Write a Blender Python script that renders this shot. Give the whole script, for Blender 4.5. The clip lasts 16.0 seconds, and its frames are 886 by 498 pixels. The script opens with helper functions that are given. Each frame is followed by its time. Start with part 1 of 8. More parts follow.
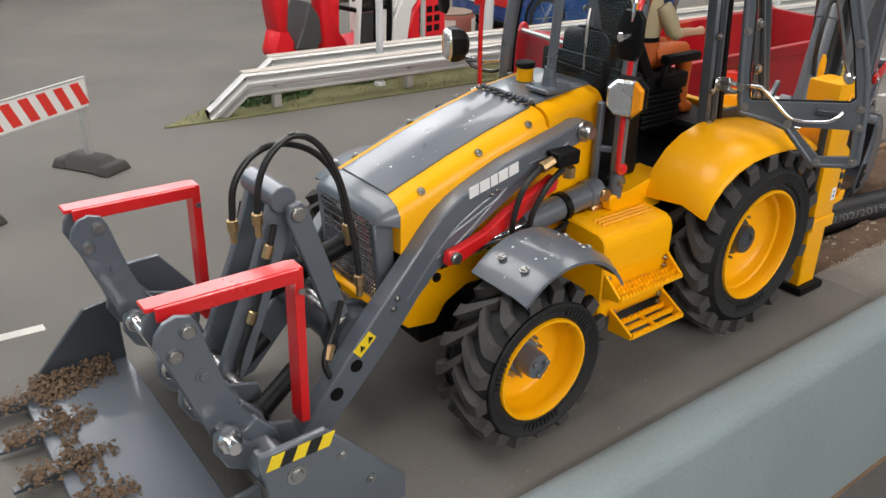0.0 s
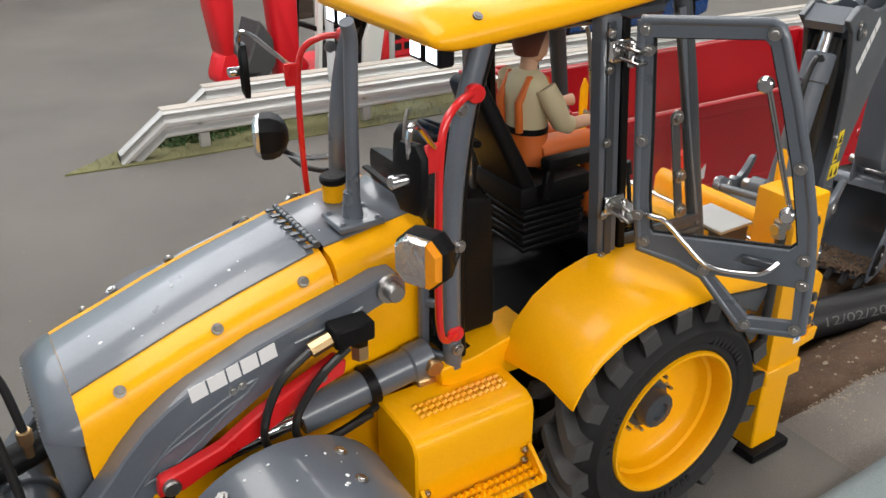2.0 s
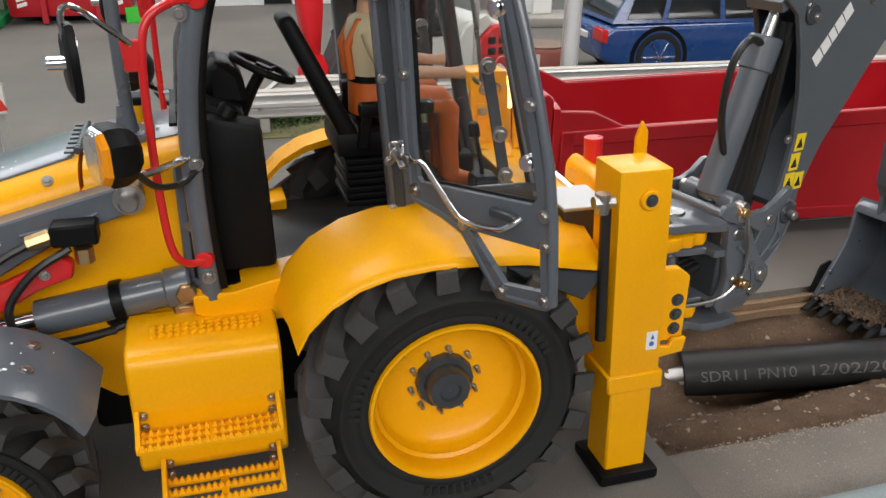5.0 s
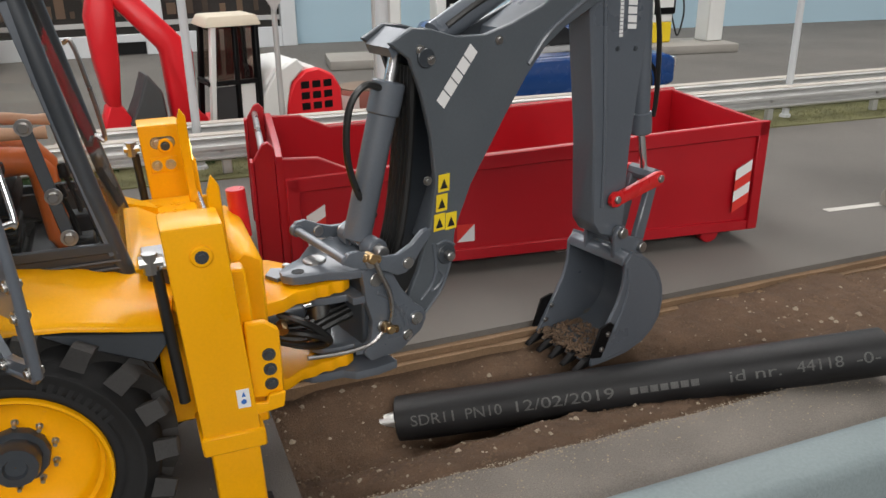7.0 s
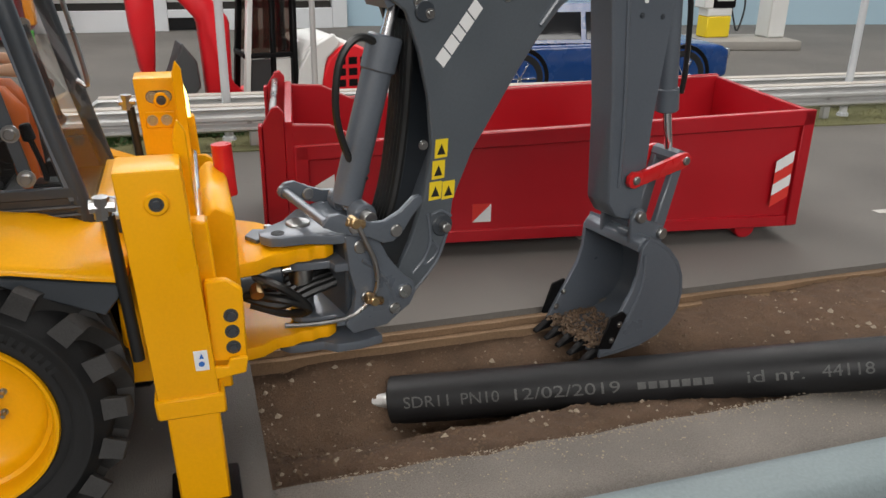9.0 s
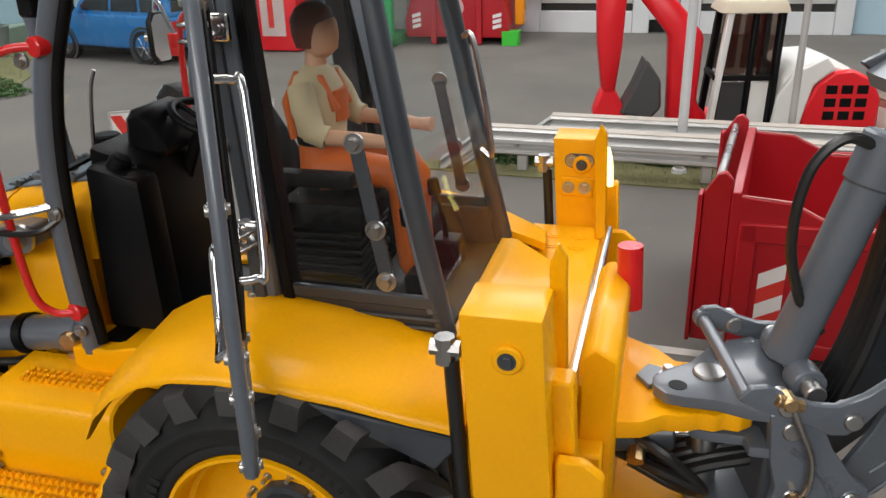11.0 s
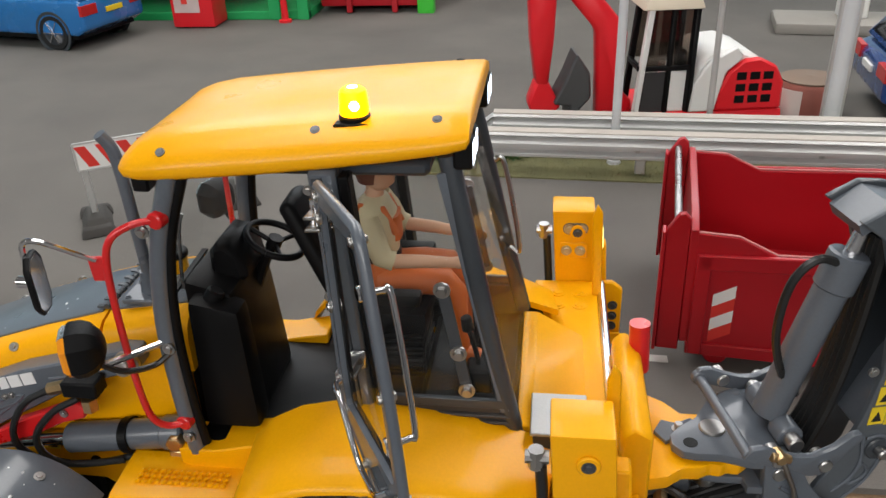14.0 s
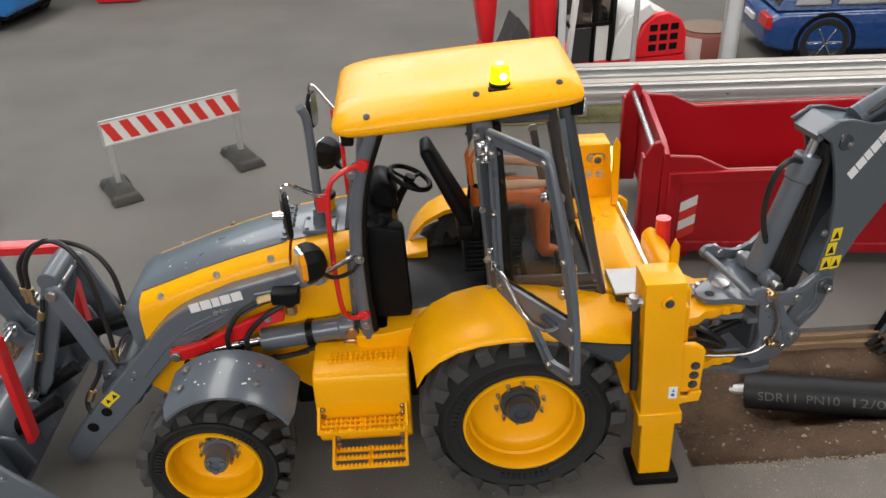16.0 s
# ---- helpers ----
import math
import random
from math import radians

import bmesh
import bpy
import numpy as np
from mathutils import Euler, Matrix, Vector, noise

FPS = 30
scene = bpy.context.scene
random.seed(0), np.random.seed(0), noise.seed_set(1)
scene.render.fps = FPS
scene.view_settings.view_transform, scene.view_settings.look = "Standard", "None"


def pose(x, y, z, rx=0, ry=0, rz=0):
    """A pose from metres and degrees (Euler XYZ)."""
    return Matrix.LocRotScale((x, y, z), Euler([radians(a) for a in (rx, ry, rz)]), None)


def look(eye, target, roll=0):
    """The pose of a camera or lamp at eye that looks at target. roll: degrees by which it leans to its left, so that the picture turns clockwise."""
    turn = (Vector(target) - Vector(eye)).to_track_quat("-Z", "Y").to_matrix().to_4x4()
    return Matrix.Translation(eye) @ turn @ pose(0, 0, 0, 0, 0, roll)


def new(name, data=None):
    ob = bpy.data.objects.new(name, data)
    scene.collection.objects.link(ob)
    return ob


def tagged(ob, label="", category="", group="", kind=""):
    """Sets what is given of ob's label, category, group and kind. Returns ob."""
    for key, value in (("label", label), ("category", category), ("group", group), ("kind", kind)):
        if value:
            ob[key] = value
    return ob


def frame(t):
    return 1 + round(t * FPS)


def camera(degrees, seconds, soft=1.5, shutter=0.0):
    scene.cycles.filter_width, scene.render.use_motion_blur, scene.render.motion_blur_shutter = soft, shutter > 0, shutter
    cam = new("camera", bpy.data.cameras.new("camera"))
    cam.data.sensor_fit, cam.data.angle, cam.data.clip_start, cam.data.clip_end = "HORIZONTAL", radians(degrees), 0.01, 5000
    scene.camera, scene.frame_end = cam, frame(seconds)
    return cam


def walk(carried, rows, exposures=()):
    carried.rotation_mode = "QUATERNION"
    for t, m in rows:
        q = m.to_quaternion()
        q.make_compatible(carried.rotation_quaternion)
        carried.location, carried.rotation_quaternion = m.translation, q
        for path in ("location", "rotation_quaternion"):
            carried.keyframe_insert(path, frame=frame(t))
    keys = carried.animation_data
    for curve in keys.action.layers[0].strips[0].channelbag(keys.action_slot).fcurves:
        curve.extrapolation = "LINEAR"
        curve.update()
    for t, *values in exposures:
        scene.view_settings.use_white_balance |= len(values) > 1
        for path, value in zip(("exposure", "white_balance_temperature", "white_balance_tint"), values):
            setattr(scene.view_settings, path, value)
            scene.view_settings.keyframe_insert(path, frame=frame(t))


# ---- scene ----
cam = camera(57.1, 16.0)
PATH = [
    (0.0, (-0.37068, -0.29233, 0.23686), (0.17895, 0.41875, -0.20163), 1.55),
    (0.5, (-0.35203, -0.28035, 0.24328), (0.19615, 0.43542, -0.18935), 1.00),
    (1.0, (-0.32544, -0.25945, 0.24366), (0.21947, 0.45825, -0.18990), 0.38),
    (1.5, (-0.26589, -0.25300, 0.24350), (0.25502, 0.47199, -0.20711), 0.41),
    (2.0, (-0.20439, -0.24513, 0.25524), (0.27119, 0.50382, -0.20617), 0.33),
    (2.5, (-0.16528, -0.24670, 0.26284), (0.28369, 0.52016, -0.19581), 0.68),
    (3.0, (-0.13318, -0.25456, 0.24942), (0.25862, 0.54506, -0.20568), 0.27),
    (3.2, (-0.12070, -0.25776, 0.24743), (0.25125, 0.55386, -0.20303), 0.11),
    (5.3, (-0.04912, -0.31100, 0.21223), (0.21321, 0.56633, -0.18961), 0.92),
    (5.5, (-0.03065, -0.31241, 0.21110), (0.23745, 0.56689, -0.18253), 0.95),
    (6.0, (0.00746, -0.32114, 0.21136), (0.29955, 0.55585, -0.17017), 0.72),
    (6.5, (0.03709, -0.33389, 0.21494), (0.36684, 0.53400, -0.15659), 0.28),
    (7.0, (0.05439, -0.34036, 0.21975), (0.39517, 0.52425, -0.14947), -0.66),
    (7.5, (0.07782, -0.34030, 0.21644), (0.42034, 0.52377, -0.15241), -0.90),
    (8.0, (0.09325, -0.33993, 0.20629), (0.43235, 0.52524, -0.16314), -0.59),
    (8.5, (0.09898, -0.33728, 0.19928), (0.43623, 0.52875, -0.16986), -0.05),
    (9.0, (0.08409, -0.33193, 0.20155), (0.36437, 0.55174, -0.17337), 0.94),
    (9.5, (0.05334, -0.31687, 0.20966), (0.20263, 0.59376, -0.17564), 1.06),
    (11.8, (0.12247, -0.21608, 0.22473), (-0.22852, 0.64124, -0.15186), -2.96),
    (12.0, (0.12264, -0.21410, 0.23056), (-0.23495, 0.64182, -0.14297), -3.04),
    (12.5, (0.10866, -0.21496, 0.25508), (-0.25598, 0.63989, -0.11406), -2.28),
    (13.0, (0.10594, -0.22331, 0.26987), (-0.25877, 0.63229, -0.09746), -2.30),
    (13.5, (0.09011, -0.24325, 0.28187), (-0.19873, 0.62712, -0.11691), -3.08),
    (14.0, (0.05679, -0.27248, 0.29560), (-0.06869, 0.60289, -0.17129), -2.25),
    (14.5, (0.02880, -0.30529, 0.30420), (-0.03334, 0.56661, -0.18152), -3.48),
    (15.0, (0.00510, -0.32944, 0.30828), (-0.02523, 0.53857, -0.18735), -3.06),
    (15.5, (-0.02172, -0.35539, 0.32240), (-0.01647, 0.50646, -0.18473), -2.26),
    (16.0, (-0.04353, -0.38922, 0.34362), (-0.01721, 0.46518, -0.17533), -2.26),
]
walk(cam, [(t, look(eye, target, roll)) for t, eye, target, roll in PATH], ((0.0, 0.42), (2.0, 0.46), (3.0, 0.34), (6.0, 0.28), (8.0, 0.1), (9.5, 0.16), (12.0, 0.27), (13.0, 0.14), (14.0, 0.1), (16.0, 0.2)))

# ---- light: closed unseen hall, assumed ceiling and north windows, added south light ----
world = bpy.data.worlds.new("world")
scene.world = world
world.use_nodes = True
wn = world.node_tree.nodes
sky = wn.new("ShaderNodeTexSky")
sky.sky_type = "NISHITA"
sky.sun_disc = False
sky.sun_elevation, sky.sun_rotation = radians(35), radians(20)
world.node_tree.links.new(sky.outputs[0], wn["Background"].inputs[0])
wn["Background"].inputs[1].default_value = 0.06


def area(name, m, sx, sy, watts, color):
    la = bpy.data.lights.new(name, "AREA")
    la.shape, la.size, la.size_y, la.energy, la.color = "RECTANGLE", sx, sy, watts, color
    ob = new(name, la)
    ob.matrix_world = m
    return ob


area("ceiling_window_light", look((-0.7, 0.9, 2.17), (-0.7, 0.9, 0)), 0.9, 2.6, 38, (1.0, 0.97, 0.93))
area("ceiling_window_light", look((1.3, 0.9, 2.17), (1.3, 0.9, 0)), 0.9, 2.6, 38, (1.0, 0.97, 0.93))
area("wall_window_light", look((0.2, 2.72, 1.35), (0.2, 0.0, 0.3)), 4.0, 1.1, 46, (0.97, 0.98, 1.0))
# unseen lamp added in the south to brighten the near sides
area("south_fill_light", look((-0.3, -3.15, 1.65), (0.0, 0.0, 0.1)), 4.6, 0.9, 82, (1.0, 0.97, 0.93))

# ---- materials ----
MATS = {}


def mat(name, color, rough=0.5, metal=0.0, var=0.12, scale=300.0, bump=0.02, coat=0.0, fine=2500.0, spec=0.5, rvar=0.1, island=0.0):
    """A painted, moulded or mineral surface with variation at two scales and a fine relief."""
    if name in MATS:
        return MATS[name]
    m = bpy.data.materials.new(name)
    m.use_nodes = True
    t, n = m.node_tree, m.node_tree.nodes
    p = n["Principled BSDF"]
    p.inputs["Metallic"].default_value = metal
    p.inputs["Coat Weight"].default_value = coat
    p.inputs["Coat Roughness"].default_value = 0.08
    p.inputs["Specular IOR Level"].default_value = spec
    co = n.new("ShaderNodeTexCoord")
    n1, n2 = n.new("ShaderNodeTexNoise"), n.new("ShaderNodeTexNoise")
    n1.inputs["Scale"].default_value, n1.inputs["Detail"].default_value = scale * 0.12, 5
    n2.inputs["Scale"].default_value, n2.inputs["Detail"].default_value = fine, 3
    for k in (n1, n2):
        t.links.new(co.outputs["Object"], k.inputs["Vector"])
    add = n.new("ShaderNodeMath")
    add.operation = "ADD"
    t.links.new(n1.outputs["Fac"], add.inputs[0])
    t.links.new(n2.outputs["Fac"], add.inputs[1])
    ramp = n.new("ShaderNodeMapRange")
    ramp.inputs[1].default_value, ramp.inputs[2].default_value = 0.6, 1.4
    ramp.inputs[3].default_value, ramp.inputs[4].default_value = 1 - var, 1 + var
    t.links.new(add.outputs[0], ramp.inputs[0])
    mul = n.new("ShaderNodeVectorMath")
    mul.operation = "SCALE"
    mul.inputs[0].default_value = color
    t.links.new(ramp.outputs[0], mul.inputs["Scale"])
    last = mul.outputs[0]
    if island:
        ge = n.new("ShaderNodeObjectInfo")
        r2 = n.new("ShaderNodeMapRange")
        r2.inputs[3].default_value, r2.inputs[4].default_value = 1 - island, 1 + island
        t.links.new(ge.outputs["Random"], r2.inputs[0])
        m2 = n.new("ShaderNodeVectorMath")
        m2.operation = "SCALE"
        t.links.new(last, m2.inputs[0])
        t.links.new(r2.outputs[0], m2.inputs["Scale"])
        last = m2.outputs[0]
    t.links.new(last, p.inputs["Base Color"])
    rr = n.new("ShaderNodeMapRange")
    rr.inputs[1].default_value, rr.inputs[2].default_value = 0.3, 0.7
    rr.inputs[3].default_value, rr.inputs[4].default_value = max(0.02, rough - rvar), min(1, rough + rvar)
    t.links.new(n1.outputs["Fac"], rr.inputs[0])
    t.links.new(rr.outputs[0], p.inputs["Roughness"])
    if bump:
        b = n.new("ShaderNodeBump")
        b.inputs["Strength"].default_value = 1.0
        b.inputs["Distance"].default_value = bump * 0.01
        t.links.new(n2.outputs["Fac"], b.inputs["Height"])
        t.links.new(b.outputs[0], p.inputs["Normal"])
    MATS[name] = m
    return m


def glow(name, color, strength):
    m = bpy.data.materials.new(name)
    m.use_nodes = True
    p = m.node_tree.nodes["Principled BSDF"]
    p.inputs["Base Color"].default_value = (*color, 1)
    p.inputs["Emission Color"].default_value = (*color, 1)
    p.inputs["Emission Strength"].default_value = strength
    return m


def glass(name, tint, rough=0.02, ior=1.45, dirt=0.05):
    m = bpy.data.materials.new(name)
    m.use_nodes = True
    t, n = m.node_tree, m.node_tree.nodes
    n.remove(n["Principled BSDF"])
    tr, gl, mx, fr = n.new("ShaderNodeBsdfTransparent"), n.new("ShaderNodeBsdfGlossy"), n.new("ShaderNodeMixShader"), n.new("ShaderNodeLayerWeight")
    df, m2, nz = n.new("ShaderNodeBsdfDiffuse"), n.new("ShaderNodeMixShader"), n.new("ShaderNodeTexNoise")
    tr.inputs[0].default_value = (*tint, 1)
    gl.inputs["Roughness"].default_value = rough
    fr.inputs["Blend"].default_value = 0.25
    pw = n.new("ShaderNodeMath")
    pw.operation = "POWER"
    pw.inputs[1].default_value = 3.0
    fm = n.new("ShaderNodeMapRange")
    fm.inputs[3].default_value, fm.inputs[4].default_value = 0.04, 0.6
    t.links.new(fr.outputs["Facing"], pw.inputs[0])
    t.links.new(pw.outputs[0], fm.inputs[0])
    df.inputs[0].default_value = (0.5, 0.5, 0.48, 1)
    nz.inputs["Scale"].default_value = 60
    nz.inputs["Detail"].default_value = 6
    mr = n.new("ShaderNodeMapRange")
    mr.inputs[1].default_value, mr.inputs[2].default_value, mr.inputs[4].default_value = 0.45, 0.8, dirt
    t.links.new(nz.outputs[0], mr.inputs[0])
    t.links.new(mr.outputs[0], m2.inputs[0])
    t.links.new(fm.outputs[0], mx.inputs[0])
    t.links.new(tr.outputs[0], mx.inputs[1])
    t.links.new(gl.outputs[0], mx.inputs[2])
    t.links.new(mx.outputs[0], m2.inputs[1])
    t.links.new(df.outputs[0], m2.inputs[2])
    t.links.new(m2.outputs[0], n["Material Output"].inputs[0])
    return m


YEL = mat("yellow_paint", (0.90, 0.41, 0.001), 0.36, var=0.05, bump=0.002, coat=0.14, fine=900, spec=0.22)
GRY = mat("grey_paint", (0.098, 0.113, 0.135), 0.36, var=0.08, bump=0.002, coat=0.45, fine=900)
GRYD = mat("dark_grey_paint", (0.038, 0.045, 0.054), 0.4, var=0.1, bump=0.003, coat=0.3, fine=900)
BLK = mat("black_plastic", (0.005, 0.005, 0.0055), 0.45, var=0.2, bump=0.01, spec=0.15)
RUB = mat("tyre_rubber", (0.017, 0.017, 0.0175), 0.7, spec=0.3, var=0.3, bump=0.015, scale=500)
LUGM = mat("tread_rubber", (0.055, 0.053, 0.052), 0.78, spec=0.35, var=0.3, bump=0.02, scale=700)
HOSE = mat("hose_rubber", (0.012, 0.012, 0.012), 0.35, var=0.1, bump=0.0)
RED = mat("red_paint", (0.62, 0.012, 0.014), 0.33, var=0.1, bump=0.002, coat=0.4)
CRED = mat("container_red", (0.42, 0.005, 0.013), 0.4, var=0.22, bump=0.006, scale=120, coat=0.1)
TRED = mat("toy_red", (0.75, 0.012, 0.022), 0.4, var=0.06, bump=0.0)
CHR = mat("chrome", (0.75, 0.75, 0.77), 0.16, 1.0, var=0.05, bump=0.0)
STL = mat("steel", (0.45, 0.44, 0.43), 0.32, 1.0, var=0.15, bump=0.004)
BRS = mat("brass", (0.55, 0.38, 0.2), 0.35, 1.0, var=0.15, bump=0.004)
WHT = mat("white_paint", (0.78, 0.78, 0.76), 0.5, var=0.05, bump=0.004)
DECW = mat("white_decal", (0.8, 0.8, 0.8), 0.5, var=0.03, bump=0.0)
DECY = mat("yellow_decal", (0.85, 0.62, 0.02), 0.45, var=0.05, bump=0.0)
DECR = mat("red_decal", (0.7, 0.04, 0.03), 0.45, var=0.05, bump=0.0)
DECB = mat("black_decal", (0.01, 0.01, 0.01), 0.5, var=0.05, bump=0.0)
GLS = glass("cab_glass", (0.94, 0.95, 0.94))
GLT = glass("tinted_glass", (0.45, 0.40, 0.36))
PIPEM = mat("polyethylene_pipe", (0.012, 0.012, 0.013), 0.5, spec=0.35, var=0.5, bump=0.008, scale=400)
ASPH = mat("asphalt", (0.150, 0.140, 0.127), 0.9, var=0.34, bump=0.07, scale=60, fine=1600, rvar=0.05)
SLAB = mat("kerb_slab", (0.205, 0.183, 0.16), 0.92, var=0.4, bump=0.12, scale=160, fine=1500, rvar=0.05)
EDGE = mat("table_edge_paint", (0.205, 0.25, 0.26), 0.55, var=0.12, bump=0.03, scale=100, fine=600)
SOIL = mat("soil", (0.118, 0.072, 0.044), 0.95, var=0.42, bump=0.12, scale=600, fine=1500, rvar=0.04)
PLANK = mat("brown_board", (0.20, 0.125, 0.07), 0.85, var=0.3, bump=0.04, scale=250, fine=900)
GRASS = mat("grass_mat", (0.19, 0.185, 0.085), 0.95, var=0.4, bump=0.15, scale=300, fine=1200)
LEAF = mat("leaves", (0.045, 0.105, 0.025), 0.7, var=0.4, bump=0.0, island=0.3)
SKYB = mat("blue_wall_paint", (0.42, 0.58, 0.68), 0.75, var=0.04, bump=0.005, scale=10)
CONC = mat("concrete", (0.33, 0.31, 0.28), 0.85, var=0.18, bump=0.03, scale=200)
ZINC = mat("galvanised_rail", (0.52, 0.52, 0.51), 0.45, 0.35, var=0.12, bump=0.004, scale=150)
ZTOP = mat("dusty_rail_top", (0.50, 0.46, 0.41), 0.7, 0.0, var=0.15, bump=0.01, scale=300)
BLUE = mat("blue_car_paint", (0.008, 0.052, 0.21), 0.25, var=0.05, bump=0.0, coat=0.8)
BLUE2 = mat("light_blue_car_paint", (0.012, 0.16, 0.46), 0.25, var=0.05, bump=0.0, coat=0.8)
CARG = mat("dark_car_glass", (0.012, 0.013, 0.015), 0.08, var=0.05, bump=0.0)
GREEN = mat("green_paint", (0.01, 0.36, 0.10), 0.5, var=0.08, bump=0.003)
HALL = mat("hall_plaster", (0.26, 0.255, 0.25), 0.85, var=0.06, bump=0.01, scale=4, fine=80)
LENS = glow("lamp_lens", (0.75, 0.86, 1.0), 3.0)
LENSH = mat("head_lamp_reflector", (0.72, 0.76, 0.76), 0.22, 1.0, var=0.15, bump=0.06, fine=420, coat=1.0)
AMB = glow("amber_beacon", (1.0, 0.44, 0.0), 4.5)
AMBC = glow("beacon_bulb", (1.0, 0.8, 0.3), 14.0)
AMBL = mat("amber_lens", (0.85, 0.30, 0.01), 0.15, var=0.05, bump=0.0)
LIME = glow("side_lamp", (0.95, 0.9, 0.25), 3.0)
SKIN = mat("doll_skin", (0.62, 0.36, 0.23), 0.55, var=0.04, bump=0.0)
SHIRT = mat("doll_shirt", (0.62, 0.53, 0.33), 0.6, var=0.08, bump=0.004)
ORNG = mat("doll_overalls", (0.56, 0.12, 0.015), 0.5, var=0.08, bump=0.004)
HAIR = mat("doll_hair", (0.13, 0.03, 0.012), 0.5, var=0.15, bump=0.01)

# ---- mesh tools; all lengths in centimetres ----
S = 0.01


def join(bm, tmp, bevel=0.0, seg=1, angle=30):
    if bevel:
        ed = [e for e in tmp.edges if len(e.link_faces) == 2 and e.calc_face_angle(0) > radians(angle)]
        bmesh.ops.bevel(tmp, geom=ed, offset=bevel, segments=seg, affect="EDGES", profile=0.6, clamp_overlap=True)
    me = bpy.data.meshes.new("tmp")
    tmp.to_mesh(me)
    tmp.free()
    bm.from_mesh(me)
    bpy.data.meshes.remove(me)
    return bm


def hexa(bm, c, bevel=0.0, seg=1):
    """A solid from eight corners: four below, four above, in the same turn."""
    t = bmesh.new()
    v = [t.verts.new(p) for p in c]
    for f in ((3, 2, 1, 0), (4, 5, 6, 7), (0, 1, 5, 4), (1, 2, 6, 5), (2, 3, 7, 6), (3, 0, 4, 7)):
        t.faces.new([v[i] for i in f])
    bmesh.ops.recalc_face_normals(t, faces=t.faces)
    return join(bm, t, bevel, seg)


def box(bm, x0, x1, y0, y1, z0, z1, bevel=0.05, seg=1):
    return hexa(bm, [(x0, y0, z0), (x1, y0, z0), (x1, y1, z0), (x0, y1, z0), (x0, y0, z1), (x1, y0, z1), (x1, y1, z1), (x0, y1, z1)], bevel, seg)


def prism(bm, pts, y0, y1, bevel=0.04, axis="y", seg=1):
    """A profile of (x, z) drawn out along y (or of (x, y) along z, or of (y, z) along x)."""
    t = bmesh.new()
    put = {"y": lambda a, b, c: (a, c, b), "z": lambda a, b, c: (a, b, c), "x": lambda a, b, c: (c, a, b)}[axis]
    a = [t.verts.new(put(p, q, y0)) for p, q in pts]
    b = [t.verts.new(put(p, q, y1)) for p, q in pts]
    t.faces.new(a)
    t.faces.new(b)
    for i in range(len(pts)):
        j = (i + 1) % len(pts)
        t.faces.new((a[i], a[j], b[j], b[i]))
    bmesh.ops.recalc_face_normals(t, faces=t.faces)
    return join(bm, t, bevel, seg)


def frame_of(d):
    d = Vector(d).normalized()
    u = d.cross(Vector((0, 0, 1)))
    if u.length < 1e-3:
        u = d.cross(Vector((0, 1, 0)))
    u.normalize()
    return d, u, d.cross(u)


def rod(bm, p0, p1, r0, r1=None, n=16, bevel=0.0):
    r1 = r0 if r1 is None else r1
    p0, p1 = Vector(p0), Vector(p1)
    d, u, w = frame_of(p1 - p0)
    t = bmesh.new()
    a = [t.verts.new(p0 + r0 * (math.cos(k * math.tau / n) * u + math.sin(k * math.tau / n) * w)) for k in range(n)]
    b = [t.verts.new(p1 + r1 * (math.cos(k * math.tau / n) * u + math.sin(k * math.tau / n) * w)) for k in range(n)]
    t.faces.new(a)
    t.faces.new(b)
    for i in range(n):
        t.faces.new((a[i], a[(i + 1) % n], b[(i + 1) % n], b[i]))
    bmesh.ops.recalc_face_normals(t, faces=t.faces)
    return join(bm, t, bevel, 1, 50)


def bar(bm, p0, p1, w, h, bevel=0.03, up=(0, 0, 1)):
    """A rectangular bar; w across, h along up."""
    p0, p1 = Vector(p0), Vector(p1)
    d = (p1 - p0).normalized()
    s = d.cross(Vector(up))
    if s.length < 1e-3:
        s = d.cross(Vector((0, 1, 0)))
    s.normalize()
    q = s.cross(d)
    s, q = s * w / 2, q * h / 2
    return hexa(bm, [p0 - s - q, p0 + s - q, p1 + s - q, p1 - s - q, p0 - s + q, p0 + s + q, p1 + s + q, p1 - s + q], bevel)


def spline(pts, sub=6):
    p = [Vector(q) for q in pts]
    p = [2 * p[0] - p[1]] + p + [2 * p[-1] - p[-2]]
    out = []
    for i in range(1, len(p) - 2):
        for k in range(sub):
            t = k / sub
            a, b, c, d = p[i - 1], p[i], p[i + 1], p[i + 2]
            out.append(0.5 * (2 * b + (c - a) * t + (2 * a - 5 * b + 4 * c - d) * t * t + (3 * b - a - 3 * c + d) * t ** 3))
    out.append(p[-2])
    return out


def tube(bm, pts, r, n=10, sub=6, flat=1.0):
    """A round or flattened tube along a smooth line."""
    q = spline(pts, sub) if sub > 1 else [Vector(p) for p in pts]
    rings, u = [], None
    for i, p in enumerate(q):
        d = (q[min(i + 1, len(q) - 1)] - q[max(i - 1, 0)]).normalized()
        if u is None:
            u = frame_of(d)[1]
        u = (u - d * u.dot(d)).normalized()
        w = d.cross(u)
        rings.append([bm.verts.new(p + r * (math.cos(k * math.tau / n) * u * flat + math.sin(k * math.tau / n) * w)) for k in range(n)])
    for a, b in zip(rings, rings[1:]):
        for i in range(n):
            bm.faces.new((a[i], a[(i + 1) % n], b[(i + 1) % n], b[i]))
    bm.faces.new(rings[0][::-1])
    bm.faces.new(rings[-1])
    return bm


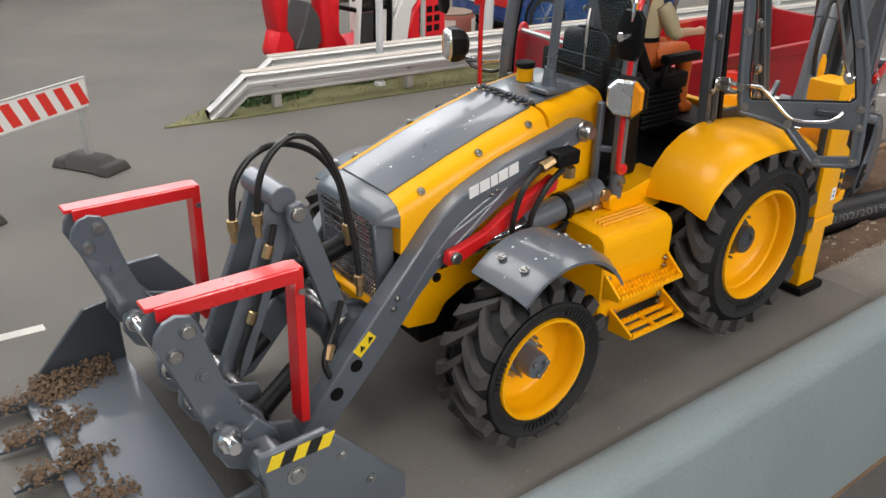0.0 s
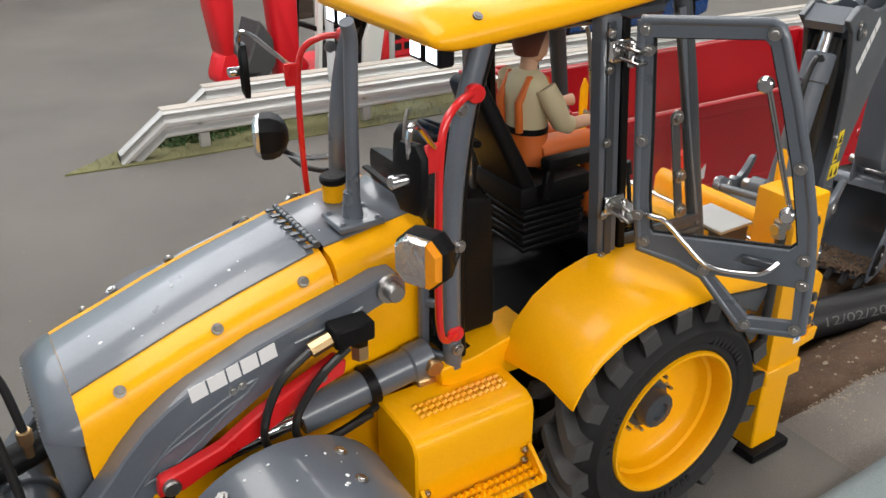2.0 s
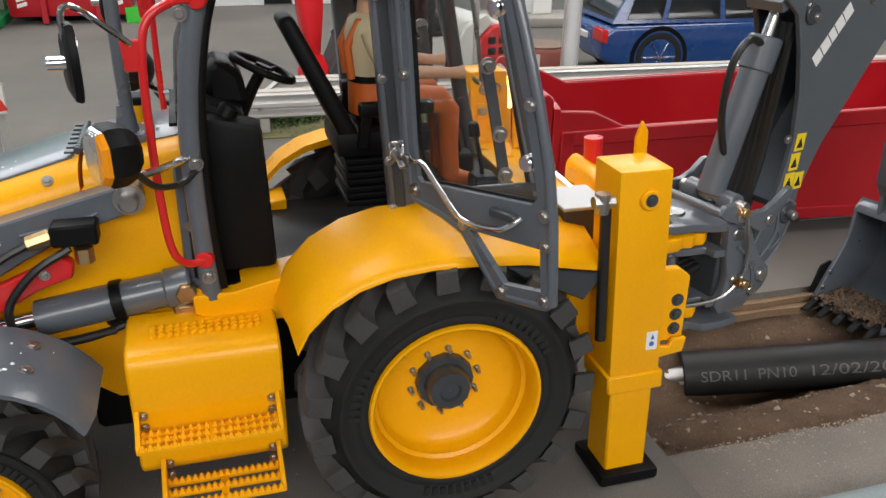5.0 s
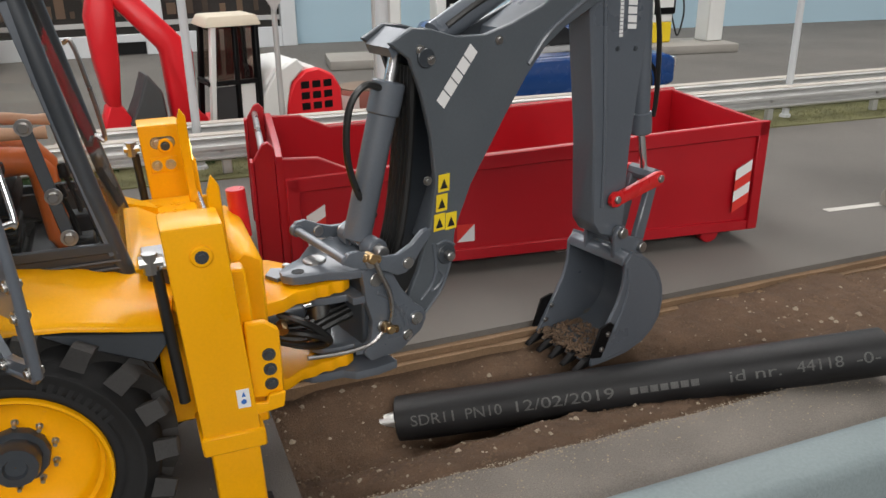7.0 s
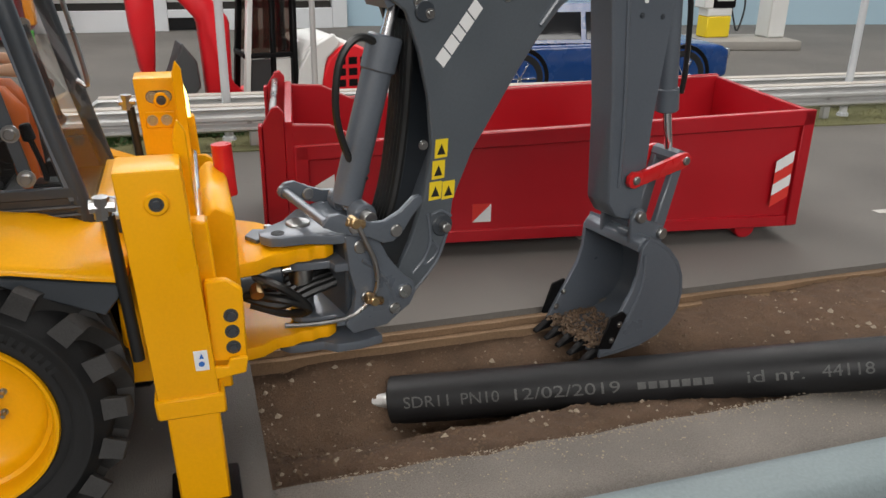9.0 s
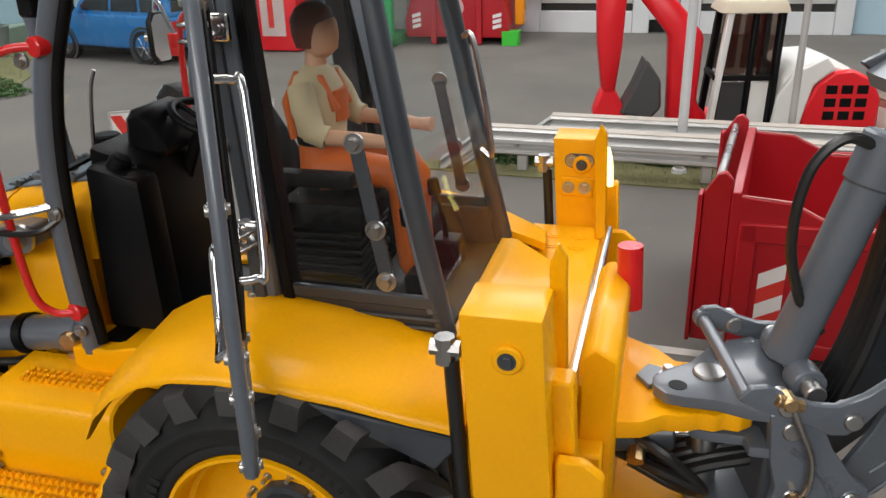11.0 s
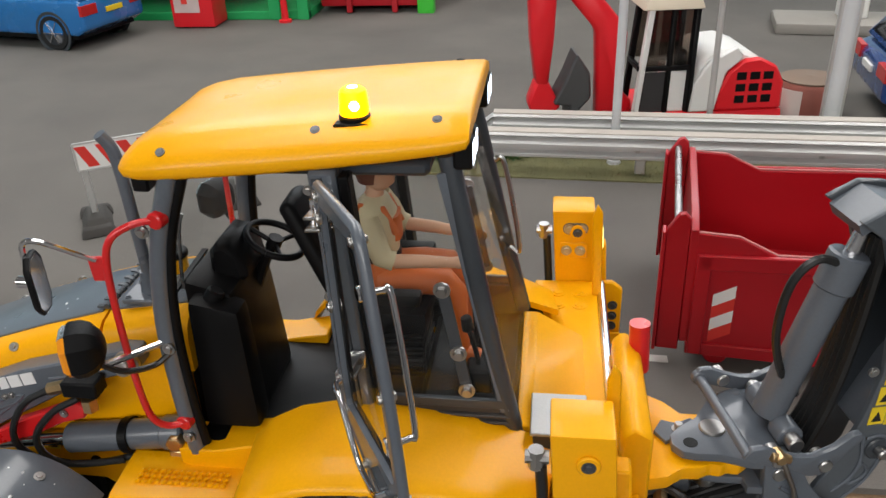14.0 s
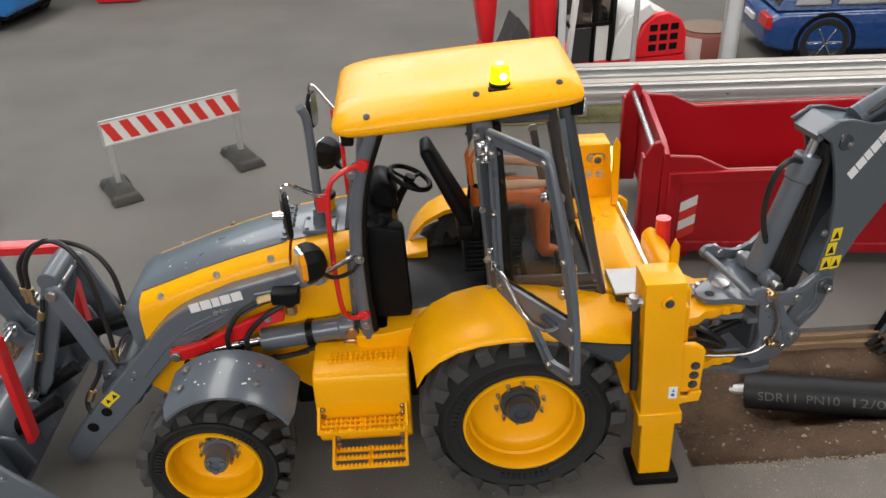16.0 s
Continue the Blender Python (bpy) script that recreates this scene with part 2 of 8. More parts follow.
def loft(bm, secs, closed=True, caps=True):
    rings = [[bm.verts.new(p) for p in s] for s in secs]
    n = len(rings[0])
    for a, b in zip(rings, rings[1:]):
        for i in range(n if closed else n - 1):
            bm.faces.new((a[i], a[(i + 1) % n], b[(i + 1) % n], b[i]))
    if caps and closed:
        bm.faces.new(rings[0][::-1])
        bm.faces.new(rings[-1])
    return bm


def lathe(bm, prof, c, n=40, axis="y", sgn=1):
    """A profile of (radius, offset along the axis) turned round c."""
    rings = []
    for r, o in prof:
        ring = []
        for k in range(n):
            a = k * math.tau / n
            p = {"y": (r * math.cos(a), sgn * o, r * math.sin(a)), "z": (r * math.cos(a), r * math.sin(a), o), "x": (o, r * math.cos(a), r * math.sin(a))}[axis]
            ring.append(bm.verts.new(Vector(c) + Vector(p)))
        rings.append(ring)
    for a, b in zip(rings, rings[1:]):
        for i in range(n):
            bm.faces.new((a[i], a[(i + 1) % n], b[(i + 1) % n], b[i]))
    return bm


def bolt(bm, p, d, r=0.14, h=0.12):
    """A hexagon head on a washer."""
    p, d = Vector(p), Vector(d).normalized()
    rod(bm, p - d * 0.05, p + d * 0.04, r * 1.45, n=14)
    rod(bm, p, p + d * h, r, n=6, bevel=r * 0.15)
    return bm


def studs(name, places, r, h, material, parent):
    """Single bolts that share one mesh; places of (point, direction), in centimetres."""
    b = bmesh.new()
    bolt(b, (0, 0, 0), (0, 0, 1), r, h)
    me = finish(b, name)
    me.materials.append(material)
    for p, d in places:
        ob = new(name, me)
        ob.parent = parent
        ob.matrix_local = Matrix.Translation(Vector(p) * S) @ Vector(d).to_track_quat("Z", "Y").to_matrix().to_4x4()


def finish(bm, name, sharp=38):
    bmesh.ops.recalc_face_normals(bm, faces=bm.faces)
    bmesh.ops.scale(bm, vec=(S, S, S), verts=bm.verts)
    for e in bm.edges:
        if len(e.link_faces) == 2 and e.calc_face_angle(0) > radians(sharp):
            e.smooth = False
    for f in bm.faces:
        f.smooth = True
    me = bpy.data.meshes.new(name)
    bm.to_mesh(me)
    bm.free()
    return me


def part(name, bm, material, parent=None, label="", sharp=38):
    ob = new(name, finish(bm, name, sharp))
    ob.data.materials.append(material)
    if parent is not None:
        ob.parent = parent
    if label:
        tagged(ob, label)
    return ob


def root(name, x, y, label, category, group="", z=0.0):
    ob = new(name)
    ob.empty_display_size = 0.02
    ob.location = (x * S, y * S, z * S)
    return tagged(ob, label, category, group)


def B():
    return bmesh.new()


def letter_blocks(name, widths, height, m, material, parent, slant=0.12):
    """A row of plain slanted blocks in place of lettering, one mesh."""
    total = sum(widths) + 0.12 * height * (len(widths) - 1)
    bm, x = B(), -total / 2
    for w in widths:
        k = slant * height
        vs = [bm.verts.new(m @ (Vector((a, b, 0.012)) * S) / S) for a, b in ((x, -height / 2), (x + w, -height / 2), (x + w + k, height / 2), (x + k, height / 2))]
        bm.faces.new(vs)
        vb = [bm.verts.new(m @ (Vector((a, b, -0.004)) * S) / S) for a, b in ((x, -height / 2), (x + w, -height / 2), (x + w + k, height / 2), (x + k, height / 2))]
        for i in range(4):
            bm.faces.new((vs[i], vb[i], vb[(i + 1) % 4], vs[(i + 1) % 4]))
        x += w + 0.12 * height
    return part(name, bm, material, parent)


def words(name, text, size, m, material, parent, depth=0.0, stretch=1.0, bold=0.0):
    """Raised lettering in the built-in font, turned into a mesh."""
    cu = bpy.data.curves.new(name, "FONT")
    cu.body, cu.size, cu.extrude, cu.offset = text, size * S, max(depth, 0.006) * S, bold * S
    cu.align_x, cu.align_y, cu.resolution_u = "CENTER", "CENTER", 3
    tmp = bpy.data.objects.new(name, cu)
    scene.collection.objects.link(tmp)
    me = bpy.data.meshes.new_from_object(tmp.evaluated_get(bpy.context.evaluated_depsgraph_get()))
    bpy.data.objects.remove(tmp)
    me.transform(m @ Matrix.Diagonal((stretch, 1, 1, 1)))
    ob = new(name, me)
    ob.data.materials.clear()
    ob.data.materials.append(material)
    if parent is not None:
        ob.parent = parent
    return ob

# ---- setting: hall, table, road, trench, walls ----
def structure(name, bm, material, label="", parent=None, sharp=38):
    ob = part(name, bm, material, parent, "", sharp)
    tagged(ob, label, "", "", "structure")
    return ob


def rock(x, y, f=1.0):
    return noise.fractal(Vector((x * f, y * f, 3.1)), 1.0, 2.0, 4)


# table top: asphalt sheet with the trench cut out of it
bm = B()
for x0, x1, y0, y1 in ((-126, 230, 4.6, 165), (-126, 10.0, -6.8, 4.6), (-126, 10.0, -11.1, -6.8), (85, 230, -11.1, 4.6)):
    box(bm, x0, x1, y0, y1, -1.2, 0, 0)
structure("road", bm, ASPH, "grey-brown asphalt road surface of a model layout")
bm = B()
nx = 60
for i in range(nx):
    xa, xb = 10 + 75 * i / nx, 10 + 75 * (i + 1) / nx
    ya, yb = (-6.85 + 0.25 * rock(x * 0.4, 7) for x in (xa, xb))
    hexa(bm, [(xa, -11.1, -1.6), (xb, -11.1, -1.6), (xb, yb, -1.6), (xa, ya, -1.6), (xa, -11.1, -0.3), (xb, -11.1, -0.3), (xb, yb, -0.35), (xa, ya, -0.35)])
structure("pavement", bm, SLAB, "rough light grey slab beside the trench")

# trench walls and bed
bm = B()
box(bm, 9.6, 9.99, -6.8, 4.6, -7, -0.02, 0)
box(bm, 9.6, 86, -7.6, -6.9, -7, -1.6, 0)
box(bm, 85.01, 85.6, -6.8, 4.6, -7, -0.02, 0)
structure("trench_wall", bm, PLANK, "brown earthy trench side")
for k, (y0, y1, z0, z1) in enumerate(((4.2, 5.2, -7, -1.21), (3.75, 4.62, -1.2, -0.75), (4.15, 4.64, -0.72, -0.38))):
    bm = B()
    n = 40
    for i in range(n):
        xa, xb = 10 + 75 * i / n, 10 + 75 * (i + 1) / n
        j = [0.22 * rock(x * 0.3, k * 9.0) for x in (xa, xb)]
        hexa(bm, [(xa, y0 + j[0], z0), (xb, y0 + j[1], z0), (xb, y1, z0), (xa, y1, z0), (xa, y0 + j[0], z1), (xb, y0 + j[1], z1), (xb, y1, z1), (xa, y1, z1)])
    structure("plank", bm, PLANK, "layered brown board at the trench edge")


def bed(x, y):
    """Height of the soil in the trench."""
    z = -0.75 - 0.25 * max(0, min(1, (x - 20) / 25))
    z -= 3.3 * math.exp(-(((x - 17.5) / 8.5) ** 2 + ((y - 0.3) / 3.1) ** 2) ** 1.3)
    z -= 1.3 * math.exp(-(((x - 30) / 7) ** 2 + ((y + 1.5) / 2.6) ** 2)) + 0.7 * math.exp(-((x - 11) / 3) ** 2)
    z += 0.5 * math.exp(-((x - 44) ** 2 + (y - 1) ** 2) / 60)
    return min(-0.4, z + 0.28 * rock(x, y, 0.35) + 0.10 * rock(x, y, 1.6))


bm = B()
grid = [[bm.verts.new((10 + 75 * i / 300, -7.0 + 11.6 * j / 56, bed(10 + 75 * i / 300, -7.0 + 11.6 * j / 56))) for j in range(57)] for i in range(301)]
for i in range(300):
    for j in range(56):
        bm.faces.new((grid[i][j], grid[i + 1][j], grid[i + 1][j + 1], grid[i][j + 1]))
soil = structure("ground", bm, SOIL, "loose brown soil filling the open trench")


def crumbs(name, count, where, size, material, label, seed):
    rnd = random.Random(seed)
    vs, fs = [], []
    for _ in range(count):
        x, y, z = where(rnd)
        r = size * (0.4 + 1.5 * rnd.random() ** 3)
        b = len(vs)
        a0 = rnd.random() * 6.28
        for k in range(5):
            a = a0 + k * math.tau / 5
            q = r * (0.7 + 0.5 * rnd.random())
            vs.append((S * (x + q * math.cos(a)), S * (y + q * math.sin(a)), S * (z - 0.2 * r + 0.3 * r * rnd.random())))
        vs.append((S * (x + 0.3 * r * (rnd.random() - 0.5)), S * (y + 0.3 * r * (rnd.random() - 0.5)), S * (z + r * 0.8)))
        vs.append((S * x, S * y, S * (z - r * 0.7)))
        for k in range(5):
            fs += [(b + k, b + (k + 1) % 5, b + 5), (b + (k + 1) % 5, b + k, b + 6)]
    me = bpy.data.meshes.new(name)
    me.from_pydata(vs, [], fs)
    ob = new(name, me)
    me.materials.append(material)
    return tagged(ob, label, "soil", "", "stuff")


def in_bed(rnd):
    x, y = 10.3 + 55 * rnd.random() ** 1.3, -6.6 + 11 * rnd.random()
    return x, y, bed(x, y)


SOIL2 = mat("soil_lump", (0.15, 0.098, 0.062), 0.95, var=0.5, bump=0.05, scale=500)
STONE = mat("pale_stone", (0.34, 0.28, 0.21), 0.85, var=0.3, bump=0.02, scale=900)
crumbs("soil_crumbs", 6500, in_bed, 0.085, SOIL2, "small brown crumbs of soil in the trench", 4)
crumbs("pebbles", 420, in_bed, 0.12, STONE, "small pale stones lying in the soil", 5)


def on_slab(rnd):
    x = 12 + 50 * rnd.random()
    y = -6.7 - 0.35 * abs(rnd.gauss(0, 1)) if rnd.random() < 0.5 else -10.8 + 4 * rnd.random()
    return x, y, -0.33


crumbs("sand_grains", 4200, on_slab, 0.038, STONE, "sand grains scattered on the grey slab", 6)


def on_road(rnd):
    return -36 + 46 * rnd.random(), -10.5 + 60 * rnd.random() ** 1.5, 0.0


crumbs("road_grit", 900, on_road, 0.035, STONE, "pale grit scattered over the asphalt", 7)

# rounded painted edge of the table, its front and the hall round it
bm = B()
prism(bm, [(-11.15, -1.4), (-11.1, 0.0), (-11.3, 0.28), (-11.7, 0.35), (-13.1, 0.3), (-13.45, 0.1), (-13.65, -0.3), (-14.6, -7.5), (-14.6, -9), (-11.15, -9)], -126, 230, 0.0, "x")
structure("trim", bm, EDGE, "worn blue-grey painted edge of the layout table", sharp=60)
bm = B()
box(bm, -126, 230, -13.5, 165, -12, -9.01, 0)
structure("table_base", bm, PLANK, "wooden base of the layout table")
bm = B()
box(bm, -330, 430, -330, 290, -92, -90, 0)
structure("floor", bm, mat("hall_floor", (0.28, 0.27, 0.26), 0.6, var=0.15, scale=8, fine=60), "grey hall floor")
bm = B()
for x0, x1 in ((-330, -115), (-25, 85), (175, 430)):
    box(bm, x0, x1, -330, 290, 220, 226, 0)
for x0, x1 in ((-115, -25), (85, 175)):
    box(bm, x0, x1, -330, -40, 220, 226, 0)
    box(bm, x0, x1, 220, 290, 220, 226, 0)
structure("ceiling", bm, HALL, "white plastered hall ceiling with roof windows")
bm = B()
box(bm, -330, 430, 280, 290, -90, 78, 0)
box(bm, -330, 430, 280, 290, 192, 220, 0)
box(bm, -330, -180, 280, 290, 78, 192, 0)
box(bm, 220, 430, 280, 290, 78, 192, 0)
structure("wall_north", bm, HALL, "unseen white plastered hall wall with an assumed long window")
for nm, q in (("wall_west", (-330, -322, -322, 280)), ("wall_east", (422, 430, -322, 280))):
    bm = B()
    box(bm, *q, -90, 220, 0)
    structure(nm, bm, HALL, "white plastered hall wall")

# south wall, its opening made for the added south light
bm = B()
for q in ((-330, 430, -90, 118), (-330, 430, 212, 220), (-330, -265, 118, 212), (205, 430, 118, 212)):
    box(bm, q[0], q[1], -330, -322, q[2], q[3], 0)
structure("wall_south", bm, HALL, "unseen white plastered hall wall with an assumed long window")

# painted backdrop walls of the layout
bm = B()
hexa(bm, [(-112, 70, -1), (-109, 70, -1), (-119, 157.4, -1), (-123, 157.4, -1), (-112, 70, 62), (-109, 70, 62), (-119, 157.4, 62), (-123, 157.4, 62)], 0.2)
hexa(bm, [(-112, -11, -1), (-109, -11, -1), (-109, 69.9, -1), (-112, 69.9, -1), (-112, -11, 62), (-109, -11, 62), (-109, 69.9, 62), (-112, 69.9, 62)], 0.2)
structure("backdrop_west", bm, SKYB, "plain light blue painted wall behind the layout")
bm = B()
hexa(bm, [(-122, 158, -1), (230, 105.6, -1), (230, 108.6, -1), (-122, 161, -1), (-122, 158, 62), (230, 105.6, 62), (230, 108.6, 62), (-122, 161, 62)], 0.2)
structure("backdrop_north", bm, SKYB, "plain light blue painted wall behind the layout")
bm = B()
hexa(bm, [(-108.5, 60, 0), (-105.5, 60, 0), (-114.5, 155, 0), (-117.5, 155, 0), (-108.5, 60, 3.2), (-105.5, 60, 3.2), (-114.5, 155, 3.2), (-117.5, 155, 3.2)], 0.2)
structure("trim", bm, mat("green_grey_board", (0.20, 0.27, 0.21), 0.7, var=0.15), "grey-green board along the foot of the wall")

# lane marks
for x0, x1, y0, y1 in ((-36, -31.1, 13.95, 13.6), (8.9, 13.2, 14.9, 14.7), (57.6, 64.4, 12.95, 12.3), (33.0, 37.3, 13.9, 13.6)):
    bm = B()
    hexa(bm, [(x0, y0 - 0.35, -0.2), (x1, y1 - 0.35, -0.2), (x1, y1 + 0.35, -0.2), (x0, y0 + 0.35, -0.2), (x0, y0 - 0.35, 0.03), (x1, y1 - 0.35, 0.03), (x1, y1 + 0.35, 0.03), (x0, y0 + 0.35, 0.03)])
    structure("lane_mark", bm, mat("worn_white_line", (0.55, 0.53, 0.49), 0.8, var=0.25, bump=0.03, scale=400), "worn white dash painted on the asphalt")


# grass verges: a mat with short blades
def verge(name, outline, blades, seed, label):
    bm = B()
    prism(bm, outline, -0.3, 0.14, 0.0, "z")
    g = structure(name, bm, GRASS, label)
    rnd = random.Random(seed)
    xs, ys = [p[0] for p in outline], [p[1] for p in outline]
    vs, fs = [], []
    n = len(outline)
    while len(fs) < blades:
        x, y = rnd.uniform(min(xs), max(xs)), rnd.uniform(min(ys), max(ys))
        inside = False
        for i in range(n):
            (xa, ya), (xb, yb) = outline[i], outline[(i + 1) % n]
            if (ya > y) != (yb > y) and x < (xb - xa) * (y - ya) / (yb - ya) + xa:
                inside = not inside
        if not inside:
            continue
        a, h, w, b = rnd.random() * 6.28, 0.18 + 0.3 * rnd.random(), 0.035, len(vs)
        dx, dy, lx, ly = w * math.cos(a), w * math.sin(a), rnd.uniform(-0.2, 0.2), rnd.uniform(-0.2, 0.2)
        vs += [(S * (x - dx), S * (y - dy), S * 0.1), (S * (x + dx), S * (y + dy), S * 0.1), (S * (x + lx), S * (y + ly), S * (0.12 + h))]
        fs.append((b, b + 1, b + 2))
    me = bpy.data.meshes.new("grass")
    me.from_pydata(vs, [], fs)
    me.materials.append(GRASS)
    tagged(new("grass", me), "dry olive grass fibres on the verge", "grass", "", "stuff")


verge("verge", [(-13.5, 43.9), (-6, 43.0), (40, 40.4), (100, 35.2), (200, 27), (200, 37), (100, 46), (40, 52), (0, 54.5), (-7, 48.5)], 12000, 8, "strip of dry olive grass between road and yard")
verge("verge", [(-110, 55), (-84, 58), (-76, 66), (-82, 78), (-92, 88), (-97, 104), (-113, 112)], 6000, 9, "patch of dry grass at the foot of the wall")


def shrub(name, x, y, rx, ry, h, count, seed, label):
    rt = root(name, x, y, label, "shrub")
    rnd = random.Random(seed)
    vs, fs = [], []
    for _ in range(count):
        a, q, e = rnd.random() * 6.28, rnd.random() ** 0.5, rnd.random()
        px_, py, pz = rx * q * math.cos(a) * (1 + 0.3 * rnd.random()), ry * q * math.sin(a), h * e * (1.05 - q * q * 0.9)
        s = 0.16 + 0.3 * rnd.random()
        d1 = Vector((rnd.gauss(0, 1), rnd.gauss(0, 1), rnd.gauss(0.3, 1))).normalized() * s
        d2 = d1.cross(Vector((rnd.gauss(0, 1), rnd.gauss(0, 1), rnd.gauss(0, 1)))).normalized() * s * 0.4
        b, c = len(vs), Vector((px_, py, pz + 0.15))
        vs += [tuple(S * (c - d1)), tuple(S * (c + d2)), tuple(S * (c + d1)), tuple(S * (c - d2))]
        fs.append((b, b + 1, b + 2, b + 3))
    me = bpy.data.meshes.new("foliage")
    me.from_pydata(vs, [], fs)
    me.materials.append(LEAF)
    ob = new("foliage", me)
    ob.parent = rt
    bm = B()
    for k in range(5):
        a = k * 1.3
        tube(bm, [(0, 0, 0), (0.3 * rx * math.cos(a), 0.3 * ry * math.sin(a), h * 0.4), (0.6 * rx * math.cos(a), 0.6 * ry * math.sin(a), h * 0.7)], 0.07, 5, 2)
    part("stem", bm, PLANK, rt)
    return rt


shrub("shrub", -1.5, 47.5, 4.6, 2.0, 1.9, 900, 1, "low green shrub growing under the crash barrier")
shrub("shrub", -77.5, 66, 4.2, 3.0, 2.2, 900, 2, "low bright green shrub on the grass patch")
shrub("shrub", 11, 48.5, 2.4, 1.2, 1.2, 260, 3, "small green shrub behind the crash barrier")


# crash barriers
def rail_y(x):
    return 44.0 - 0.055 * x


def crash_barrier(off, x0, x1, ramp, posts, label):
    rt = root("crash_barrier", x0, rail_y(x0) + off, label, "crash barrier", "crash barriers")
    rel = Vector((x0, rail_y(x0) + off, 0))
    sec = [(-0.28, 3.75), (0.0, 3.9), (0.55, 3.95), (0.8, 3.8), (0.8, 3.55), (-0.05, 3.4), (-0.55, 3.05), (-0.55, 2.75), (0.0, 2.55), (0.0, 2.35), (-0.55, 2.1), (-0.55, 1.85), (0.1, 1.55), (0.3, 1.55), (0.3, 3.3), (0.1, 3.5)]
    bm = B()
    xs = [x0, x0 + 30, x0 + 60, x1]
    loft(bm, [[Vector((x, rail_y(x) + off + a, b)) - rel for a, b in sec] for x in xs])
    part("rail", bm, ZINC, rt)
    if ramp:
        bm = B()
        loft(bm, [[Vector((x0 - ramp, rail_y(x0) + off + a, b - 3.0)) - rel for a, b in sec], [Vector((x0, rail_y(x0) + off + a, b)) - rel for a, b in sec]])
        part("end_ramp", bm, ZINC, rt)
    bm = B()
    hexa(bm, [Vector(p) - rel for p in ((x0, rail_y(x0) + off + 0.1, 3.8), (x1, rail_y(x1) + off + 0.1, 3.8), (x1, rail_y(x1) + off + 1.3, 3.8), (x0, rail_y(x0) + off + 1.3, 3.8), (x0, rail_y(x0) + off + 0.1, 4.02), (x1, rail_y(x1) + off + 0.1, 4.02), (x1, rail_y(x1) + off + 1.3, 4.02), (x0, rail_y(x0) + off + 1.3, 4.02))], 0.03)
    part("cap_board", bm, ZTOP, rt, "dusty pale board on the rail")
    for x in posts:
        bm = B()
        box(bm, x - 0.45 - rel.x, x + 0.45 - rel.x, rail_y(x) + off + 0.31 - rel.y, rail_y(x) + off + 0.95 - rel.y, -0.1, 3.79, 0.08)
        part("post", bm, ZINC, rt)
    xs = [x0 + 3 + 15.6 * k for k in range(10)]
    studs("rail_bolt", [(Vector((x, rail_y(x) + off - 0.05, 2.45)) - rel, (0, -1, 0)) for x in xs], 0.16, 0.14, STL, rt)


crash_barrier(0.0, -5.0, 160, 4.0, [-1.6 + 15.6 * k for k in range(11)], "galvanised crash barrier with sloping end beside the road")
crash_barrier(5.2, 0.2, 160, 4.0, [4 + 15.6 * k for k in range(10)], "galvanised crash barrier on the yard side")

# ---- the backhoe loader ----
loader = root("backhoe_loader", 0, 0, "yellow and grey model backhoe loader with open cab door", "backhoe loader")
C = -0.4


def mir(y):
    return 2 * C - y


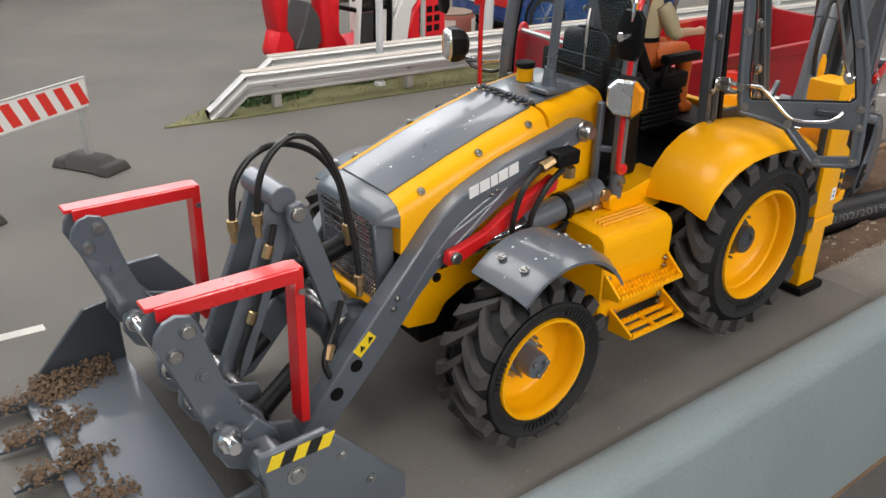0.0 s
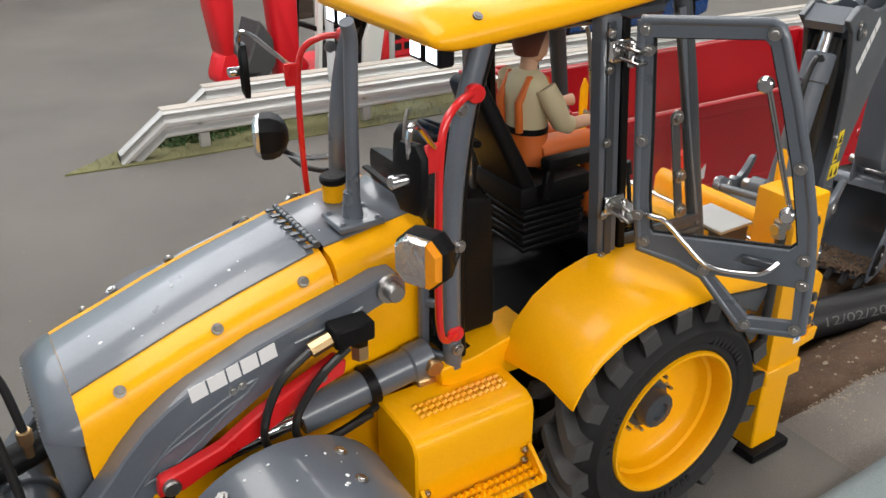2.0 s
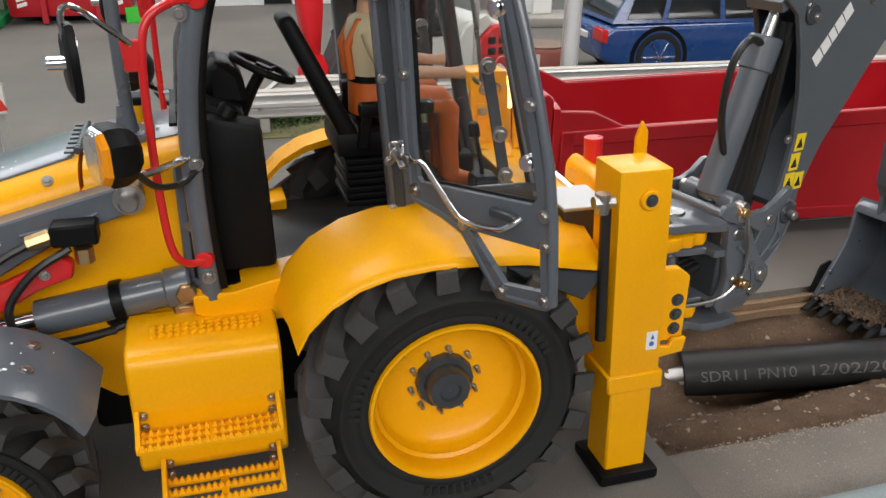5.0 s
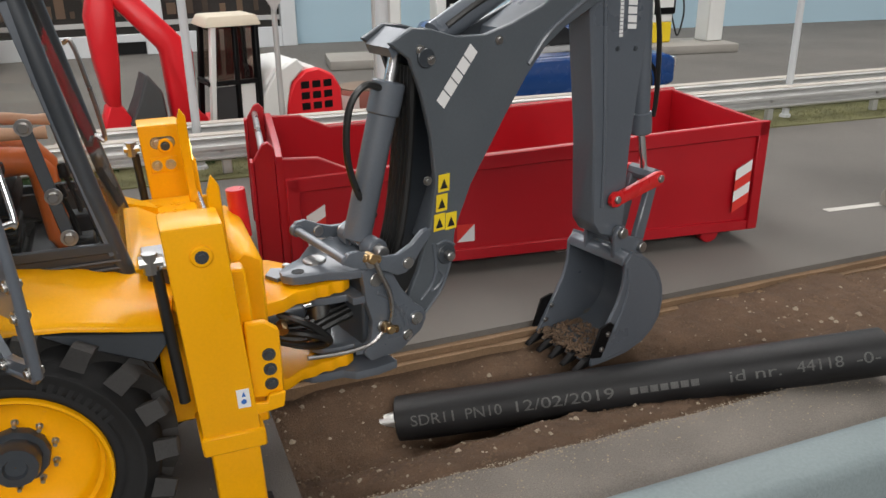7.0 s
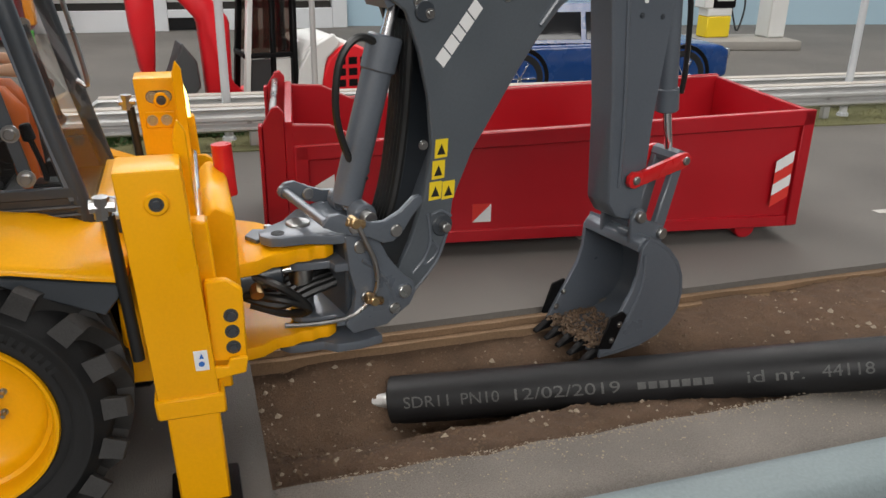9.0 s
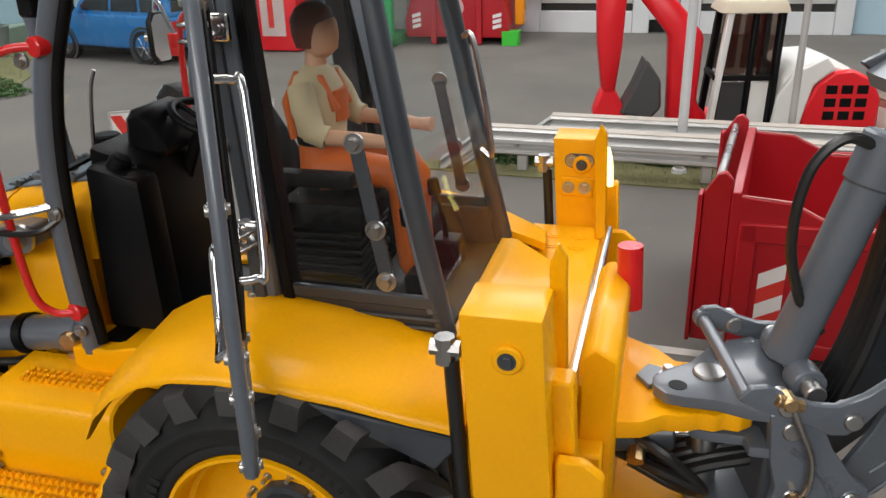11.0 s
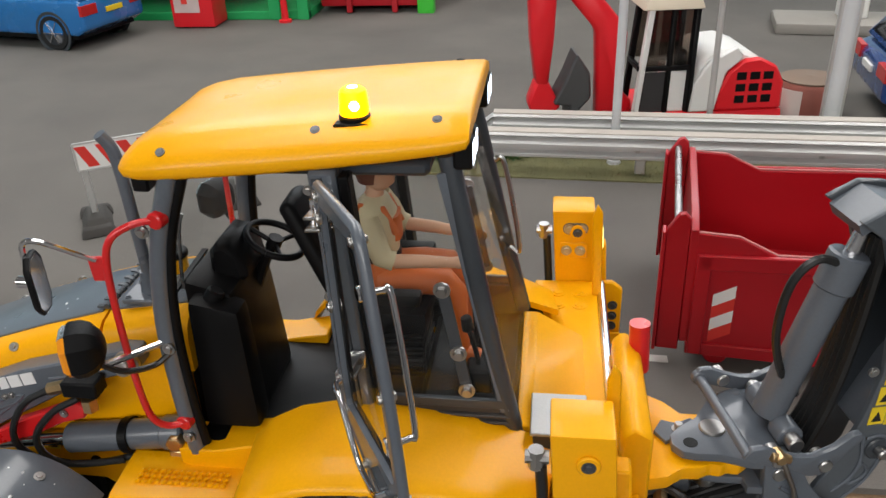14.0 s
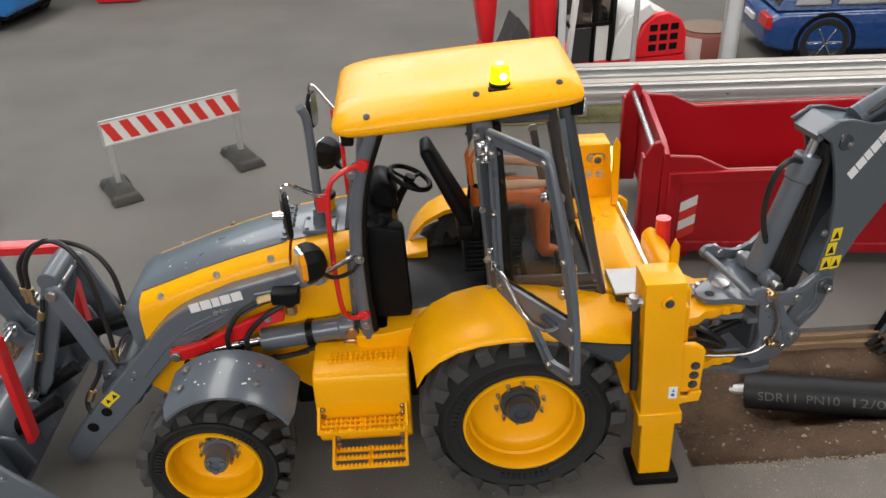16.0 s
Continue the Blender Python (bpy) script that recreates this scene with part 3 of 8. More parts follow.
def wheel(name, x, yo, zc, R, W, rr, sgn, hub, lugs):
    """A wheel whose outer face lies at yo; sgn points from the outer face inwards."""
    w = new(name)
    w.empty_display_size = 0.01
    w.parent = loader
    c = (x, yo, zc)
    k5 = R / 5
    Rc = R - 0.56 * k5
    bm = B()
    prof = [(rr - 0.05, 0.35), (rr + 0.1, 0.14), (rr + 0.16, 0.05), (rr + 0.3, 0.02), (rr + 0.42, 0.06), (rr + 0.48, 0.0), (rr + 0.62, -0.06), ((rr + Rc) / 2 + 0.1, -0.1), ((rr + Rc) / 2 + 0.16, -0.17), ((rr + Rc) / 2 + 0.26, -0.17), ((rr + Rc) / 2 + 0.32, -0.08), (Rc - 0.5, 0.02), (Rc - 0.25, 0.2), (Rc - 0.05, 0.55), (Rc + 0.03, W / 2)]
    prof = prof + [(r, W - o) for r, o in prof[-2::-1]]
    lathe(bm, prof, c, 64, "y", sgn)
    part("tyre", bm, RUB, w, "black rubber tyre with moulded sidewall", 50)
    # raised moulding in place of the sidewall print
    for a0, count in ((0.5, 9), (2.6, 7), (4.4, 9)):
        bm = B()
        rm = rr + 0.36 * (Rc - rr)
        for i in range(count):
            a = a0 + 0.085 * i
            st = []
            for r_ in (rm - 0.17, rm + 0.17):
                st.append([Vector((x + r_ * math.cos(a + da), yo + sgn * o, zc + r_ * math.sin(a + da))) for da, o in ((-0.026, 0.05), (0.026, 0.05), (0.024, -0.085), (-0.024, -0.085))])
            loft(bm, st)
        part("sidewall_print", bm, RUB, w)
    bm = B()
    for side in (0, 1):
        for k in range(lugs):
            a0 = (k + 0.5 * side) * math.tau / lugs
            st = []
            for f in (0.0, 0.25, 0.5, 0.75, 0.92, 1.0, 1.06):
                o = max(W / 2 + 0.15 - f * (W / 2 + 0.14), 0.0)
                a = a0 + 0.40 * min(f, 0.8) ** 0.85 + 0.05 * max(0.0, min(f, 1.0) - 0.8)
                hw = (0.22 + 0.13 * f) * k5 ** 0.5 / R
                top = R - 0.03 * f if f < 0.9 else (R - 0.06 if f < 0.95 else (R - 0.14 * k5 if f < 1.03 else R - 0.42 * k5))
                low = Rc - 0.12 if f < 0.9 else (Rc - 0.2 * k5 if f < 0.95 else Rc - 0.28 * k5)
                ring = []
                for r_, ha in ((low, hw * 1.3), (top, hw)):
                    for t_ in (-1, 1):
                        an = a + t_ * ha
                        oo = o if side == 0 else W - o
                        ring.append(Vector((x + r_ * math.cos(an), yo + sgn * oo, zc + r_ * math.sin(an))))
                st.append([ring[0], ring[1], ring[3], ring[2]])
            loft(bm, st)
    part("tread", bm, LUGM, w, "chevron tread lugs paler than the tyre", 30)
    bm = B()
    lathe(bm, [(rr - 0.05, 0.45), (rr + 0.1, 0.1), (rr + 0.06, -0.02), (rr - 0.04, -0.03), (rr - 0.12, 0.06), (rr - 0.18, 0.4), (rr - 0.22, 0.75), (rr * 0.88, 0.84), (rr * 0.85, 1.2), (rr * 0.82, 1.32), (rr * 0.78, 1.4), (rr * 0.62, W * 0.55), (rr * 0.45, W * 0.57), (0.05, W * 0.57)], c, 64, "y", sgn)
    part("rim", bm, YEL, w, "glossy yellow dished wheel rim", 35)
    bm = B()
    fr_, hr = rr * 0.36, rr * 0.27
    lathe(bm, [(fr_, W * 0.575), (fr_, W * 0.5), (fr_ * 0.96, W * 0.47), (hr, W * 0.47), (hr * 0.98, hub + 0.2), (hr * 0.9, hub + 0.05), (hr * 0.5, hub), (hr * 0.42, hub + 0.12), (0.02, hub + 0.12)], c, 12 if hub > 0.5 else 32, "y", sgn)
    if hub < 0.5:
        for k in range(3):
            a = 0.4 + k * math.tau / 3
            rod(bm, (x + hr * 0.62 * math.cos(a), yo + sgn * (hub + 0.05), zc + hr * 0.62 * math.sin(a)), (x + hr * 0.62 * math.cos(a), yo + sgn * (hub - 0.12), zc + hr * 0.62 * math.sin(a)), hr * 0.22, n=12, bevel=0.03)
    part("hub", bm, GRYD if hub > 0.5 else GRY, w, "dark grey wheel hub", 30)
    ring = [k * math.tau / 10 + 0.2 for k in range(10)]
    studs("wheel_nut", [((x + rr * 0.42 * math.cos(a), yo + sgn * W * 0.565, zc + rr * 0.42 * math.sin(a)), (0, -sgn, 0)) for a in ring], 0.085, 0.34, STL, w)


wheel("rear_wheel", 0.35, -8.5, 5.2, 5.3, 3.1, 3.02, 1, 0.8, 19)
wheel("rear_wheel", 0.35, mir(-8.5), 5.2, 5.3, 3.1, 3.02, -1, 0.8, 19)
wheel("front_wheel", -15.5, -8.75, 3.62, 3.95, 2.8, 2.36, 1, 0.3, 17)
wheel("front_wheel", -15.5, mir(-8.75), 3.62, 3.95, 2.8, 2.36, -1, 0.3, 17)

# frame, axles and belly
bm = B()
rod(bm, (-15.5, -6.8, 3.62), (-15.5, mir(-6.8), 3.62), 0.7, n=16)
rod(bm, (0, -6.6, 5.0), (0, mir(-6.6), 5.0), 1.1, n=16)
box(bm, -17.5, -13.5, -2.3, 0.7, 2.2, 5.0, 0.2)
box(bm, -12, 6, -3.0, 1.4, 2.6, 8.4, 0.2)
box(bm, -18.2, -12, -2.5, 0.9, 5, 10, 0.2)
part("chassis", bm, BLK, loader, "black chassis with axles")
for y0, y1 in ((-3.35, -2.9), (mir(-2.9), mir(-3.35))):
    bm = B()
    prism(bm, [(-20.1, 6.5), (-20.0, 5.2), (-18.9, 4.2), (-17.4, 4.0), (-16.8, 4.9), (-15.6, 5.5), (-12.5, 5.4), (-11, 4.2), (-7.8, 4.2), (-7.8, 12.8), (-11, 12.3), (-14.5, 10.6), (-17.5, 8.0), (-19.4, 6.6)], y0, y1, 0.05)
    part("side_frame", bm, YEL, loader)
studs("frame_bolt", [((a, -3.38, b), (0, -1, 0)) for a, b in ((-13.1, 7.55), (-12.7, 6.4), (-10.8, 7.4), (-17.4, 6.4))], 0.16, 0.15, BLK, loader)
for i, x in enumerate((-15.6, -15.0, -14.4)):
    bm = B()
    box(bm, x - 0.26, x + 0.26, -3.40, -3.352, 6.9, 7.4, 0)
    d = part("warning_label", bm, DECY, loader)
    bm = B()
    prism(bm, [(x - 0.16, 7.0), (x + 0.16, 7.0), (x, 7.3)], -3.415, -3.401, 0)
    part("symbol", bm, DECB, d)


# bonnet
def ztop(x):
    pts = ((-20.4, 9.6), (-19.3, 10.5), (-18, 10.95), (-15, 12.05), (-11, 13.15), (-8, 13.6), (-7.4, 13.65))
    for (a, b), (c, d) in zip(pts, pts[1:]):
        if x <= c:
            return b + (d - b) * (x - a) / (c - a)
    return pts[-1][1]


def bonnet_section(x, k=1.0, w=0.0):
    z = ztop(x)
    half = [(-2.95 - w, -2.4), (-2.95 - w, -0.95), (-2.8 - w, -0.5), (-2.62 - w, -0.28), (-2.38 - w, -0.13), (-1.95, -0.03), (-1.8, 0.0)]
    half += [(-a, b) for a, b in half[::-1]]
    return [Vector((x, C + a, z + b)) for a, b in half]


bm = B()
loft(bm, [bonnet_section(x) for x in (-19.35, -18.6, -17.5, -16, -14, -12.5, -11.15)])
bonnet = part("bonnet", bm, YEL, loader, "yellow bonnet with a grey top panel", 50)
bm = B()
loft(bm, [bonnet_section(x, w=0.03) for x in (-11.0, -10, -9, -8, -7.5)])
cowl = part("cowl", bm, YEL, loader, "", 50)


def strip(name, xs, ya, yb, up, material, parent):
    bm = B()
    loft(bm, [[Vector((x, ya, ztop(x) - 0.2)), Vector((x, ya, ztop(x) + up * 0.6)), Vector((x, ya + 0.12, ztop(x) + up)), Vector((x, yb - 0.12, ztop(x) + up)), Vector((x, yb, ztop(x) + up * 0.6)), Vector((x, yb, ztop(x) - 0.2))] for x in xs])
    return part(name, bm, material, parent)


strip("top_panel", (-19.33, -18, -16, -14, -12.5, -11.35), C - 1.86, C + 1.86, 0.1, GRY, bonnet)
strip("top_panel", (-11.0, -9.5, -7.5), C - 1.86, C + 1.86, 0.1, GRY, cowl)
for k in range(13):
    bm = B()
    y = C - 1.7 + 3.4 * k / 12
    rod(bm, (-11.18, y - 0.11, ztop(-11.18) + 0.16), (-11.18, y + 0.11, ztop(-11.18) + 0.16), 0.12, n=10)
    box(bm, -11.18 if k % 2 else -11.6, -10.75 if k % 2 else -11.18, y - 0.1, y + 0.1, ztop(-11.18) + 0.08, ztop(-11.18) + 0.15, 0)
    part("hinge_knuckle", bm, GRYD, bonnet)
studs("bonnet_bolt", [((x, C + s * 2.66, ztop(x) - 0.28), (0, s * 0.8, 0.75)) for x in (-18.1, -15.0, -12.1) for s in (-1, 1)], 0.13, 0.14, STL, bonnet)
# nose and grille
bm = B()
sec = []
for x, z, zb, w in ((-19.34, 10.48, 9.3, 2.92), (-19.75, 10.32, 9.45, 2.84), (-20.15, 10.02, 9.5, 2.66), (-20.36, 9.72, 9.52, 2.5)):
    h = z - zb
    half = [(-w, zb), (-w, z - 0.55 * h), (-w + 0.3, z - 0.22 * h), (-w + 0.9, z)]
    sec.append([Vector((x, C + a, b)) for a, b in half] + [Vector((x, C - a, b)) for a, b in half[::-1]])
loft(bm, sec)
nose = part("nose", bm, GRY, loader, "grey rounded nose above the grille", 50)
for y0, y1 in ((C - 2.45, C - 2.0), (C + 2.0, C + 2.45)):
    bm = B()
    prism(bm, [(-20.4, 9.6), (-19.4, 9.6), (-19.2, 5.4), (-20.0, 5.4)], y0, y1, 0.08)
    part("grille_frame", bm, GRY, nose)
bm = B()
box(bm, -20.15, -19.0, C - 2.75, C + 2.75, 4.7, 5.45, 0.2)
part("bumper", bm, YEL, nose)
bm = B()
prism(bm, [(-20.0, 9.4), (-19.9, 9.4), (-19.4, 5.5), (-19.5, 5.5)], C - 2.0, C + 2.0, 0)
part("radiator", bm, GRYD, nose)
bm = B()
bar(bm, (-20.1, C - 1.4, 8.6), (-20.1, C + 1.2, 8.2), 0.1, 0.25, 0.02)
part("radiator_badge", bm, RED, nose)
bm = B()
p = lambda a, b: Vector((-20.33 + 0.42 * (9.5 - b) / 4 + 0.0, C + a, b))
for k in range(21):
    z = 5.5 + 4.1 * k / 20
    pts = [p(-2.05 + 4.1 * i / 40, z) + Vector((0.05 * (1 if i % 2 else -1), 0, 0)) for i in range(41)]
    tube(bm, pts, 0.045, 4, 1)
for k in range(21):
    y = -2.0 + 4.0 * k / 20
    pts = [p(y, 5.5 + 4.1 * i / 20) + Vector((0.05 * (-1 if i % 2 else 1), 0, 0)) for i in range(21)]
    tube(bm, pts, 0.045, 4, 1)
part("grille_mesh", bm, CHR, nose, "woven bright wire grille")

# exhaust and filler cap
bm = B()
tube(bm, [(-9.5, -1.6, 13.6), (-9.5, -1.65, 15), (-9.5, -1.75, 17), (-9.5, -1.9, 19.0), (-9.55, -2.05, 19.8), (-9.75, -2.25, 20.35)], 0.23, 14, 5)
ex = part("exhaust", bm, GRY, loader, "grey upright exhaust pipe with a curved end", 60)
bm = B()
box(bm, -10.4, -8.7, -2.4, -0.85, 13.5, 13.72, 0.05)
rod(bm, (-9.55, -1.6, 13.7), (-9.56, -1.6, 14.6), 0.38, 0.27, 16)
for a, b in ((-10.2, -2.2), (-8.9, -2.2), (-10.2, -1.05), (-8.9, -1.05)):
    bolt(bm, (a, b, 13.72), (0, 0, 1), 0.09, 0.1)
part("exhaust_base", bm, GRY, ex)
bm = B()
rod(bm, (-9.3, 0.4, 13.5), (-9.3, 0.4, 14.15), 0.42, n=16)
cap = part("filler_cap", bm, YEL, loader, "yellow filler neck with a black cap")
bm = B()
rod(bm, (-9.3, 0.4, 14.15), (-9.3, 0.4, 14.45), 0.5, n=18, bevel=0.06)
part("cap", bm, BLK, cap)

def guard_r(a):
    return 4.52 + 0.38 * math.sin((radians(126) - a) / radians(86) * math.pi)


# loader arms
ARM = [(-9.2, 12.55), (-9.9, 12.55), (-14.2, 11.45), (-16.3, 10.65), (-17.0, 10.3), (-17.8, 9.75), (-18.5, 9.05), (-19.0, 8.45), (-22.1, 5.0), (-25.1, 1.4), (-25.2, 0.8), (-24.7, 0.4), (-24.0, 0.6), (-20.3, 4.55), (-18.9, 6.3), (-17.9, 7.3), (-16.8, 8.0), (-15.8, 8.75), (-13.0, 10.3), (-11.6, 11.0), (-9.6, 11.65), (-9.15, 11.9)]
for side in (0, 1):
    f = (lambda y: y) if side == 0 else mir
    bm = B()
    prism(bm, ARM, f(-4.2), f(-3.25), 0.07)
    arm = part("loader_arm", bm, GRY, loader, "grey bent loader arm with white lettering" if side == 0 else "")
    bm = B()
    sgn = -1 if side == 0 else 1
    for pts in ([(-19.6, 6.3), (-18.6, 7.5), (-17.6, 8.6), (-16.4, 9.2), (-14.6, 10.0)], [(-18.1, 7.9), (-17.3, 8.9), (-15.8, 9.8), (-14.3, 10.35), (-15.6, 9.3), (-17.0, 8.3), (-18.1, 7.9)], [(-13.0, 11.2), (-11.5, 11.45), (-10.6, 11.75)]):
        tube(bm, [(a, f(-4.2), b) for a, b in pts], 0.06, 6, 4)
    part("cast_ridge", bm, GRY, arm)
    studs("arm_bolt", [((a, f(-4.22), b), (0, sgn, 0)) for a, b in ((-20.1, 6.55), (-20.3, 6.1), (-15.1, 10.2), (-14.8, 10.3))], 0.1, 0.1, STL, arm)
    # holes are not cut: black discs paint their dark inside
    bm = B()
    for q, r in (((-23.2, 2.9), 0.32), ((-22.2, 3.95), 0.3)):
        rod(bm, (q[0], f(-4.23), q[1]), (q[0], f(-4.0), q[1]), r, n=16)
    part("arm_hole", bm, BLK, arm)
    bm = B()
    rod(bm, (-9.6, f(-4.75), 12.15), (-9.6, f(-2.6), 12.15), 0.32, n=14, bevel=0.05)
    rod(bm, (-9.6, f(-4.35), 12.15), (-9.6, f(-4.2), 12.15), 0.5, n=16)
    part("pivot_pin", bm, STL, arm)
    # lift cylinder and safety strut
    bm = B()
    rod(bm, (-8.4, f(-4.0), 8.75), (-13.0, f(-3.95), 8.1), 0.62, n=18)
    rod(bm, (-8.0, f(-4.0), 8.8), (-8.9, f(-4.0), 8.68), 0.7, n=18, bevel=0.08)
    cyl = part("lift_cylinder", bm, GRY, loader, "grey hydraulic lift cylinder")
    bm = B()
    rod(bm, (-13.0, f(-3.95), 8.1), (-17.8, f(-3.9), 7.4), 0.3, n=14)
    part("piston_rod", bm, CHR, cyl)
    bm = B()
    rod(bm, (-10.6, f(-4.0), 8.43), (-10.25, f(-4.0), 8.48), 0.72, n=18)
    part("clamp", bm, BLK, cyl)
    bm = B()
    box(bm, -8.7, -7.9, f(-4.5) if side == 0 else f(-3.9), f(-3.9) if side == 0 else f(-4.5), 7.5, 8.2, 0.08)
    rod(bm, (-8.2, f(-4.85), 8.78), (-8.2, f(-4.4), 8.78), 0.36, n=6, bevel=0.05)
    part("fitting", bm, BRS, cyl)
    bm = B()
    prism(bm, [(-17.85, 7.65), (-17.75, 8.25), (-17.1, 8.35), (-15.8, 8.7), (-14.5, 9.45), (-11.8, 10.55), (-11.5, 10.3), (-11.6, 9.8), (-12.6, 9.5), (-14.0, 8.75), (-15.3, 8.3), (-17.1, 7.6)], f(-4.75), f(-4.3), 0.06)
    rp = part("safety_strut", bm, RED, loader, "red steel safety strut below the loader arm")
    bm = B()
    rod(bm, (-17.45, f(-4.95), 7.97), (-17.45, f(-4.2), 7.97), 0.28, n=14, bevel=0.05)
    part("strut_pin", bm, STL, rp)
    studs("strut_bolt", [((-12.4, f(-4.76), 10.0), (0, sgn, 0))], 0.12, 0.1, STL, rp)
    # valve block with brass unions and two hose loops
    bm = B()
    box(bm, -12.0, -10.6, min(f(-5.1), f(-4.25)), max(f(-5.1), f(-4.25)), 11.0, 11.7, 0.08)
    vb = part("valve_block", bm, BLK, loader)
    bm = B()
    rod(bm, (-12.0, f(-4.7), 11.3), (-12.7, f(-4.7), 11.1), 0.26, n=8)
    part("union", bm, BRS, vb)
    bm = B()
    rod(bm, (-11.1, f(-4.9), 10.9), (-11.1, f(-4.9), 10.4), 0.3, n=6)
    part("union", bm, BRS, vb)
    bm = B()
    tube(bm, [(-12.7, f(-4.7), 11.1), (-13.8, f(-4.9), 10.5), (-14.5, f(-5.1), 9.3), (-14.4, f(-5.0), 8.2), (-13.4, f(-4.8), 7.5), (-11.6, f(-4.5), 7.4), (-10.2, f(-4.3), 7.7)], 0.14, 8, 6)
    tube(bm, [(-11.5, f(-4.9), 10.9), (-12.6, f(-5.1), 10.3), (-13.5, f(-5.2), 9.2), (-13.4, f(-5.1), 8.1), (-12.4, f(-4.9), 7.6), (-10.6, f(-4.5), 7.6)], 0.14, 8, 6)
    part("hose", bm, HOSE, vb)
    # front mudguard
    bm = B()
    ye = -9.0
    st = []
    for k in range(13):
        a = radians(126 - 86 * k / 12)
        r = guard_r(a)
        cx, cz = -14.6, 3.9
        ring = []
        for r_, ya, yb in ((r, ye, -5.7), (r + 0.14, -5.7, ye)):
            droop = 0.3
            ring += [Vector((cx + (r_ - (droop if y == ye else 0)) * math.cos(a), f(y), cz + (r_ - (droop if y == ye else 0)) * math.sin(a))) for y in (ya, -8.4, yb)]
        st.append(ring)
    loft(bm, st)
    mg = part("front_mudguard", bm, GRY, loader, "grey curved front mudguard with pale painted drop glints", 50)
    if side == 0:
        near_guard = mg
    ring = [(math.cos(radians(a)), math.sin(radians(a)), y) for a in (112, 68) for y in (-8.0, -6.6)]
    studs("mudguard_bolt", [((-14.6 + 4.98 * a, f(y), 3.9 + 4.98 * b), (a, 0, b)) for a, b, y in ring], 0.14, 0.1, STL, mg)

def droplets(parent, place, count, seed):
    """Small opaque domes for water drops, their glint put into the colour, one shared mesh."""
    rnd = random.Random(seed)
    b = bmesh.new()
    lathe(b, [(0.001, 0.035), (0.04, 0.03), (0.065, 0.012), (0.07, 0.0)], (0, 0, 0), 10, "z")
    me = finish(b, "water_drop", 80)
    me.materials.append(DROP)
    for _ in range(count):
        p, d = place(rnd)
        ob = new("water_drop", me)
        ob.parent = parent
        sc = 0.35 + 0.75 * rnd.random() ** 2
        ob.matrix_local = Matrix.Translation(Vector(p) * S) @ Vector(d).to_track_quat("Z", "Y").to_matrix().to_4x4() @ Matrix.Diagonal((sc, sc * (0.7 + 0.5 * rnd.random()), sc, 1))


# near-white base colour paints the reflections seen on the drops
DROP = mat("water_drop", (0.7, 0.72, 0.74), 0.08, var=0.05, bump=0.0, coat=1.0)


def on_mudguard(rnd):
    a = radians(rnd.uniform(55, 122))
    r = guard_r(a) + 0.14
    return (-14.6 + r * math.cos(a), rnd.uniform(-8.3, -6.2), 3.9 + r * math.sin(a)), (math.cos(a), 0, math.sin(a))


def on_panel(rnd):
    x = rnd.uniform(-18.8, -8.2)
    return (x, rnd.uniform(C - 1.6, C + 1.6), ztop(x) + 0.1), (-0.33, 0, 0.94)


droplets(near_guard, on_mudguard, 20, 3)
droplets(bonnet, on_panel, 15, 4)
letter_blocks("lettering", (0.54, 0.56, 0.4, 0.54, 0.56), 0.52, Matrix.Translation((-0.1503, -0.0421, 0.1085)) @ pose(0, 0, 0, 90, 0, 0) @ pose(0, 0, 0, 0, 0, 14), DECW, loader)
bm = B()
hexa(bm, [(-22.0, -4.24, 4.3), (-21.2, -4.24, 5.05), (-21.2, -4.205, 5.05), (-22.0, -4.205, 4.3), (-22.35, -4.24, 4.7), (-21.55, -4.24, 5.45), (-21.55, -4.205, 5.45), (-22.35, -4.205, 4.7)])
lb = part("warning_label", bm, DECY, loader)
bm = B()
prism(bm, [(-22.0, 4.55), (-21.75, 4.75), (-22.0, 4.9)], -4.255, -4.241, 0)
prism(bm, [(-21.6, 4.85), (-21.35, 5.1), (-21.6, 5.2)], -4.255, -4.241, 0)
part("symbol", bm, DECB, lb)
# cross tube, bell crank and links
bm = B()
rod(bm, (-21.4, -3.3, 4.6), (-21.4, mir(-3.3), 4.6), 1.15, n=24)
for y in (-2.2, 0.6):
    rod(bm, (-21.4, y - 0.15, 4.6), (-21.4, y + 0.15, 4.6), 1.35, n=24, bevel=0.05)
part("cross_tube", bm, GRYD, loader, "dark grey tube joining the loader arms")
for y in (-2.55, 0.95):
    bm = B()
    prism(bm, [(-24.2, 10.6), (-24.1, 11.2), (-23.6, 11.3), (-23.3, 10.9), (-21.5, 5.4), (-21.8, 4.9), (-22.4, 5.0)], y - 0.18, y + 0.18, 0.05)
    part("tilt_link", bm, GRY, loader)
for y in (-1.75, 0.15):
    bm = B()
    prism(bm, [(-24.5, 11.4), (-24.15, 11.65), (-23.7, 11.5), (-23.5, 11.0), (-23.75, 9.8), (-25.9, 4.3), (-26.5, 3.5), (-27.3, 3.6), (-27.2, 4.6), (-25.4, 8.8)], y - 0.2, y + 0.2, 0.06)
    part("bell_crank", bm, GRY, loader, "grey tapered bell crank of the bucket linkage")
bm = B()
for q in ((-23.8, 10.85), (-22.0, 5.35), (-26.9, 4.0)):
    rod(bm, (q[0], -2.95, q[1]), (q[0], 1.35, q[1]), 0.3, n=14, bevel=0.05)
part("linkage_pin", bm, STL, loader)
bm = B()
rod(bm, (-24.1, -2.2, 11.3), (-24.1, 0.6, 11.3), 0.55, n=18, bevel=0.05)
part("linkage_sleeve", bm, GRY, loader)
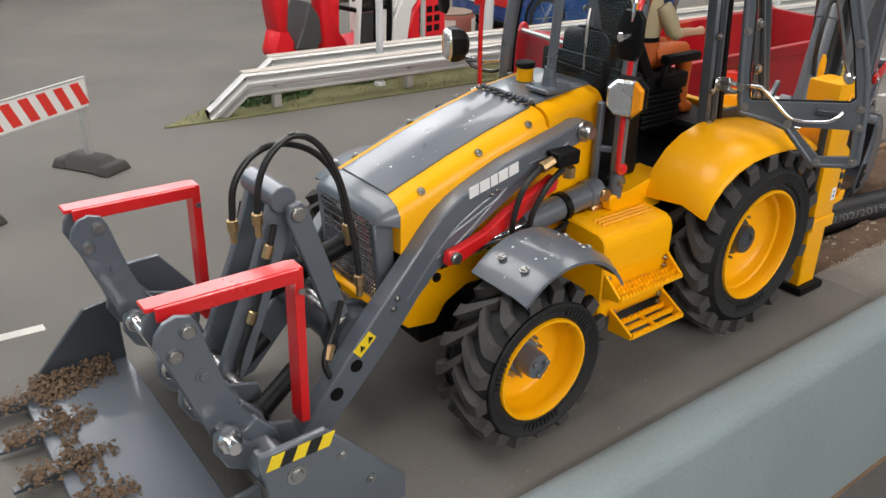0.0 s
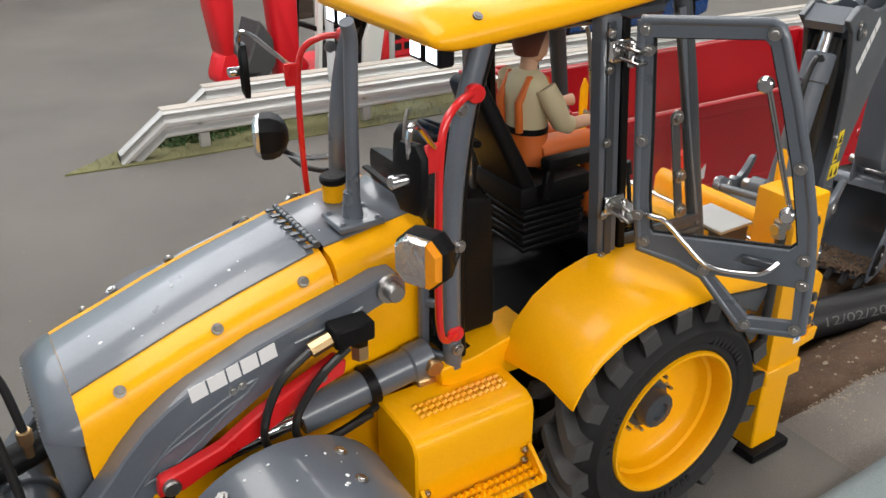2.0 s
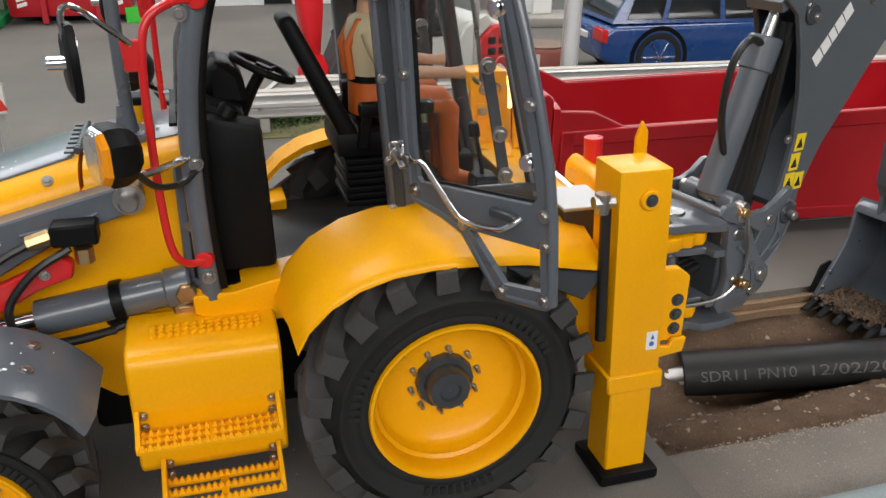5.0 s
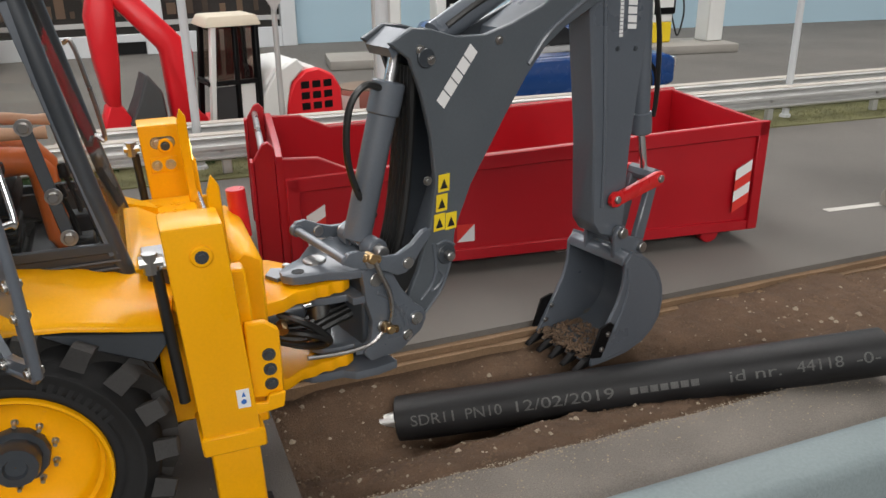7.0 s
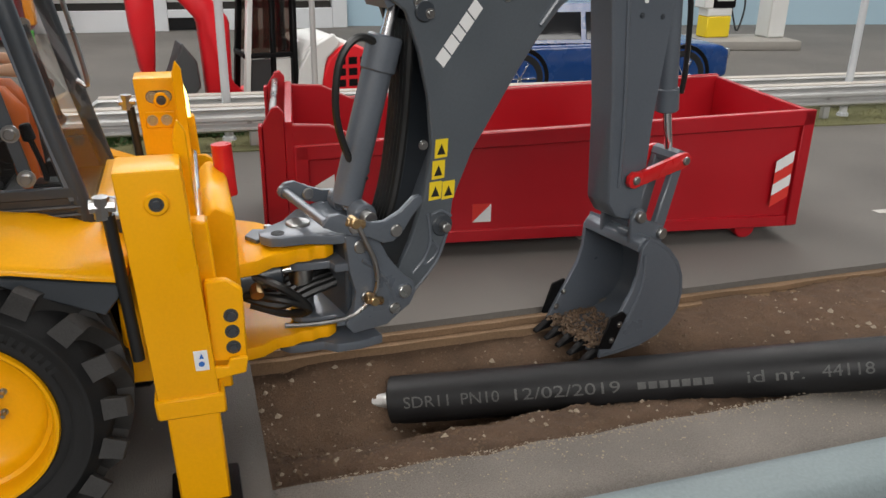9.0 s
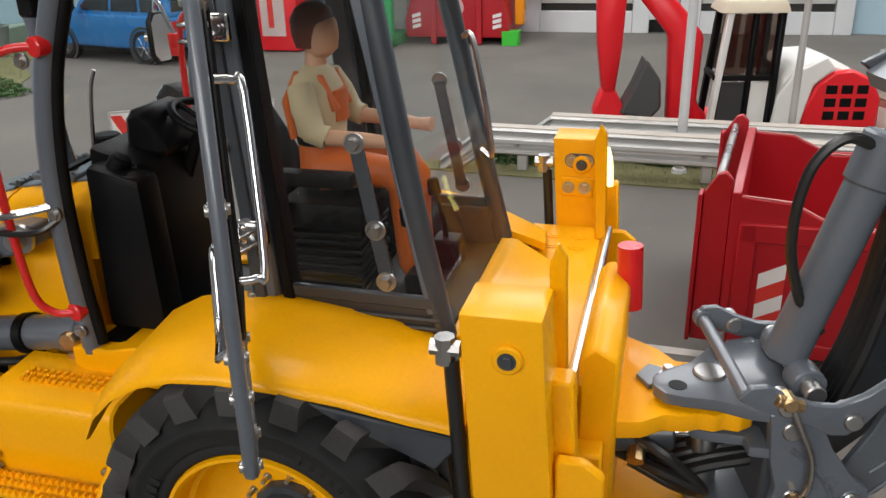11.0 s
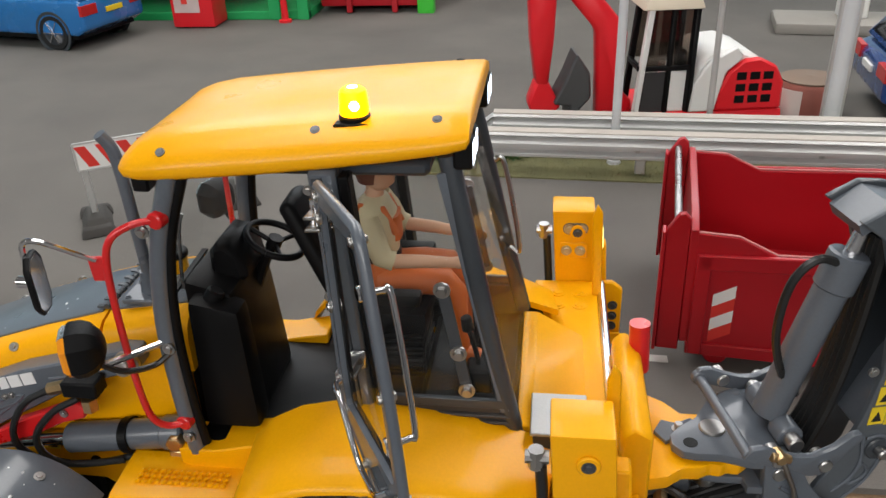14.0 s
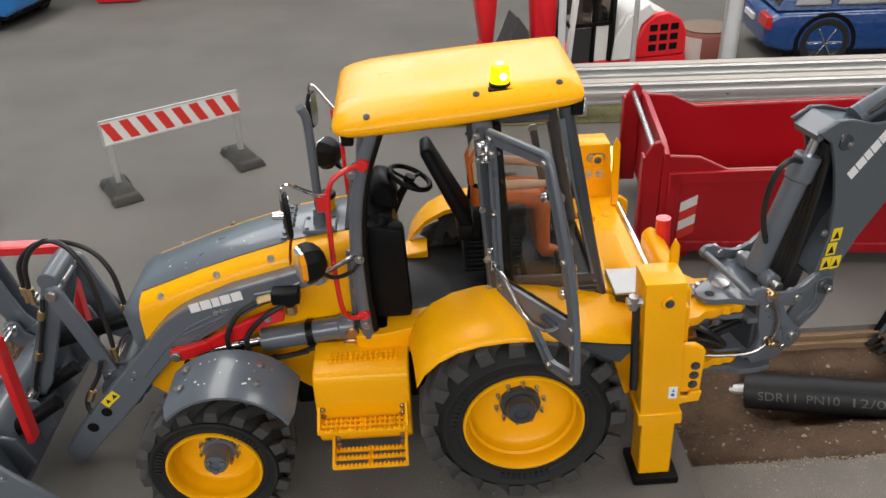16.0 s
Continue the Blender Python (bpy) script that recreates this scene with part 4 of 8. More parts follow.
for pts in ([(-25.2, -2.1, 11.0), (-25.0, -2.1, 12.3), (-24.4, -2.1, 13.3), (-23.4, -2.1, 13.8), (-22.4, -2.2, 13.2), (-21.7, -2.5, 11.6), (-21.4, -2.9, 9.2), (-21.3, -3.1, 7.6)], [(-25.9, -1.3, 10.6), (-25.7, -1.3, 12.0), (-24.8, -1.2, 13.0), (-23.5, -1.1, 13.2), (-22.0, -1.0, 12.5), (-21.1, -1.2, 11.2), (-20.8, -1.4, 9.2)]):
    bm = B()
    tube(bm, pts, 0.14, 10, 7)
    h = part("hose", bm, HOSE, loader, "glossy black hydraulic hose loop")
    for e, d in ((0, (0, 0, -1)), (-1, (0, 0, -1))):
        q = Vector(pts[e])
        bm = B()
        rod(bm, q, q + Vector(d) * 0.5, 0.24, n=8, bevel=0.04)
        rod(bm, q + Vector(d) * 0.5, q + Vector(d) * 1.0, 0.15, n=8)
        part("union", bm, BRS, h)
# steel lines and hoses along the cranks
for y in (-2.25, 0.65):
    bm = B()
    tube(bm, [(-24.6, y, 10.4), (-25.1, y, 8.6), (-25.9, y, 6.4), (-26.5, y, 5.0), (-26.9, y, 3.4)], 0.13, 8, 5)
    h = part("hose", bm, HOSE, loader)
    for z, xx in ((6.9, -25.75), (9.6, -24.85)):
        bm = B()
        rod(bm, (xx, y, z), (xx - 0.2, y, z - 0.55), 0.21, n=8, bevel=0.04)
        part("union", bm, BRS, h)
bm = B()
tube(bm, [(-22.9, -4.0, 2.9), (-23.4, -3.6, 4.2), (-22.6, -3.2, 5.6), (-22.2, -3.1, 6.6)], 0.14, 8, 5)
h = part("hose", bm, HOSE, loader)
bm = B()
rod(bm, (-23.25, -3.55, 4.3), (-22.95, -3.4, 4.9), 0.22, n=8, bevel=0.04)
part("union", bm, BRS, h)
# tilt cylinder body under the links
bm = B()
rod(bm, (-25.4, -0.8, 6.6), (-19.8, -0.8, 8.2), 0.5, n=16)
part("tilt_cylinder", bm, BLK, loader)

# quick hitch and multi-purpose bucket
hitch = new("quick_hitch")
hitch.empty_display_size = 0.01
hitch.parent = loader
hitch.location = (-0.004, 0, 0)
for yc in (-6.3, 3.1):
    for y in (yc - 0.55, yc + 0.55):
        bm = B()
        prism(bm, [(-30.7, 9.5), (-30.6, 9.95), (-30.3, 10.3), (-29.9, 10.45), (-29.4, 10.3), (-29.2, 9.9), (-28.95, 8.9), (-28.6, 7.6), (-28.1, 6.2), (-27.6, 5.5), (-28.4, 4.7), (-29.2, 5.3), (-29.5, 6.2), (-30.2, 8.3)], y - 0.11, y + 0.11, 0.03)
        part("hitch_plate", bm, GRY, hitch)
    bm = B()
    for q in ((-30.1, 9.1), (-29.6, 9.85)):
        rod(bm, (q[0], yc - 0.85, q[1]), (q[0], yc + 0.8, q[1]), 0.24, n=14, bevel=0.04)
    part("hitch_bolt", bm, STL, hitch)
    bm = B()
    for q in ((-29.25, 8.0), (-30.1, 9.1), (-29.6, 9.85)):
        bolt(bm, (q[0], yc - 0.66, q[1]), (0, -1, 0), 0.2, 0.14)
    for y in (yc - 0.55, yc + 0.55):
        prism(bm, [(-28.6, 5.0), (-27.6, 5.6), (-26.9, 4.8), (-26.7, 4.0), (-28.0, 4.2)], y - 0.2, y + 0.2, 0.06)
    part("hitch_foot", bm, GRY, hitch)
    bm = B()
    bar(bm, (-30.6, yc + 0.55, 10.45), (-25.2, yc + 0.55, 10.4), 0.8, 0.16, 0.04)
    bar(bm, (-30.3, yc + 0.1, 10.25), (-25.2, yc + 0.1, 10.2), 0.14, 0.5, 0.03)
    hexa(bm, [(-25.45, yc + 0.15, 3.8), (-25.05, yc + 0.15, 3.8), (-25.05, yc + 0.95, 3.8), (-25.45, yc + 0.95, 3.8), (-25.38, yc + 0.15, 10.45), (-25.0, yc + 0.15, 10.45), (-25.0, yc + 0.95, 10.45), (-25.38, yc + 0.95, 10.45)], 0.04)
    part("guard_bar", bm, RED, hitch, "bright red angled guard bar")
    bm = B()
    rod(bm, (-25.2, yc, 9.6), (-25.2, yc - 0.08, 9.6), 0.12, n=10)
    part("rivet", bm, STL, hitch)
bm = B()
rod(bm, (-28.9, -8.2, 5.6), (-28.9, 5.6, 5.6), 0.24, n=16)
for y in (-7.9, -4.9, -2.6, 1.6, 4.6):
    rod(bm, (-28.9, y, 5.6), (-28.9, y + 0.35, 5.6), 0.42, n=16, bevel=0.06)
part("hitch_shaft", bm, CHR, hitch, "bright steel cross shaft with collars")
for y0 in (-7.6, -4.4, -2.1, 1.9, 4.2):
    bm = B()
    prism(bm, [(-29.3, 5.9), (-28.9, 6.1), (-28.5, 5.9), (-28.3, 5.2), (-27.6, 4.6), (-28.2, 3.9), (-29.0, 4.4), (-29.4, 5.2)], y0, y0 + 0.3, 0.05)
    part("shaft_lug", bm, GRY, hitch)
bm = B()
for y in (-4.2, -1.2):
    rod(bm, (-26.2, y, 3.6), (-24.4, y + 0.4, 4.6), 0.42, n=14)
    rod(bm, (-26.9, y - 0.1, 3.3), (-26.2, y, 3.6), 0.5, n=14, bevel=0.06)
part("clam_cylinder", bm, BLK, hitch)
bucket = new("front_bucket")
bucket.empty_display_size = 0.01
bucket.parent = loader
bucket.location = (-0.004, 0, 0)
YB0, YB1 = -8.8, 7.2
bm = B()
hexa(bm, [(-33.2, YB0, 0.35), (-28.3, YB0, 0.5), (-28.3, YB1, 0.5), (-33.2, YB1, 0.35), (-33.2, YB0, 0.6), (-28.3, YB0, 0.85), (-28.3, YB1, 0.85), (-33.2, YB1, 0.6)], 0.05)
part("floor_plate", bm, GRY, bucket, "worn grey bucket floor plate")
bm = B()
prism(bm, [(-28.4, 4.3), (-28.1, 4.75), (-27.3, 4.75), (-26.9, 4.3), (-26.6, 3.0), (-26.2, 1.2), (-26.5, 0.4), (-26.8, 0.5), (-26.7, 1.2), (-27.1, 3.0), (-27.4, 3.9), (-28.0, 3.9)], YB0 + 0.25, YB1 - 0.25, 0.05)
part("back_plate", bm, GRY, bucket)
for y in (-6.2, -3.2, 0.2, 3.4, 6.0):
    bm = B()
    prism(bm, [(-27.2, 4.6), (-25.9, 4.2), (-25.3, 2.4), (-26.3, 1.2)], y - 0.1, y + 0.1, 0.03)
    part("gusset", bm, GRY, bucket)
for y in (YB0, YB1 - 0.25):
    bm = B()
    prism(bm, [(-33.0, 0.5), (-29.9, 4.0), (-28.4, 4.2), (-28.3, 0.5)], y, y + 0.25, 0.04)
    part("cheek", bm, GRYD, bucket)
    bm = B()
    prism(bm, [(-28.5, 5.6), (-26.0, 5.7), (-22.6, 1.9), (-22.6, 0.9), (-25.0, 0.4), (-28.0, 2.0)], y - 0.3, y - 0.02, 0.05) if y < 0 else prism(bm, [(-28.5, 5.6), (-26.0, 5.7), (-24, 3), (-24.6, 0.4), (-28.0, 2.0)], y + 0.27, y + 0.55, 0.05)
    sp = part("side_plate", bm, GRY, bucket)
    if y < 0:
        for k in range(5):
            a = -28.3 + 0.48 * k
            bm = B()
            prism(bm, [(a, 4.95), (a + 0.48, 4.95), (a + 0.73, 5.5), (a + 0.25, 5.5)], y - 0.33, y - 0.301, 0)
            part("hazard_stripe", bm, DECY if k % 2 == 0 else DECB, sp)
        studs("plate_bolt", [((-27.2, y - 0.31, 4.3), (0, -1, 0))], 0.26, 0.1, STL, sp)
        studs("plate_bolt", [((-25.4, y - 0.31, 4.3), (0, -1, 0)), ((-24.2, y - 0.31, 2.6), (0, -1, 0))], 0.13, 0.1, STL, sp)
for k in range(6):
    y = YB0 + 0.9 + k * (YB1 - YB0 - 1.8) / 5
    bm = B()
    hexa(bm, [(-34.9, y - 0.2, 0.3), (-33.0, y - 0.38, 0.3), (-33.0, y + 0.38, 0.3), (-34.9, y + 0.2, 0.3), (-34.9, y - 0.2, 0.42), (-32.4, y - 0.38, 1.0), (-32.4, y + 0.38, 1.0), (-34.9, y + 0.2, 0.42)], 0.04)
    part("tooth", bm, GRYD, bucket)
teeth_y = [YB0 + 0.9 + k * (YB1 - YB0 - 1.8) / 5 for k in range(6)]


def on_bucket(rnd):
    if rnd.random() < 0.62:
        y = rnd.choice(teeth_y) + rnd.gauss(0, 0.33)
        x = rnd.uniform(-35.0, -31.2)
        d = abs(x + 33)
        return x, y, 0.55 + 0.25 * max(0, 1 - d) + 0.35 * rnd.random()
    if rnd.random() < 0.55:
        x, y = rnd.uniform(-33.2, -29.5), YB1 - 0.3 - abs(rnd.gauss(0, 0.7))
        return x, y, 0.7 + rnd.random() * 0.9 * max(0, 1 - (YB1 - y) / 2)
    return -33 + abs(rnd.gauss(0, 0.5)), rnd.uniform(YB0 + 0.3, YB1 - 0.3), 0.62 + 0.2 * rnd.random()


crumbs("soil_on_bucket", 5200, on_bucket, 0.085, SOIL2, "crumbly brown soil clinging to the bucket teeth", 11)

# ---- cab ----
YN = -4.6  # near side plane of the cab
YF = mir(YN)


def flip(side):
    return (lambda y: y) if side == 0 else mir


# roof shell
bm = B()
st = []
for x, zl, zt, w in ((-8.15, 19.95, 20.15, 3.6), (-8.08, 19.8, 20.35, 3.85), (-7.85, 19.68, 20.55, 4.08), (-7.4, 19.62, 20.72, 4.2), (-6.5, 19.66, 20.9, 4.28), (-5.0, 19.78, 21.05, 4.3), (-3, 19.95, 21.22, 4.3), (-1, 20.15, 21.38, 4.28), (1, 20.38, 21.52, 4.22), (2.6, 20.6, 21.62, 4.14), (3.2, 20.75, 21.64, 4.08), (3.32, 20.95, 21.56, 4.0)):
    w += 0.12
    h = zt - zl
    half = [(-w + 0.5, zl), (-w + 0.2, zl + 0.02), (-w + 0.05, zl + 0.1 * h), (-w, zl + 0.24 * h), (-w + 0.05, zl + 0.42 * h), (-w + 0.25, zl + 0.62 * h), (-w + 0.55, zl + 0.8 * h), (-w + 0.9, zt - 0.08 * h), (-w + 1.3, zt - 0.02 * h), (-w + 1.8, zt), (-w + 2.6, zt - 0.02)]
    st.append([Vector((x, C + a, b)) for a, b in half] + [Vector((x, C - a, b)) for a, b in half[::-1]])
loft(bm, st)
roof = part("roof", bm, YEL, loader, "glossy yellow cab roof with moulded edges", 60)
bm = B()
box(bm, -6.2, 2.0, C - 3.5, C + 3.5, 19.62, 20.15, 0.15)
part("headliner", bm, GRYD, roof)
studs("roof_bolt", [((-6.5, -4.4, 20.55), (0, -0.55, 0.85)), ((-1.5, -4.0, 21.2), (0, -0.45, 0.9)), ((2.3, -3.8, 21.5), (0, -0.4, 0.92)), ((-6.5, mir(-4.4), 20.55), (0, 0.55, 0.85)), ((2.3, mir(-3.8), 21.5), (0, 0.4, 0.92))], 0.11, 0.06, GRYD, roof)
# beacon
bm = B()
lathe(bm, [(0.02, 21.2), (0.5, 21.2), (0.5, 21.48), (0.42, 21.52)], (-0.37, -3.35, 0), 24, "z")
box(bm, -0.95, 0.21, -3.95, -2.75, 21.2, 21.36, 0.05)
bc = part("beacon", bm, BLK, loader, "glowing amber warning beacon on the roof")
bm = B()
lathe(bm, [(0.42, 21.5), (0.46, 21.6), (0.43, 22.15), (0.4, 22.28), (0.3, 22.36), (0.02, 22.38)], (-0.37, -3.35, 0), 24, "z")
part("dome", bm, AMB, bc)
bm = B()
lathe(bm, [(0.02, 22.3), (0.15, 22.36), (0.16, 22.39), (0.02, 22.41)], (-0.37, -3.35, 0), 12, "z")
rod(bm, (-0.25, -3.79, 21.9), (-0.25, -3.81, 21.9), 0.16, n=12)
part("bulb", bm, AMBC, bc)

# pillars
for side in (0, 1):
    f = flip(side)
    bm = B()
    tube(bm, [(-7.35, f(-4.6), 8.5), (-7.5, f(-4.65), 11.0), (-7.5, f(-4.65), 14.4), (-7.1, f(-4.55), 17.4), (-6.3, f(-4.4), 20.0)], 0.34, 12, 8)
    fp = part("front_pillar", bm, GRY, loader, "grey curved front cab pillar" if side == 0 else "", 50)
    bm = B()
    tube(bm, [(-7.0, f(-4.55), 8.8), (-7.15, f(-4.6), 11.0), (-7.15, f(-4.6), 14.4), (-6.75, f(-4.5), 17.4), (-5.95, f(-4.35), 19.8)], 0.2, 8, 8)
    part("seal", bm, BLK, fp, "", 50)
    studs("pillar_bolt", [((-7.4, f(-4.98), z), (0, -1 if side == 0 else 1, 0)) for z in (9.4, 13.4, 18.0)], 0.16, 0.16, STL, fp)
    bm = B()
    hexa(bm, [(-1.05, f(-4.95), 10.6), (-0.15, f(-4.95), 10.6), (-0.15, f(-4.2), 10.6), (-1.05, f(-4.2), 10.6), (-1.75, f(-4.7), 20.1), (-0.85, f(-4.7), 20.1), (-0.85, f(-4.0), 20.1), (-1.75, f(-4.0), 20.1)], 0.12)
    dp = part("door_pillar", bm, GRY, loader)
    bm = B()
    hexa(bm, [(-0.1, f(-4.9), 11.2), (0.25, f(-4.9), 11.2), (0.25, f(-4.2), 11.2), (-0.1, f(-4.2), 11.2), (-0.8, f(-4.65), 19.9), (-0.45, f(-4.65), 19.9), (-0.45, f(-4.0), 19.9), (-0.8, f(-4.0), 19.9)], 0.05)
    part("seal", bm, BLK, dp)
    bm = B()
    bar(bm, (-0.72, f(-4.99), 10.75), (-1.42, f(-4.75), 19.9), 0.34, 0.12, 0.03, (0, 1, 0))
    part("pillar_channel", bm, GRYD, dp)
    studs("pillar_bolt", [((-1.0 - 0.07 * (z - 10.6), f(-5.0), z), (0, -1 if side == 0 else 1, 0)) for z in (11.3, 13.0, 15.8, 18.4, 19.6)], 0.11, 0.12, STL, dp)
    bm = B()
    tube(bm, [(4.75, f(-4.55), 10.2), (4.0, f(-4.4), 13.5), (3.3, f(-4.2), 17.0), (2.6, f(-3.9), 20.4)], 0.34, 10, 5)
    rp_ = part("rear_pillar", bm, GRYD, loader, "", 50)
    bm = B()
    bar(bm, (4.42, f(-4.75), 11.2), (2.42, f(-4.15), 19.9), 0.16, 0.34, 0.03, (1, 0, 0.2))
    part("window_frame", bm, GRY, rp_)
    bm = B()
    bar(bm, (0.1, f(-4.72), 11.55), (4.5, f(-4.72), 11.5), 0.2, 0.4, 0.05)
    part("window_sill", bm, GRYD, rp_)
    bm = B()
    prism(bm, [(0.2, 11.4), (4.55, 11.4), (4.85, 10.0), (5.6, 9.55), (3.5, 9.6), (0.4, 10.6)], f(-4.75), f(-4.4), 0.04)
    lp = part("lower_panel", bm, mat("brown_grey_plastic", (0.045, 0.04, 0.038), 0.5, var=0.15, bump=0.01), loader, "dark ribbed panel below the side window")
    bm = B()
    for k in range(4):
        rod(bm, (0.7, f(-4.77), 11.0 - 0.28 * k), (4.6, f(-4.77), 11.0 - 0.28 * k), 0.09, n=8)
    part("rib", bm, MATS["brown_grey_plastic"], lp)
    bm = B()
    bm.faces.new([bm.verts.new(p) for p in ((0.2, f(-4.6), 11.4), (4.5, f(-4.6), 11.4), (2.6, f(-4.05), 19.8), (-0.6, f(-4.3), 19.8))])
    part("side_window", bm, GLS, loader).visible_shadow = False
    # pivoting window stay
    bm = B()
    bar(bm, (3.1, f(-4.75), 12.1), (2.35, f(-4.6), 16.0), 0.1, 0.42, 0.03, (1, 0, 0.2))
    stay = part("window_stay", bm, GRYD, loader)
    studs("stay_knob", [((3.1, f(-4.85), 12.1), (0, -1 if side == 0 else 1, 0)), ((2.85, f(-4.8), 13.6), (0, -1 if side == 0 else 1, 0)), ((2.35, f(-4.7), 16.0), (0, -1 if side == 0 else 1, 0))], 0.2, 0.2, STL, stay)
    # lower front corner window beside the bonnet
    bm = B()
    bar(bm, (-8.0, f(-3.7), 8.7), (-8.0, f(-3.7), 13.2), 0.35, 0.35, 0.08)
    bar(bm, (-8.0, f(-3.7), 10.9), (-7.5, f(-4.5), 10.9), 0.3, 0.3, 0.06)
    bar(bm, (-8.0, f(-3.7), 8.75), (-7.4, f(-4.6), 8.75), 0.35, 0.35, 0.06)
    cw = part("corner_window_frame", bm, GRY, loader)
    bm = B()
    bm.faces.new([bm.verts.new(p) for p in ((-7.97, f(-3.7), 8.8), (-7.4, f(-4.55), 8.8), (-7.5, f(-4.6), 13.2), (-7.97, f(-3.7), 13.2))])
    part("corner_glass", bm, GLT, cw).visible_shadow = False
    # red handrail with mirror and lamp
    bm = B()
    tube(bm, [(-6.8, f(-4.8), 18.4), (-7.6, f(-5.2), 18.35), (-8.3, f(-5.5), 17.9), (-8.55, f(-5.6), 16.8), (-8.6, f(-5.6), 14.5), (-8.55, f(-5.55), 12.2), (-8.4, f(-5.45), 10.7), (-8.0, f(-5.2), 10.1), (-7.4, f(-4.9), 10.05)], 0.13, 9, 6)
    hr = part("handrail", bm, RED, loader, "bright red bent handrail on the cab pillar", 60)
    bm = B()
    rod(bm, (-6.9, f(-5.05), 18.4), (-6.8, f(-4.6), 18.4), 0.3, n=12, bevel=0.05)
    part("clamp", bm, RED, hr)
    bm = B()
    rod(bm, (-7.5, f(-5.05), 10.05), (-7.4, f(-4.6), 10.05), 0.3, n=12, bevel=0.05)
    part("clamp", bm, RED, hr)
    bm = B()
    hexa(bm, [(-9.05, f(-5.72), 16.5), (-8.5, f(-5.66), 16.5), (-8.5, f(-5.52), 16.5), (-9.05, f(-5.58), 16.5), (-9.1, f(-5.72), 17.4), (-8.5, f(-5.66), 17.4), (-8.5, f(-5.52), 17.4), (-9.1, f(-5.58), 17.4)], 0.04)
    part("mirror_bracket", bm, RED, hr)
    bm = B()
    tube(bm, [(-8.8, f(-5.7), 17.3), (-9.3, f(-6.1), 17.8), (-9.9, f(-6.6), 18.4), (-10.25, f(-6.85), 18.5), (-10.35, f(-6.9), 18.1), (-10.3, f(-6.9), 17.4)], 0.09, 7, 5)
    part("mirror_arm", bm, CHR, hr)
    bm = B()
    loft(bm, [[Vector((-10.2 + dx + 0.22 * a, f(-6.8 - a * q), 17.05 + b * q)) for a, b in ((-0.55, -0.7), (-0.3, -1.05), (0.3, -1.05), (0.55, -0.7), (0.55, 0.7), (0.3, 1.05), (-0.3, 1.05), (-0.55, 0.7))] for dx, q in ((-0.24, 0.7), (-0.14, 0.95), (0.0, 1.0), (0.08, 0.97))])
    mr = part("mirror_housing", bm, BLK, hr, "black wing mirror", 40)
    bm = B()
    loft(bm, [[Vector((-10.2 + dx + 0.22 * a, f(-6.8 - a * 0.88), 17.05 + b * 0.9)) for a, b in ((-0.55, -0.7), (-0.3, -1.05), (0.3, -1.05), (0.55, -0.7), (0.55, 0.7), (0.3, 1.05), (-0.3, 1.05), (-0.55, 0.7))] for dx in (0.07, 0.095)])
    part("mirror_glass", bm, CHR, hr)
    bm = B()
    rod(bm, (-10.9, f(-6.8), 17.05), (-10.3, f(-6.8), 17.05), 0.2, n=10, bevel=0.04)
    part("mirror_stud", bm, CHR, hr)
    # head lamp
    bm = B()
    tube(bm, [(-7.6, f(-4.9), 13.6), (-8.5, f(-5.6), 13.5), (-9.2, f(-6.5), 13.6)], 0.13, 8, 5)
    la = part("lamp_arm", bm, CHR, loader)
    bm = B()
    def turned(xx, a, b):
        """A point of the lamp: depth xx, a across, b up; the lamp looks a little outwards."""
        cs, sn = math.cos(radians(24)), math.sin(radians(24))
        return Vector((-9.55 + (xx + 9.65) * cs - a * sn, f(-6.5 + (xx + 9.65) * sn + a * cs), 14.35 + b))

    octo = [(-0.82, -0.42), (-0.42, -0.82), (0.42, -0.82), (0.82, -0.42), (0.82, 0.42), (0.42, 0.82), (-0.42, 0.82), (-0.82, 0.42)]
    loft(bm, [[turned(xx, a * q, b * q) for a, b in octo] for xx, q in ((-10.05, 1.0), (-9.95, 1.06), (-9.6, 1.06), (-9.3, 0.92), (-9.05, 0.6), (-8.95, 0.3))])
    part("lamp_housing", bm, BLK, la, "black head lamp housing", 30)
    bm = B()
    loft(bm, [[turned(xx, a * q, b * q) for a, b in ((-0.42, -0.8), (0.42, -0.8), (0.8, -0.42), (0.8, 0.42), (0.42, 0.8), (-0.42, 0.8))] for xx, q in ((-10.0, 1.0), (-10.18, 0.97), (-10.3, 0.85))])
    part("lamp_glass", bm, LENSH, la, "", 30)
    bm = B()
    loft(bm, [[turned(xx, a * q, b * q) for a, b in ((-0.43, -0.78), (-0.43, 0.78), (-0.46, 0.76), (-0.8, 0.42), (-0.8, -0.42), (-0.46, -0.76))] for xx, q in ((-10.0, 1.0), (-10.17, 0.98), (-10.28, 0.88))])
    part("indicator", bm, AMBL, la, "", 30)
    bm = B()
    tube(bm, [(-9.1, f(-6.6), 13.8), (-8.6, f(-6.0), 13.1), (-7.9, f(-5.3), 12.9), (-7.4, f(-4.9), 13.2)], 0.11, 7, 5)
    part("cable", bm, HOSE, la)
